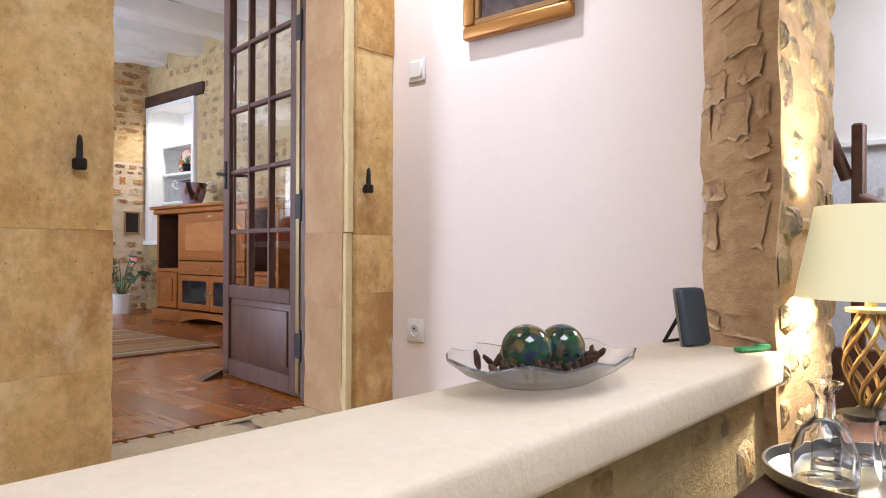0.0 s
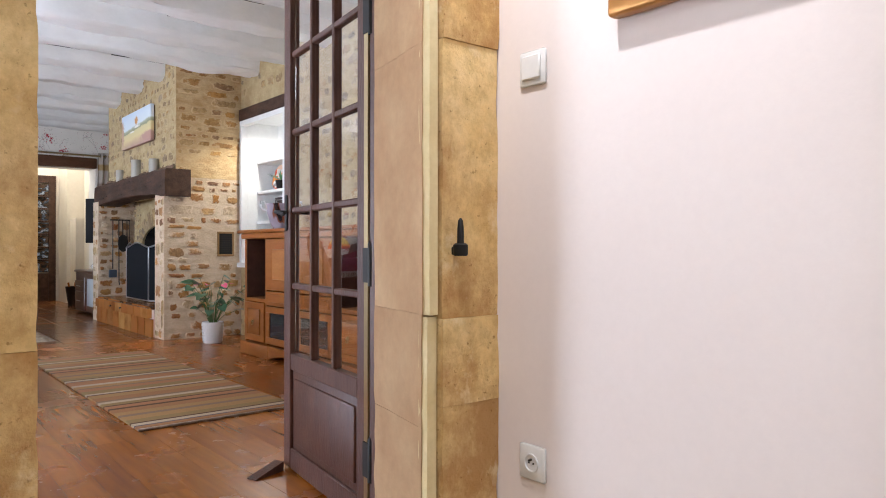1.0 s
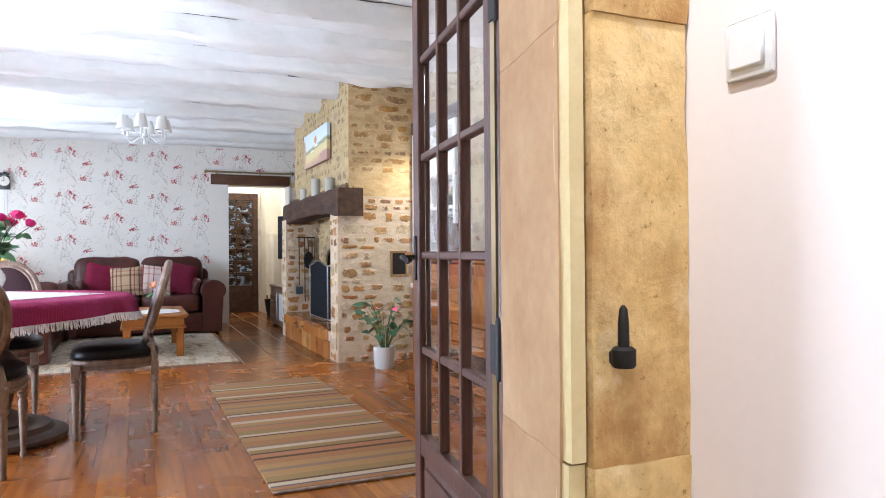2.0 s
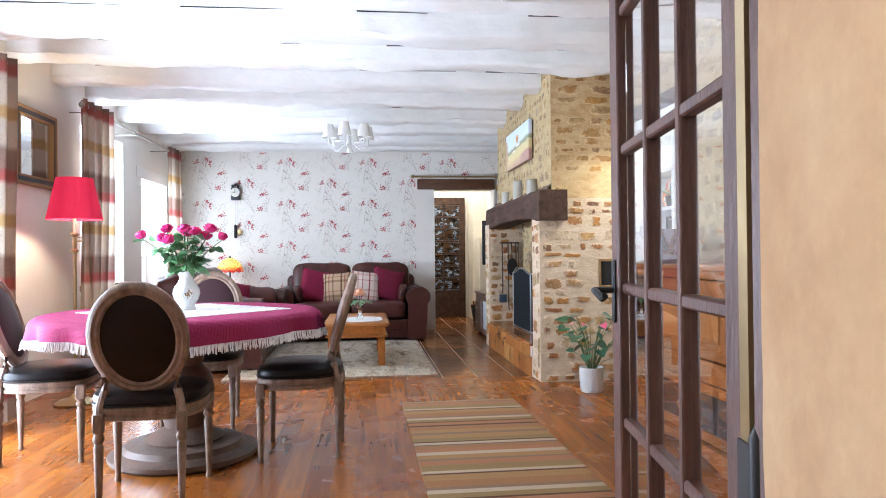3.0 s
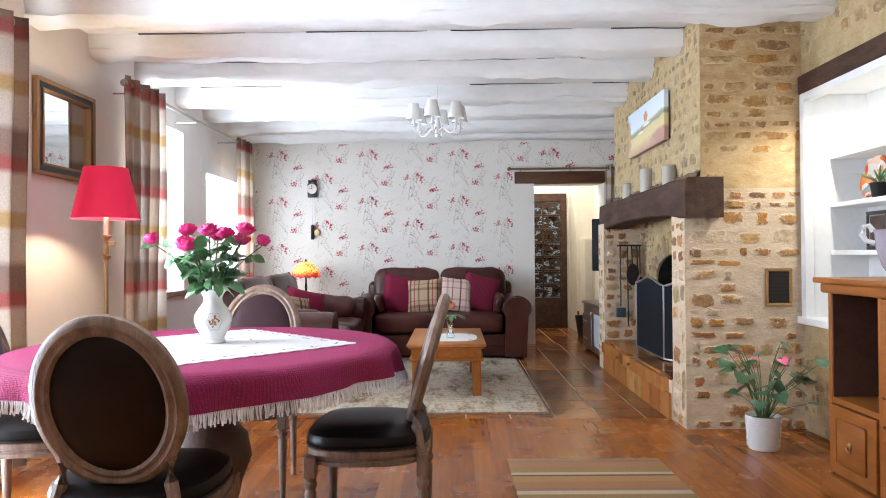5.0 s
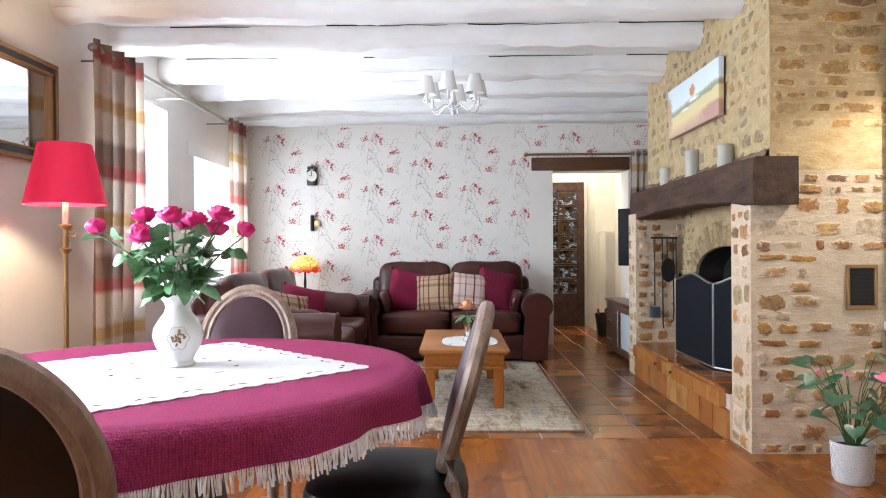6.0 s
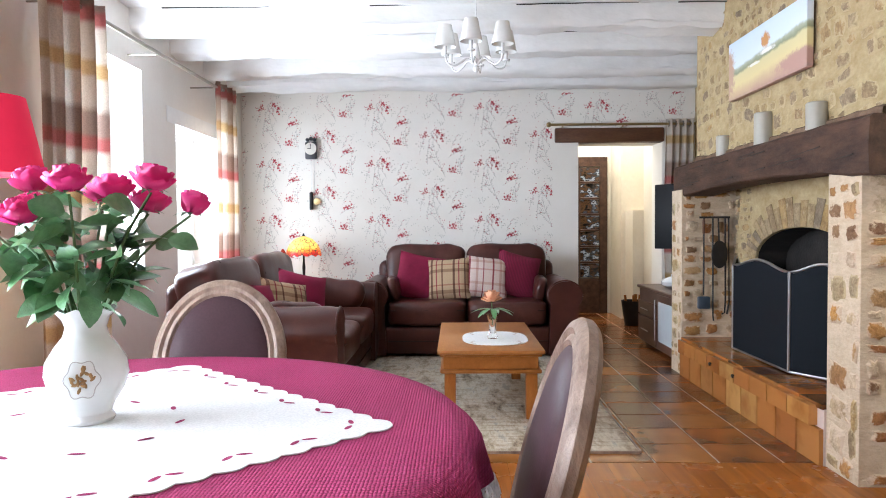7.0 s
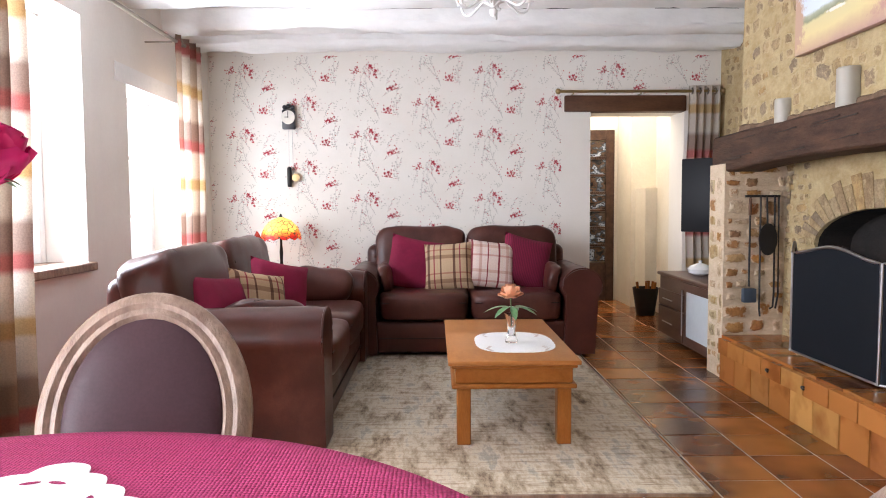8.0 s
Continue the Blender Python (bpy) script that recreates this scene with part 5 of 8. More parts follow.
# ---- dining chairs ----
def dining_chair():
    th = thing("dining_chair", "limed oak dining chair with oval leather back", "chair", (0, 0, 0), group="chairs round the table")
    # seat frame: a rounded horseshoe, fluted rail
    bm = bmesh.new()
    outline = []
    for k in range(28):
        a = 2 * math.pi * k / 28
        cx, cy = math.cos(a), math.sin(a)
        w = 0.235 - 0.030 * (cy < 0) * abs(cy)
        outline.append((math.copysign(abs(cx) ** 0.55, cx) * w, math.copysign(abs(cy) ** 0.6, cy) * 0.222))
    def ring_solid(bm, scale_z):
        rs = []
        for s, z in scale_z:
            rs.append([bm.verts.new((x * s, y * s, z)) for x, y in outline])
        for a, b in zip(rs, rs[1:]):
            for i in range(28):
                bm.faces.new((a[i], a[(i + 1) % 28], b[(i + 1) % 28], b[i]))
        bm.faces.new(rs[0][::-1])
        bm.faces.new(rs[-1])
        return bm
    part("seat_frame", ring_solid(bm, [(0.95, 0.365), (1.0, 0.37), (1.0, 0.383), (0.975, 0.387), (0.975, 0.397), (1.0, 0.40), (1.0, 0.418), (0.97, 0.424)]), "limed_oak", th)
    bm = bmesh.new()
    part("seat", ring_solid(bm, [(0.96, 0.422), (0.99, 0.432), (1.0, 0.446), (0.97, 0.466), (0.86, 0.482), (0.6, 0.492), (0.25, 0.496)]), "black_leather", th, "black leather padded seat")
    bm = bmesh.new()
    tube(bm, [(x, y, 0.428) for x, y in outline + outline[:1]], 0.004, 6, cap=False)
    part("piping", bm, "black_leather", th)
    # turned and fluted legs
    for sx in (-1, 1):
        bm = bmesh.new()
        box(bm, sx * 0.205 - 0.022, sx * 0.205 + 0.022, 0.163, 0.207, 0.325, 0.40, bevel=0.004)
        lathe(bm, [(0.013, 0.0), (0.016, 0.012), (0.012, 0.022), (0.014, 0.06), (0.021, 0.27), (0.016, 0.285), (0.024, 0.298), (0.024, 0.308), (0.018, 0.315), (0.021, 0.326)], at=(sx * 0.205, 0.185, 0), segs=12)
        part("leg", bm, "limed_oak", th)
        bm = bmesh.new()
        box(bm, sx * 0.165 - 0.02, sx * 0.165 + 0.02, -0.222, -0.182, 0.32, 0.40, bevel=0.004)
        lathe(bm, [(0.013, 0.0), (0.016, 0.012), (0.012, 0.022), (0.014, 0.06), (0.020, 0.26), (0.015, 0.275), (0.023, 0.29), (0.023, 0.30), (0.018, 0.31), (0.020, 0.322)], at=(sx * 0.165, -0.202, 0), segs=12)
        part("leg", bm, "limed_oak", th)
    # oval back: leaning ring with moulded section, pad on both faces
    lean = Matrix.Translation((0, -0.218, 0.71)) @ Matrix.Rotation(radians(16), 4, "X")
    bm = bmesh.new()
    rx, rz = 0.177, 0.222
    prof = [(-0.028, -0.013), (-0.028, 0.013), (-0.018, 0.021), (-0.006, 0.016), (0.004, 0.022), (0.018, 0.018), (0.026, 0.008), (0.026, -0.008), (0.018, -0.018), (0.004, -0.022), (-0.006, -0.016), (-0.018, -0.021)]
    n = 72
    rs = []
    for k in range(n):
        a = 2 * math.pi * k / n
        d = Vector((math.cos(a) / rx, 0, math.sin(a) / rz)).normalized()
        c = Vector((rx * math.cos(a), 0, rz * math.sin(a)))
        rs.append([bm.verts.new(lean @ (c + d * o + Vector((0, w, 0)))) for o, w in prof])
    for k in range(n):
        a, b = rs[k], rs[(k + 1) % n]
        for j in range(12):
            bm.faces.new((a[j], a[(j + 1) % 12], b[(j + 1) % 12], b[j]))
    part("back_frame", bm, "limed_oak", th, "moulded oval back frame")
    for s, nm, lab in ((1, "backrest", "padded leather backrest"), (-1, "back_panel", "dark leather back panel")):
        bm = bmesh.new()
        rings = []
        for f, w in ((1.0, 0.006), (0.985, 0.016), (0.93, 0.021), (0.7, 0.028), (0.4, 0.032), (0.1, 0.033)):
            rings.append([bm.verts.new(lean @ Vector((0.153 * f * math.cos(2 * math.pi * k / 36), s * w * (1 if s > 0 else 0.7), 0.198 * f * math.sin(2 * math.pi * k / 36)))) for k in range(36)])
        for a, b in zip(rings, rings[1:]):
            for k in range(36):
                bm.faces.new((a[k], a[(k + 1) % 36], b[(k + 1) % 36], b[k]))
        bm.faces.new(rings[-1])
        part(nm, bm, "chair_leather" if s > 0 else "black_leather", th, lab)
    for sx in (-1, 1):
        bm = bmesh.new()
        tube(bm, [(sx * 0.165, -0.202, 0.385), (sx * 0.160, -0.192, 0.43), (sx * 0.145, -0.18, 0.49), (sx * 0.140, -0.176, 0.55), (sx * 0.150, -0.185, 0.60)], 0.019, 8)
        part("back_post", bm, "limed_oak", th)
    return th


chair = dining_chair()
chair.matrix_basis = pose(0.60, 4.86, 0, 0, 0, 2)
copy_thing(chair, pose(1.20, 5.445, 0, 0, 0, 89))
copy_thing(chair, pose(-0.12, 5.56, 0, 0, 0, -82))
copy_thing(chair, pose(0.54, 6.12, 0, 0, 0, 180))

# ---- dining table, cloth and flowers ----
TX, TY, TT, TR = 0.59, 5.445, 0.757, 0.69
table = thing("dining_table", "round pedestal dining table of dark greyed wood", "table", (TX, TY, 0))
bm = bmesh.new()
lathe(bm, [(0.3, TT - 0.05), (TR - 0.03, TT - 0.045), (TR - 0.01, TT - 0.03), (TR - 0.01, TT - 0.008), (TR - 0.02, TT)], segs=48)
part("tabletop", bm, "pedestal_wood", table)
bm = bmesh.new()
lathe(bm, [(0.19, 0.08), (0.20, 0.10), (0.15, 0.13), (0.10, 0.16), (0.12, 0.25), (0.155, 0.34), (0.14, 0.42), (0.09, 0.48), (0.10, 0.52), (0.17, 0.60), (0.26, 0.66), (0.28, TT - 0.05)], segs=32)
part("pedestal", bm, "pedestal_wood", table)
bm = bmesh.new()
lathe(bm, [(0.36, 0.0), (0.375, 0.015), (0.375, 0.035), (0.345, 0.05), (0.31, 0.055), (0.29, 0.08), (0.18, 0.09)], segs=40)
part("base", bm, "pedestal_wood", table)

cloth = thing("tablecloth", "magenta woven round tablecloth with white fringe", "tablecloth", (TX, TY, 0))
bm = bmesh.new()
segs = 150
prof = [(0.0, 0.0), (0.3, 0.0), (0.55, 0.0), (0.68, 0.0), (0.715, -0.003), (0.735, -0.015), (0.742, -0.028), (0.745, -0.05), (0.748, -0.07), (0.75, -0.087), (0.752, -0.10)]
rings = []
for r, z in prof[1:]:
    ring = []
    for k in range(segs):
        a = 2 * math.pi * k / segs
        drop = max(0, -z) / 0.10
        fold = 0.020 * math.sin(13 * a + 1.3 * math.sin(3 * a)) + 0.004 * math.sin(29 * a + 1)
        rr = r * 0.958 + drop * fold
        ring.append(bm.verts.new((rr * math.cos(a), rr * math.sin(a), TT + 0.0055 + z * (1 + 0.12 * math.sin(4 * a + 0.7)))))
    rings.append(ring)
for a, b in zip(rings, rings[1:]):
    for k in range(segs):
        bm.faces.new((a[k], a[(k + 1) % segs], b[(k + 1) % segs], b[k]))
bm.faces.new(rings[0])
hem = [v.co.copy() for v in rings[-1]]
part("cloth", bm, "magenta_weave", cloth)
bm = bmesh.new()
rnd = random.Random(4)
for k in range(segs):
    a, b = hem[k], hem[(k + 1) % segs]
    for s in range(6):
        q = a.lerp(b, s / 6)
        e = q + Vector((q.x, q.y, 0)).normalized() * rnd.uniform(-0.006, 0.012) + Vector((rnd.uniform(-0.006, 0.006), rnd.uniform(-0.006, 0.006), -rnd.uniform(0.030, 0.042)))
        tube(bm, [q + Vector((0, 0, 0.004)), q.lerp(e, 0.5) + Vector((rnd.uniform(-0.002, 0.002), rnd.uniform(-0.002, 0.002), 0)), e], 0.0021, 4, 0.0028)
part("fringe", bm, "fringe_thread", cloth, "white knotted thread fringe")["kind"] = "stuff"

LZ = TT + 0.0065
linen = thing("embroidered_cloth", "white linen table square with scalloped cutwork edge", "cloth", (0.60, 5.43, LZ), rz=46)
bm = bmesh.new()
S = 0.387
edge = []
for sidek in range(4):
    for k in range(84):
        u = -S + 2 * S * k / 84
        w = S + 0.012 * abs(math.sin(math.pi * 14 * (k / 84)))
        edge.append({0: (u, -w), 1: (w, u), 2: (-u, w), 3: (-w, -u)}[sidek])
lo = [bm.verts.new((x, y, 0.0)) for x, y in edge]
hi = [bm.verts.new((x, y, 0.0022)) for x, y in edge]
inn = [bm.verts.new((x * 0.9, y * 0.9, 0.0026)) for x, y in edge]
for i in range(len(edge)):
    j = (i + 1) % len(edge)
    bm.faces.new((lo[i], lo[j], hi[j], hi[i]))
    bm.faces.new((hi[i], hi[j], inn[j], inn[i]))
bm.faces.new(inn)
part("linen", bm, "white_linen", linen)
bm = bmesh.new()
rnd = random.Random(12)
for sidek in range(4):
    R = Matrix.Rotation(sidek * math.pi / 2, 4, "Z")
    for k in range(-3, 4):
        for dx, tilt in ((-0.014, 0.5), (0.014, -0.5)):
            if abs(k) == 3 and dx * k > 0:
                continue
            m = R @ Matrix.Translation((k * 0.112 + dx, -S + 0.033 + 0.008 * (k % 2), 0.0026)) @ Matrix.Rotation(tilt, 4, "Z")
            vs = [bm.verts.new(m @ Vector((0.013 * math.cos(2 * math.pi * q / 12), 0.0048 * math.sin(2 * math.pi * q / 12), 0.0006))) for q in range(12)]
            bm.faces.new(vs)
for k in range(10):
    a = 2 * math.pi * k / 10
    m = Matrix.Translation((0.17 * math.cos(a), 0.17 * math.sin(a), 0.0026)) @ Matrix.Rotation(a + 1.2, 4, "Z")
    bm.faces.new([bm.verts.new(m @ Vector((0.014 * math.cos(2 * math.pi * q / 12), 0.005 * math.sin(2 * math.pi * q / 12), 0.0008))) for q in range(12)])
part("cutwork", bm, "magenta_weave", linen, "cut-out leaf shapes showing magenta cloth", smooth=False)["kind"] = "stuff"

VZ = LZ + 0.0035
vase = thing("flower_vase", "white porcelain vase with a small gold flower motif", "vase", (0.597, 5.47, VZ))
bm = bmesh.new()
lathe(bm, [(0.02, 0.0), (0.043, 0.0), (0.046, 0.006), (0.040, 0.016), (0.046, 0.032), (0.062, 0.058), (0.070, 0.085), (0.067, 0.108), (0.053, 0.132), (0.038, 0.152), (0.034, 0.168), (0.040, 0.186), (0.053, 0.200), (0.050, 0.200), (0.037, 0.186), (0.030, 0.166), (0.03, 0.15)], segs=32, cap=False)
for v in bm.verts:
    if v.co.z > 0.185 or v.co.z < 0.008:
        a = math.atan2(v.co.y, v.co.x)
        v.co.z += 0.004 * math.sin(8 * a) * (1 if v.co.z > 0.1 else 0)
        v.co.x *= 1 + 0.03 * math.sin(8 * a)
        v.co.y *= 1 + 0.03 * math.sin(8 * a)
bm.faces.new([v for v in bm.verts if abs(v.co.z) < 1e-6 and math.hypot(v.co.x, v.co.y) < 0.03])
part("body", bm, "porcelain", vase)
bm = bmesh.new()
rnd = random.Random(3)
for k in range(16):
    a, r = rnd.uniform(0, 6.28), rnd.uniform(0.002, 0.020)
    ang, z = -1.2 + r * math.cos(a) / 0.07, 0.085 + r * math.sin(a)
    rad = 0.0712 - 2.2 * (z - 0.085) ** 2
    m = Matrix.Translation((rad * math.cos(ang), rad * math.sin(ang), z)) @ Matrix.Rotation(ang, 4, "Z") @ Matrix.Rotation(rnd.uniform(0, 3), 4, "X") @ Matrix.Diagonal((0.0012, 0.0065, 0.003, 1))
    bmesh.ops.create_icosphere(bm, subdivisions=1, radius=1, matrix=m)
part("flower_motif", bm, "old_gilt", vase, "gold and brown painted flower")
bm = bmesh.new()
pts = []
for k in range(41):
    a = 2 * math.pi * k / 40
    rr = 0.032 * (1 + 0.10 * math.cos(6 * a))
    ang, z = -1.2 + rr * 0.85 * math.cos(a) / 0.07, 0.085 + rr * math.sin(a)
    rad = 0.0706 - 2.2 * (z - 0.085) ** 2
    pts.append((rad * math.cos(ang), rad * math.sin(ang), z))
tube(bm, pts, 0.0009, 4, cap=False)
part("painted_line", bm, "print_grey", vase)


def petal(bm, m, wide, tall, cup, curl, n=7):
    rows = []
    for i in range(n):
        u = i / (n - 1)
        row = []
        for j in range(n):
            s = (j / (n - 1) - 0.5) * 2
            w = wide * (math.sin(math.pi * (0.14 + 0.83 * u)) ** 0.6)
            row.append(bm.verts.new(m @ Vector((s * w / 2, -cup * (1 - s * s) * math.sin(u * 2.2) + curl * u * u * (1 + 0.4 * s * s), tall * u))))
        rows.append(row)
    for a, b in zip(rows, rows[1:]):
        for j in range(n - 1):
            bm.faces.new((a[j], a[j + 1], b[j + 1], b[j]))


def bloom(bm, at, axis, size, seed, open_=1.0):
    rnd = random.Random(seed)
    q = Vector(axis).to_track_quat("Z", "Y").to_matrix().to_4x4()
    base = Matrix.Translation(at) @ q
    for layer, (count, r, tilt, w, h) in enumerate(((3, 0.05, 4, 0.62, 0.95), (4, 0.10, 10, 0.72, 0.95), (5, 0.16, 18 * open_, 0.82, 0.95), (6, 0.22, 30 * open_, 0.9, 0.9), (6, 0.26, 48 * open_, 0.95, 0.82))):
        for k in range(count):
            a = 2 * math.pi * k / count + layer * 0.7 + rnd.uniform(-0.2, 0.2)
            m = base @ Matrix.Rotation(a, 4, "Z") @ Matrix.Translation((0, -r * size * 0.6, 0)) @ Matrix.Rotation(radians(tilt + rnd.uniform(-5, 5)), 4, "X") @ Matrix.Diagonal((size, size, size, 1))
            petal(bm, m, w, h, 0.20, -0.10 * open_ * (layer > 2))


def leaf(bm, at, heading, length, wide, bend=0.25, roll=0.0):
    m = Matrix.Translation(at) @ Vector(heading).to_track_quat("Y", "Z").to_matrix().to_4x4() @ Matrix.Rotation(roll, 4, "Y")
    n = 6
    rows = []
    for i in range(n + 1):
        u = i / n
        w = wide * math.sin(math.pi * min(1, u * 0.96 + 0.03)) ** 0.75 / 2
        z = -bend * length * u * u
        rows.append([bm.verts.new(m @ Vector((s * w, u * length, z + abs(s) * w * 0.28))) for s in (-1, 0, 1)])
    for a, b in zip(rows, rows[1:]):
        for j in range(2):
            bm.faces.new((a[j], a[j + 1], b[j + 1], b[j]))


def bouquet():
    th = thing("rose_bouquet", "bunch of deep pink roses with glossy green leaves", "flowers", (0.597, 5.47, VZ + 0.15))
    heads = [(-0.24, -0.02, 0.255), (-0.115, 0.03, 0.29), (-0.075, -0.07, 0.225), (0.005, -0.06, 0.285), (0.035, 0.05, 0.275), (0.085, 0.10, 0.25), (0.135, 0.0, 0.29), (0.19, 0.06, 0.245), (-0.16, 0.10, 0.24), (-0.02, 0.12, 0.27)]
    rnd = random.Random(21)
    for i, h in enumerate(heads):
        h = Vector(h) * 0.90
        bm = bmesh.new()
        a = math.atan2(h.y, h.x)
        root = Vector((0.015 * math.cos(a), 0.015 * math.sin(a), -0.12))
        neck = Vector((0.022 * math.cos(a), 0.022 * math.sin(a), 0.03))
        pts = [root, neck, neck.lerp(h, 0.5) + Vector((0, 0, 0.03)), h + Vector((0, 0, -0.005))]
        fine = []
        for s in range(9):
            u = s / 8 * 3
            k = min(int(u), 2)
            fine.append(pts[k].lerp(pts[k + 1], u - k))
        tube(bm, fine, 0.003, 6, 0.0025)
        stem = part("stem", bm, "stem_green", th)
        bm = bmesh.new()
        axis = (h - neck).normalized() * 0.8 + Vector((0, -0.12, 0.6))
        bloom(bm, h, axis, 0.049 if i != 0 and i != 7 else 0.045, i, 0.45 if i in (0, 7, 8) else 0.78)
        part("rose", bm, "rose_petal", th, "deep pink rose bloom")
        bm = bmesh.new()
        for k in range(5):
            b = k * 1.256
            leaf(bm, h, (math.cos(b), math.sin(b), 0.2), 0.03, 0.010, 0.4)
        part("sepals", bm, "leaf_green", stem)
        for k in range(10):
            u = rnd.uniform(0.2, 0.9)
            q = neck.lerp(h, u) + Vector((0, 0, 0.02 * math.sin(u * 3)))
            b = rnd.uniform(0, 6.28)
            d = Vector((math.cos(b), math.sin(b) * 0.8, rnd.uniform(-0.5, 0.5)))
            bm = bmesh.new()
            leaf(bm, q + d * 0.015, d, rnd.uniform(0.045, 0.072), rnd.uniform(0.036, 0.050), rnd.uniform(0.05, 0.5), rnd.uniform(-1.2, 1.2))
            part("leaf", bm, "leaf_green", th)
    for k in range(12):
        b = k * 0.53
        d = Vector((math.cos(b), math.sin(b), rnd.uniform(-0.6, 0.2)))
        bm = bmesh.new()
        leaf(bm, Vector((0.045 * math.cos(b), 0.045 * math.sin(b), 0.05 + rnd.uniform(0, 0.06))), d, rnd.uniform(0.06, 0.09), rnd.uniform(0.036, 0.05), 0.3, rnd.uniform(-0.8, 0.8))
        part("leaf", bm, "leaf_green", th)
    return th


bouquet()

# ---- sofas ----
def sofa(name, place, rz, width, label, over=0.07, top=0.67, big_pillow=False):
    """Two-seat sofa facing -y in its own axes, origin at the middle of its front foot line."""
    th = thing(name, label, "sofa", place, rz, group="leather sofas")
    half, arm, deep = width / 2, 0.25, 1.02
    inner = half - arm
    L = "brown_leather"
    part("base", boxes((-inner - 0.02, inner + 0.02, 0.035, deep, 0.03, 0.27), bevel=0.03, seg=3), L, th)
    part("plinth_seam", boxes((-inner + 0.01, inner - 0.01, 0.026, 0.036, 0.145, 0.150)), "black_leather", th)
    for s in (-1, 1):
        bm = bmesh.new()
        puff(bm, (s * inner / 2, 0.36, 0.375), (inner - 0.004, 0.74, 0.215), 6.5, 40, 20, sag=0.010)
        c = part("seat_cushion", bm, L, th)
        bm = bmesh.new()
        z0 = 0.41
        tube(bm, [(s * inner / 2 - (inner / 2 - 0.03), 0.006, z0), (s * inner / 2, -0.004, z0 + 0.004), (s * inner / 2 + (inner / 2 - 0.03), 0.006, z0)], 0.004, 6)
        part("seam", bm, "black_leather", c)
        bm = bmesh.new()
        puff(bm, (s * (inner + over) / 2, 0.80, top), (inner + over - 0.004, 0.30, 0.54), 6.0, 44, 22, Matrix.Rotation(radians(-12), 3, "X"), 0.018)
        c = part("back_cushion", bm, L, th)
        bm = bmesh.new()
        far_, near_ = s * (inner + over - 0.04), s * 0.035
        tube(bm, [(near_ + (far_ - near_) * k / 10, 0.775 + 0.006 * math.sin(k * 1.3), top + 0.268 - 0.03 * (abs(k - 5) / 5) ** 5) for k in range(11)], 0.006, 6)
        part("piping", bm, L, c)
    part("back", boxes((-half + 0.1, half - 0.1, deep - 0.22, deep, 0.05, 0.80), bevel=0.07, seg=4), L, th)
    for s in (-1, 1):
        bm = bmesh.new()
        prof = []
        for k in range(25):
            a = -0.62 + (math.pi + 1.2) * k / 24
            prof.append((s * (half - arm / 2 + 0.01) + 0.145 * math.cos(a) * s, 0.535 + 0.125 * math.sin(a)))
        prof = [(s * (half - 0.02), 0.03)] + prof + [(s * (half - arm), 0.03)]
        n = 14
        rs = []
        for i in range(n + 1):
            y = 0.0 + deep * 0.95 * i / n
            q = 0.985 if i in (0, n) else 1.0
            cx = s * (half - arm / 2)
            rs.append([bm.verts.new((cx + (x - cx) * q, y, 0.03 + (z - 0.03) * q + 0.008 * noise.noise(Vector((x * 5, y * 5, z * 5 + s))))) for x, z in prof])
        for a, b in zip(rs, rs[1:]):
            for j in range(len(prof)):
                bm.faces.new((a[j], a[(j + 1) % len(prof)], b[(j + 1) % len(prof)], b[j]))
        bm.faces.new(rs[0])
        bm.faces.new(rs[-1][::-1])
        a = part("arm", bm, L, th)
        bm = bmesh.new()
        tube(bm, [(x, 0.004, z) for x, z in prof[1:-1]], 0.006, 6)
        part("piping", bm, L, a)
        bm = bmesh.new()
        pillow = (0.15, 0.52, 0.25) if big_pillow and s > 0 else (0.10, 0.42, 0.22)
        puff(bm, (s * (inner - pillow[0] * 0.45), 0.33, 0.455 + pillow[2] / 2), pillow, 3.2, 24, 14, Matrix.Rotation(radians(s * 12), 3, "Y"), 0.02)
        part("arm_cushion", bm, L, th, "loose leather arm cushion")
        for y in (0.06, deep - 0.08):
            bm = bmesh.new()
            lathe(bm, [(0.022, 0.0), (0.03, 0.035)], at=(s * (half - 0.13), y, 0), segs=12)
            part("foot", bm, "walnut", th)
    return th


sofa("sofa", (1.355, 10.12, 0.0), 0, 1.87, "dark brown leather two-seat sofa against the papered wall")
sofa("sofa", (0.60, 9.13, 0.0), 90, 2.06, "dark brown leather two-seat sofa along the windows", 0.17, 0.64, True)


def cushion(label, place, rx, ry, rz, mat, size=0.40):
    th = thing("cushion", label, "cushion", place, group="scatter cushions")
    th.matrix_basis = pose(*place, rx, ry, rz)
    bm = bmesh.new()
    n = 14
    g = {}
    for side_ in (-1, 1):
        for i in range(n + 1):
            for j in range(n + 1):
                u, v = i / n * 2 - 1, j / n * 2 - 1
                f = max(0, (1 - u ** 4) * (1 - v ** 4)) ** 0.6
                pin = 1 - 0.06 * (1 - u * u) * abs(v) ** 3 - 0.0
                pin2 = 1 - 0.06 * (1 - v * v) * abs(u) ** 3
                q = Vector((u * size / 2 * pin2, side_ * 0.062 * f + 0.01 * noise.noise(Vector((u * 2, v * 2, rz))), v * size / 2 * pin))
                if side_ == 1 and (i in (0, n) or j in (0, n)):
                    g[side_, i, j] = g[-1, i, j]
                else:
                    g[side_, i, j] = bm.verts.new(q)
        for i in range(n):
            for j in range(n):
                bm.faces.new((g[side_, i, j], g[side_, i + 1, j], g[side_, i + 1, j + 1], g[side_, i, j + 1]))
    part("cover", bm, mat, th)
    return th


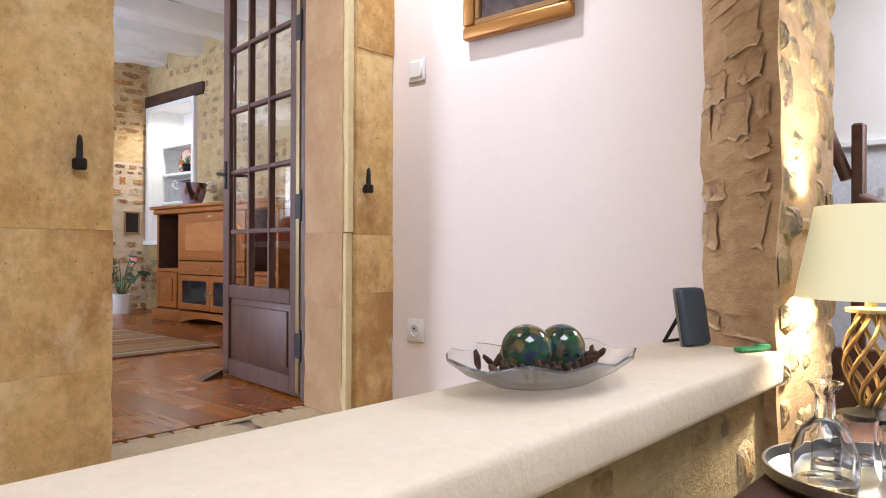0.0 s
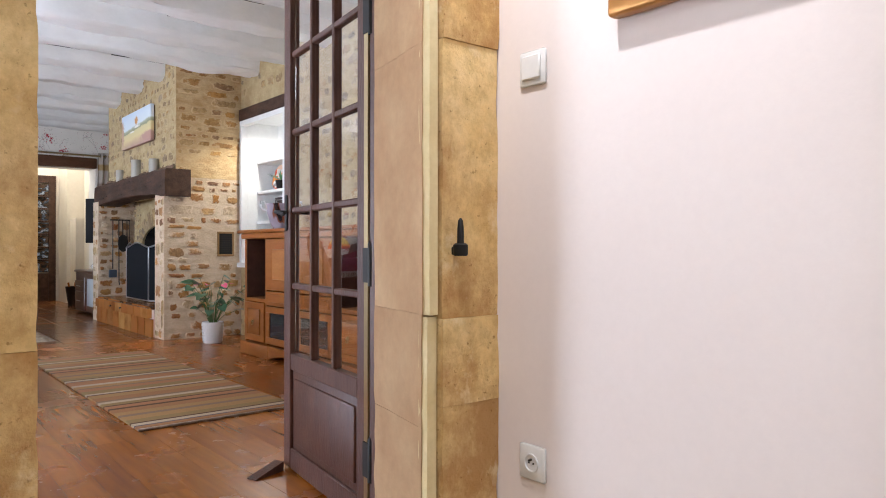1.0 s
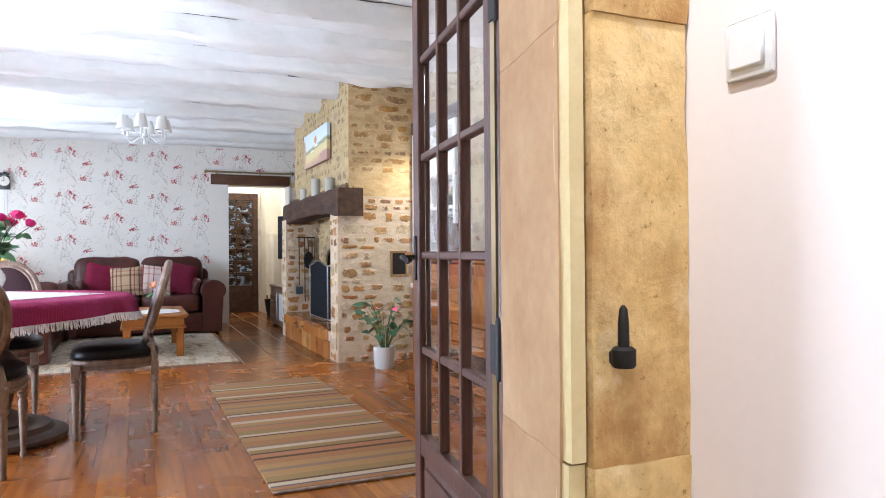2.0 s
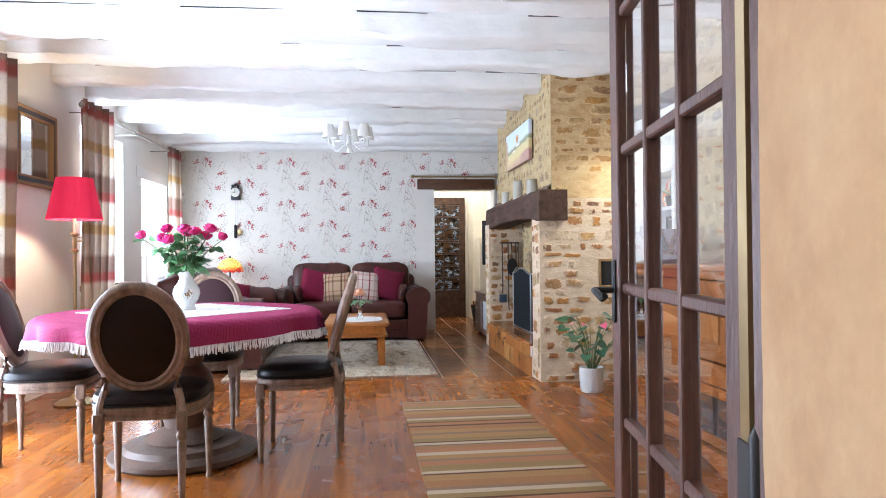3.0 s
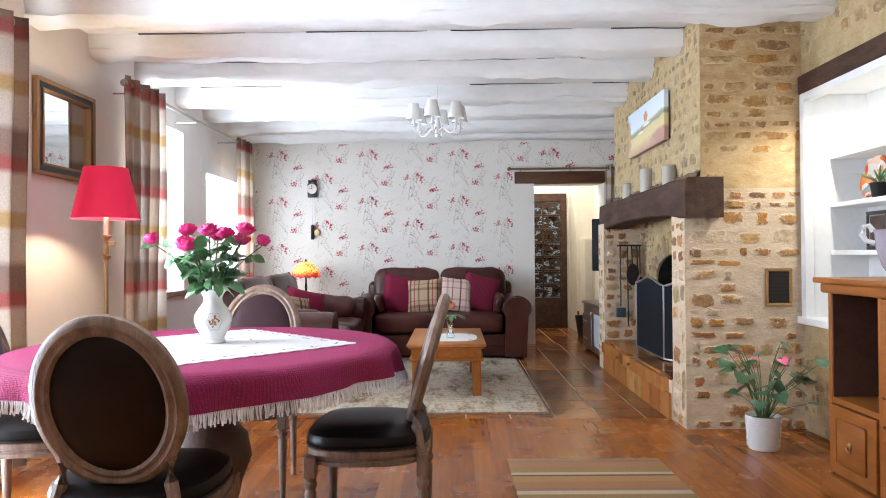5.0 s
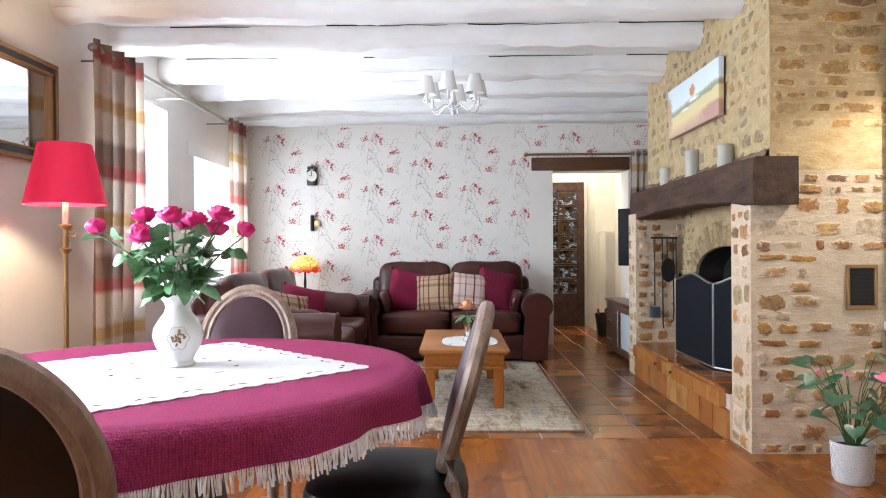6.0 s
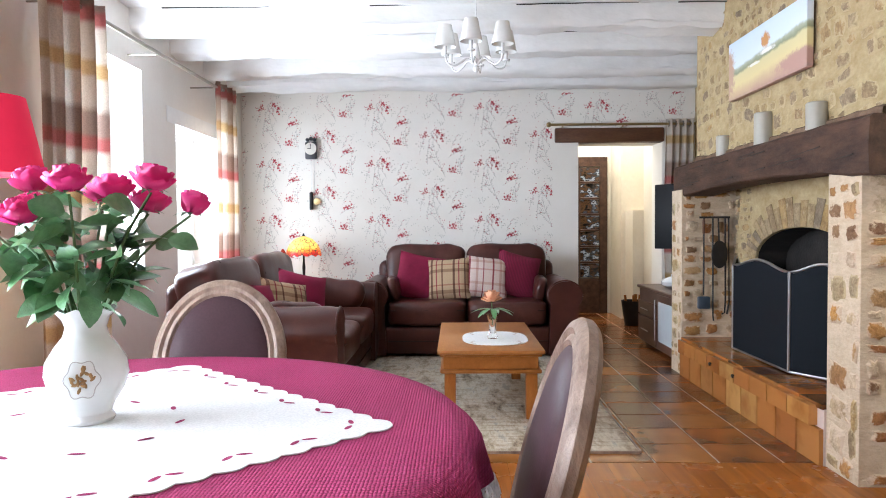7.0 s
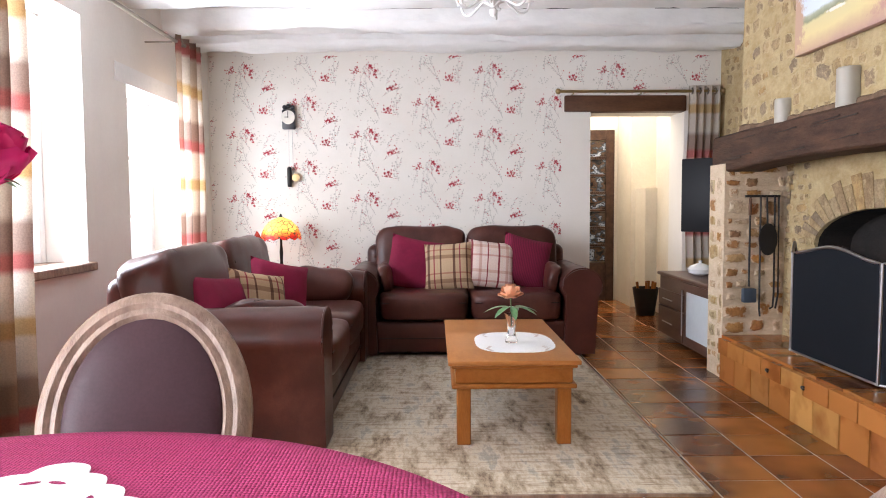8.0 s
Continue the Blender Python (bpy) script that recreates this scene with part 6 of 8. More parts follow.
cushion("deep magenta cushion leaning on the leather sofa", (0.93, 10.55, 0.665), -14, 12, 5, "magenta_fabric", 0.42)
cushion("tan plaid wool cushion on the leather sofa", (1.20, 10.44, 0.655), -20, -4, -8, "tan_plaid", 0.38)
cushion("pale pink plaid cushion on the leather sofa", (1.53, 10.46, 0.665), -18, 6, 6, "pale_plaid", 0.38)
cushion("ribbed magenta cushion on the leather sofa", (1.81, 10.54, 0.675), -14, 14, 12, "ribbed_magenta", 0.41)
cushion("deep magenta cushion on the window sofa", (0.02, 8.50, 0.60), -30, 8, 58, "magenta_fabric", 0.40)
cushion("tan plaid wool cushion on the window sofa", (0.11, 8.93, 0.585), -24, 12, 46, "tan_plaid", 0.37)
cushion("deep magenta cushion on the window sofa", (0.15, 9.26, 0.60), -20, 14, 40, "magenta_fabric", 0.40)

# ---- coffee table ----
ct = thing("coffee_table", "honey pine coffee table with moulded apron", "table", (1.455, 8.17, 0.014))
part("tabletop", boxes((-0.305, 0.305, 0.0, 1.19, 0.378, 0.400), bevel=0.005, seg=2), "pine_light", ct)
part("moulding", boxes((-0.29, 0.29, 0.012, 1.178, 0.362, 0.378), bevel=0.006, seg=2), "pine", ct)
part("apron", boxes((-0.27, 0.27, 0.03, 1.16, 0.29, 0.362), bevel=0.003), "pine", ct)
part("bead", boxes((-0.288, 0.288, 0.014, 1.176, 0.266, 0.289), bevel=0.009, seg=3), "pine", ct)
for x in (-0.265, 0.20):
    for y in (0.035, 1.09):
        part("leg", boxes((x, x + 0.065, y, y + 0.065, 0.0, 0.266), bevel=0.004), "pine_upright", ct)
dl = thing("lace_mat", "white oval cutwork mat on the coffee table", "mat", (1.50, 8.62, 0.4145))
bm = bmesh.new()
n = 96
lo, hi, inn = [], [], []
for k in range(n):
    a = 2 * math.pi * k / n
    cx, cy = math.cos(a), math.sin(a)
    r = 1 + 0.02 * abs(math.sin(24 * a))
    x, y = math.copysign(abs(cx) ** 0.7, cx) * 0.20 * r, math.copysign(abs(cy) ** 0.7, cy) * 0.27 * r
    lo.append(bm.verts.new((x, y, 0)))
    hi.append(bm.verts.new((x, y, 0.002)))
    inn.append(bm.verts.new((x * 0.85, y * 0.85, 0.0024)))
for k in range(n):
    j = (k + 1) % n
    bm.faces.new((lo[k], lo[j], hi[j], hi[k]))
    bm.faces.new((hi[k], hi[j], inn[j], inn[k]))
bm.faces.new(inn)
part("linen", bm, "white_linen", dl)
for s in range(4):
    for k in range(-2, 3):
        sx, sy = (-1, 1, 1, -1)[s], (-1, -1, 1, 1)[s]
        m = Matrix.Translation((sx * (0.150 - 0.008 * abs(k)), sy * 0.18 + k * 0.024, 0.0026)) @ Matrix.Rotation(0.5 * sx, 4, "Z")
        bm = bmesh.new()
        bm.faces.new([bm.verts.new(m @ Vector((0.012 * math.cos(2 * math.pi * q / 10), 0.005 * math.sin(2 * math.pi * q / 10), 0.0004))) for q in range(10)])
        part("cutwork", bm, "pine", dl, smooth=False)
bv = thing("bud_vase", "small cut glass bud vase on the white mat", "vase", (1.485, 8.60, 0.4175))
bm = bmesh.new()
lathe(bm, [(0.012, 0.0), (0.032, 0.0), (0.034, 0.012), (0.024, 0.03), (0.020, 0.06), (0.024, 0.10), (0.036, 0.15), (0.033, 0.15), (0.020, 0.10), (0.015, 0.06), (0.012, 0.03)], segs=12)
part("body", bm, "glass", bv)
pr = thing("peach_rose", "single peach rose with dark leaves in the bud vase", "flower", (1.485, 8.60, 0.50))
bm = bmesh.new()
tube(bm, [(0.0, 0, 0.0), (0.0, 0.0, 0.08), (-0.005, 0, 0.15)], 0.003, 6)
part("stem", bm, "stem_green", pr)
bm = bmesh.new()
bloom(bm, (-0.005, 0, 0.155), (-0.05, -0.25, 1), 0.068, 5, 1.25)
part("bloom", bm, "peach_petal", pr, "open peach bloom")
for k in range(7):
    b = k * 0.9 + 0.3
    bm = bmesh.new()
    leaf(bm, (0.01 * math.cos(b), 0.01 * math.sin(b), 0.10), (math.cos(b), math.sin(b), 0.1 - 0.12 * (k % 3)), 0.13 - 0.012 * (k % 3), 0.038, 0.35)
    part("leaf", bm, "leaf_green", pr)

# ---- curtains and rods ----
def curtain(place, y0, y1, z0, z1, folds, label, seed, axis="y", deep=0.045, mat="curtain_cloth"):
    th = thing("curtain", label, "curtain", (0, 0, 0), group="plaid curtains")
    th.matrix_basis = pose(*(place, 0, 0) if axis == "y" else (0, place, 0))
    bm = bmesh.new()
    n, k = folds * 14, 16
    rows = []
    for j in range(k + 1):
        z = z0 + (z1 - z0) * j / k
        row = []
        for i in range(n + 1):
            u = i / n
            ph = u * folds * 2 * math.pi
            d = deep * math.sin(ph + 0.4 * math.sin(3 * u + seed)) * (0.85 + 0.25 * math.sin(seed + 2.2 * j / k + 5 * u))
            s = y0 + (y1 - y0) * u + 0.012 * math.sin(2 * ph) + 0.01 * math.sin(seed + j * 0.5)
            row.append(bm.verts.new((d, s, z) if axis == "y" else (s, d, z)))
        rows.append(row)
    for a, b in zip(rows, rows[1:]):
        for i in range(n):
            bm.faces.new((a[i], a[i + 1], b[i + 1], b[i]))
    part("cloth", bm, mat, th)
    for f in range(folds):
        u = (f + 0.5) / folds
        bm = bmesh.new()
        c = y0 + (y1 - y0) * u
        M = Matrix.Translation((0, c, z1 - 0.05) if axis == "y" else (c, 0, z1 - 0.05)) @ Matrix.Rotation(radians(90), 4, "X" if axis == "y" else "Y")
        pts = [M @ Vector((0.026 * math.cos(2 * math.pi * q / 16), 0.026 * math.sin(2 * math.pi * q / 16), 0)) for q in range(17)]
        tube(bm, pts, 0.006, 6, cap=False)
        part("eyelet", bm, "nickel", th, "metal eyelet")
    return th


def rod(a, b, label, metal="nickel"):
    th = thing("curtain_rod", label, "curtain rod", (0, 0, 0), group="curtain rods")
    bm = bmesh.new()
    tube(bm, [a, b], 0.0125, 12)
    part("bar", bm, metal, th)
    d = (Vector(b) - Vector(a)).normalized()
    for e, s in ((a, -1), (b, 1)):
        bm = bmesh.new()
        bmesh.ops.create_uvsphere(bm, u_segments=16, v_segments=10, radius=0.026, matrix=Matrix.Translation(Vector(e) + d * s * 0.02))
        part("finial", bm, metal, th)
    for u in (0.08, 0.5, 0.92):
        q = Vector(a).lerp(Vector(b), u)
        out = Vector((-0.19, 0, 0)) if abs(d.y) > 0.5 else Vector((0, 0.09, 0))
        bm = bmesh.new()
        tube(bm, [q, q + Vector((0, 0, -0.02)), q + out + Vector((0, 0, -0.02))], 0.006, 6)
        part("bracket", bm, metal, th)
    return th


CX = -0.735
rod((CX, 7.60, 2.295), (CX, 10.24, 2.295), "slim nickel curtain rod over the windows")
rod((CX, 4.0, 2.295), (CX, 6.06, 2.295), "slim nickel curtain rod over the French window")
rod((2.22, FY - 0.09, 2.135), (3.66, FY - 0.09, 2.135), "brass curtain rod over the doorway", "brass")
curtain(CX, 5.93, 6.50, 0.02, 2.345, 5, "plaid linen curtain in beige, gold and red by the French window", 1.0)
curtain(CX, 7.57, 8.22, 0.02, 2.345, 5, "plaid linen curtain in beige, gold and red by the window", 2.2, deep=0.065)
curtain(CX, 10.10, 10.62, 0.02, 2.345, 4, "plaid linen curtain in beige, gold and red in the corner", 3.1)
curtain(FY - 0.09, 3.36, 3.64, 0.02, 2.185, 4, "plaid linen curtain drawn beside the doorway", 0.4, "x", 0.035)

# ---- mirror, floor lamp, clock ----
mir = thing("wall_mirror", "wall mirror in a black and gilt frame", "mirror", (LX + 0.002, 7.17, 1.59), rz=90)
W, H = 0.66, 0.57
for a in ((-W / 2, W / 2, 0, 0.06), (-W / 2, W / 2, H - 0.06, H), (-W / 2, -W / 2 + 0.06, 0.06, H - 0.06), (W / 2 - 0.06, W / 2, 0.06, H - 0.06)):
    part("frame_bar", boxes((a[0], a[1], -0.03, 0, a[2], a[3]), bevel=0.01, seg=2), "dark_frame", mir)
for b0, b1 in ((-0.002, 0.022), (0.055, 0.07)):
    for a in ((-W / 2 + b0, W / 2 - b0, b0, b1), (-W / 2 + b0, W / 2 - b0, H - b1, H - b0), (-W / 2 + b0, -W / 2 + b1, b1, H - b1), (W / 2 - b1, W / 2 - b0, b1, H - b1)):
        part("gilt_edge", boxes((a[0], a[1], -0.036, -0.002, a[2], a[3]), bevel=0.003), "old_gilt", mir, "gilt edge")
part("mirror_glass", boxes((-W / 2 + 0.06, W / 2 - 0.06, -0.012, -0.006, 0.06, H - 0.06)), "mirror_glass", mir, smooth=False)

fl = thing("floor_lamp", "tall brass floor lamp with a red fabric shade, lit", "lamp", (-0.54, 6.93, 0))
bm = bmesh.new()
lathe(bm, [(0.02, 0.0), (0.14, 0.0), (0.145, 0.012), (0.11, 0.03), (0.04, 0.045), (0.02, 0.07)], segs=28)
part("base", bm, "brass", fl)
bm = bmesh.new()
lathe(bm, [(0.013, 0.05), (0.012, 0.6), (0.011, 1.08), (0.026, 1.095), (0.028, 1.105), (0.012, 1.115), (0.016, 1.15), (0.013, 1.20), (0.030, 1.215), (0.031, 1.225), (0.014, 1.23)], segs=16)
part("pole", bm, "brass", fl)
bm = bmesh.new()
lathe(bm, [(0.014, 1.23), (0.014, 1.39), (0.009, 1.41)], segs=14)
part("candle_tube", bm, "cream_paint", fl)
bm = bmesh.new()
tube(bm, [(0.012, 0, 1.17), (0.05, 0, 1.17), (0.055, 0, 1.185)], 0.005, 8)
tube(bm, [(0.012, 0, 1.195), (0.045, 0, 1.195)], 0.004, 8)
part("switch_arm", bm, "brass", fl)
bm = bmesh.new()
bmesh.ops.create_uvsphere(bm, u_segments=14, v_segments=10, radius=0.026, matrix=Matrix.Translation((0, 0, 1.43)))
part("bulb", bm, "lit_bulb", fl).visible_shadow = False
bm = bmesh.new()
lathe(bm, [(0.188, 1.325), (0.122, 1.625), (0.120, 1.625), (0.186, 1.325)], segs=48, cap=False)
part("shade", bm, "red_shade", fl, "crimson fabric drum shade")

ck = thing("wall_clock", "small black wall clock with pendulum and weight", "clock", (-0.21, FY - 0.003, 1.92))
bm = bmesh.new()
box(bm, -0.058, 0.058, -0.05, 0, -0.105, 0.07, bevel=0.012, seg=2)
for x in (-0.036, 0.0, 0.036):
    bmesh.ops.create_uvsphere(bm, u_segments=10, v_segments=8, radius=0.02, matrix=Matrix.Translation((x, -0.025, 0.092 + 0.012 * (x == 0))))
part("case", bm, "dark_frame", ck)
face = Matrix.Rotation(radians(90), 3, "X")
bm = bmesh.new()
lathe(bm, [(0.036, 0.052), (0.060, 0.052), (0.062, 0.056), (0.060, 0.06), (0.037, 0.058)], segs=28, turn=face)
part("dial", bm, "cream_paint", ck, "cream chapter ring")
bm = bmesh.new()
lathe(bm, [(0.002, 0.053), (0.035, 0.055)], segs=24, turn=face)
part("centre", bm, "print_grey", ck)
part("clock_hand", boxes((-0.003, 0.003, -0.064, -0.061, -0.005, 0.05), (-0.03, 0.004, -0.064, -0.061, -0.003, 0.003)), "dark_iron", ck)
bm = bmesh.new()
tube(bm, [(0.03, -0.03, -0.09), (0.035, -0.03, -0.52)], 0.0016, 5)
tube(bm, [(0.0, -0.035, -0.09), (0.0, -0.035, -0.45)], 0.0014, 5)
part("chain", bm, "steel", ck)
bm = bmesh.new()
lathe(bm, [(0.018, -0.62), (0.02, -0.60), (0.02, -0.45), (0.01, -0.44)], at=(0.0, -0.035, 0), segs=14)
part("weight", bm, "dark_iron", ck)
bm = bmesh.new()
lathe(bm, [(0.002, 0.02), (0.036, 0.024), (0.036, 0.03), (0.002, 0.034)], at=(0.055, 0, -0.535), segs=20, turn=face)
part("pendulum", bm, "brass", ck)

# ---- corner table lamp and red ornament ----
et = thing("end_table", "dark wooden end table in the sofa corner", "table", (-0.23, 11.06, 0))
part("tabletop", boxes((-0.25, 0.25, -0.25, 0.25, 0.54, 0.57), bevel=0.006), "walnut", et)
for x in (-0.22, 0.18):
    for y in (-0.22, 0.18):
        part("leg", boxes((x, x + 0.04, y, y + 0.04, 0, 0.54), bevel=0.004), "walnut", et)
tl = thing("leaded_lamp", "small lamp with a yellow and red leaded glass shade, lit", "lamp", (-0.23, 11.08, 0.572))
bm = bmesh.new()
lathe(bm, [(0.06, 0), (0.065, 0.01), (0.02, 0.03), (0.012, 0.08), (0.016, 0.16), (0.010, 0.22), (0.010, 0.30)], segs=18)
part("stem", bm, "dark_iron", tl)
bm = bmesh.new()
lathe(bm, [(0.172, 0.275), (0.165, 0.32), (0.135, 0.385), (0.085, 0.435), (0.022, 0.46), (0.020, 0.458), (0.084, 0.431), (0.132, 0.382), (0.162, 0.318), (0.169, 0.275)], segs=40, cap=False)
for v in bm.verts:
    if v.co.z < 0.28:
        v.co.z += 0.010 * math.sin(12 * math.atan2(v.co.y, v.co.x))
part("shade", bm, "leaded_glass", tl, "yellow and red leaded glass shade")
bm = bmesh.new()
lathe(bm, [(0.02, 0.458), (0.012, 0.47), (0.006, 0.49)], segs=12)
part("finial", bm, "dark_iron", tl)
og = thing("glass_ornament", "red and black blown glass bird ornament", "ornament", (-0.40, 10.94, 0.572))
bm = bmesh.new()
lathe(bm, [(0.01, 0), (0.06, 0.012), (0.08, 0.10), (0.074, 0.19), (0.040, 0.28), (0.016, 0.33), (0.004, 0.345)], segs=20, squash=0.6)
part("body", bm, "red_glass", og)

# ---- chandelier ----
ch = thing("chandelier", "white metal chandelier with white fabric shades", "chandelier", (1.39, 8.56, 0))
bm = bmesh.new()
lathe(bm, [(0.004, 2.055), (0.016, 2.065), (0.02, 2.085), (0.008, 2.10), (0.03, 2.13), (0.022, 2.18), (0.010, 2.24), (0.013, 2.27), (0.004, 2.30)], segs=18)
part("column", bm, "white_paint", ch)
bm = bmesh.new()
tube(bm, [(0, 0, 2.29), (0, 0, CZ - 0.03)], 0.003, 6)
part("chain", bm, "white_paint", ch)
bm = bmesh.new()
lathe(bm, [(0.05, CZ - 0.004), (0.045, CZ - 0.03), (0.01, CZ - 0.045)], segs=18)
part("ceiling_rose", bm, "white_paint", ch)
for k in range(6):
    a = k * math.pi / 3 + 0.35
    ca, sa = math.cos(a), math.sin(a)
    bm = bmesh.new()
    tube(bm, eased([(0.012 * ca, 0.012 * sa, 2.11), (0.06 * ca, 0.06 * sa, 2.135), (0.10 * ca, 0.10 * sa, 2.11), (0.145 * ca, 0.145 * sa, 2.085), (0.185 * ca, 0.185 * sa, 2.10), (0.20 * ca, 0.20 * sa, 2.14)]), 0.006, 8)
    lathe(bm, [(0.022, 2.14), (0.024, 2.148), (0.010, 2.152), (0.010, 2.20)], at=(0.20 * ca, 0.20 * sa, 0), segs=12)
    arm = part("arm", bm, "white_paint", ch)
    bm = bmesh.new()
    lathe(bm, [(0.066, 2.195), (0.040, 2.325), (0.038, 2.325), (0.064, 2.195)], at=(0.20 * ca, 0.20 * sa, 0), segs=24, cap=False)
    part("shade", bm, "white_shade", arm, "white fabric candle shade")

# ---- hearth things ----
for x, y, h, r in ((3.045, 8.95, 0.135, 0.05), (3.035, 8.32, 0.185, 0.055), (3.02, 7.70, 0.135, 0.05)):
    cd = thing("candle", "grey pillar candle standing on the mantel beam", "candle", (x, y, 1.572), group="mantel candles")
    bm = bmesh.new()
    lathe(bm, [(r - 0.004, 0), (r, 0.004), (r, h - 0.006), (r - 0.006, h), (r * 0.5, h - 0.008), (0.006, h - 0.010)], segs=26)
    part("wax", bm, "candle_wax", cd)
    bm = bmesh.new()
    tube(bm, [(0, 0, h - 0.01), (0.002, 0, h + 0.006)], 0.0015, 5)
    part("wick", bm, "dark_iron", cd)
cv = thing("canvas_painting", "pale landscape canvas of a village hung on stone", "painting", (3.045, 8.285, 1.90))
cv.matrix_basis = pose(3.045, 8.285, 1.90, 0, 0, -90)
part("canvas", boxes((-0.50, 0.50, -0.035, 0.0, 0, 0.36), bevel=0.003), "landscape_paint", cv)
part("stretcher", boxes((-0.49, 0.49, 0.0005, 0.008, 0.01, 0.35)), "walnut", cv)

sc = thing("fire_screen", "black mesh folding fire screen with polished steel edges", "fire screen", (3.10, 8.14, 0.286))
for (x0, y0), (x1, y1), hs in (((0, 0), (0.0, 0.78), (0.60, 0.62)), ((0, -0.004), (0.20, -0.34), (0.60, 0.55)), ((0.0, 0.784), (0.13, 1.0), (0.60, 0.55))):
    a, b = Vector((x0, y0, 0)), Vector((x1, y1, 0))
    bm = bmesh.new()
    n = 16
    lowv, topv = [], []
    tops = []
    for k in range(n + 1):
        u = k / n
        q = a.lerp(b, u)
        h = hs[0] - 0.035 + 0.05 * math.sin(math.pi * u) ** 2
        lowv.append((bm.verts.new(q + Vector((-0.002, 0, 0.012))), bm.verts.new(q + Vector((0.002, 0, 0.012)))))
        topv.append((bm.verts.new(q + Vector((-0.002, 0, h))), bm.verts.new(q + Vector((0.002, 0, h)))))
        tops.append(q + Vector((0, 0, h)))
    for k in range(n):
        bm.faces.new((lowv[k][0], lowv[k + 1][0], topv[k + 1][0], topv[k][0]))
        bm.faces.new((lowv[k][1], topv[k][1], topv[k + 1][1], lowv[k + 1][1]))
    panel = part("mesh_panel", bm, "screen_mesh", sc)
    bm = bmesh.new()
    tube(bm, [a + Vector((0, 0, 0.012))] + tops + [b + Vector((0, 0, 0.012))], 0.009, 8)
    tube(bm, [a + Vector((0, 0, 0.012)), b + Vector((0, 0, 0.012))], 0.007, 8)
    part("edge_bar", bm, "steel", panel, "polished steel edge bar")

tools = thing("fireside_tools", "black iron fireside tools hanging from a rail", "fire tools", (3.03, 9.478, 0))
part("rail", boxes((0.03, 0.25, -0.035, -0.02, 1.165, 1.18), (0.05, 0.06, -0.02, 0.0, 1.165, 1.18), (0.21, 0.22, -0.02, 0.0, 1.165, 1.18)), "dark_iron", tools)
bm = bmesh.new()
tube(bm, [(0.055, -0.045, 1.17), (0.053, -0.05, 0.60)], 0.006, 8)
brush = part("brush", bm, "dark_iron", tools)
part("bristles", boxes((0.01, 0.095, -0.075, -0.035, 0.50, 0.59), bevel=0.008, seg=2), "slate_blue", brush, "dark blue bristles")
part("grip", boxes((0.045, 0.062, -0.055, -0.038, 1.05, 1.16), bevel=0.005), "lintel_wood", brush, "red-brown wooden grip")
bm = bmesh.new()
tube(bm, [(0.12, -0.045, 1.17), (0.122, -0.05, 0.45), (0.126, -0.055, 0.41)], 0.006, 8)
part("poker", bm, "dark_iron", tools)
bm = bmesh.new()
tube(bm, [(0.16, -0.045, 1.17), (0.165, -0.05, 0.98)], 0.006, 8)
lathe(bm, [(0.002, 0.0), (0.055, 0.006), (0.06, 0.02), (0.055, 0.022), (0.002, 0.01)], at=(0.165, -0.04, 0.90), segs=20, turn=face, squash=1.7)
part("skillet", bm, "dark_iron", tools)
bm = bmesh.new()
tube(bm, [(0.21, -0.045, 1.17), (0.213, -0.05, 0.55), (0.205, -0.055, 0.47), (0.185, -0.055, 0.46)], 0.006, 8)
tube(bm, [(0.235, -0.045, 1.17), (0.24, -0.05, 0.55), (0.222, -0.055, 0.46)], 0.006, 8)
part("tongs", bm, "dark_iron", tools)

grate = thing("fire_grate", "black iron fire grate inside the hearth", "grate", (3.42, 8.45, 0.29))
for k in range(9):
    bm = bmesh.new()
    tube(bm, [(0, -0.24 + 0.06 * k, 0), (0, -0.24 + 0.06 * k, 0.2)], 0.007, 6)
    part("bar", bm, "dark_iron", grate)
part("rail", boxes((-0.008, 0.008, -0.27, 0.27, 0.19, 0.205), (-0.008, 0.008, -0.27, 0.27, 0.04, 0.055)), "dark_iron", grate)

vent = thing("air_vent", "dark metal air grille in a stone surround", "vent", (3.53, 7.197, 0.88))
part("frame", boxes((-0.082, 0.082, -0.014, 0.002, -0.118, -0.098), (-0.082, 0.082, -0.014, 0.002, 0.098, 0.118), (-0.082, -0.064, -0.014, 0.002, -0.098, 0.098), (0.064, 0.082, -0.014, 0.002, -0.098, 0.098), bevel=0.003), "old_gilt", vent, "bronzed metal frame")
part("backing", boxes((-0.064, 0.064, -0.003, 0.001, -0.098, 0.098)), "dark_gap", vent)
for k in range(9):
    z = -0.088 + 0.022 * k
    part("slat", boxes((-0.063, 0.063, -0.009, -0.006, z - 0.003, z + 0.003)), "dark_iron", vent)

# ---- television corner ----
tv = thing("television", "thin black flat television turned on its wall arm", "television", (3.34, 10.28, 0.91))
tv.matrix_basis = pose(3.34, 10.28, 0.91, 0, 0, -43)
part("screen", boxes((-0.40, 0.40, -0.02, 0.02, 0, 0.57), bevel=0.008, seg=2), "black_plastic", tv)
part("wall_arm", boxes((-0.03, 0.03, 0.021, 0.33, 0.25, 0.31), bevel=0.005), "dark_iron", tv)
tu = thing("media_unit", "dark walnut media unit with drawers and a frosted door", "cabinet", (3.0, 9.76, 0))
part("carcass", boxes((0.018, 0.48, 0.0, 1.22, 0.03, 0.53), bevel=0.012, seg=2), "walnut", tu)
part("top", boxes((-0.005, 0.49, -0.01, 1.23, 0.5305, 0.56), bevel=0.012, seg=3), "walnut", tu)
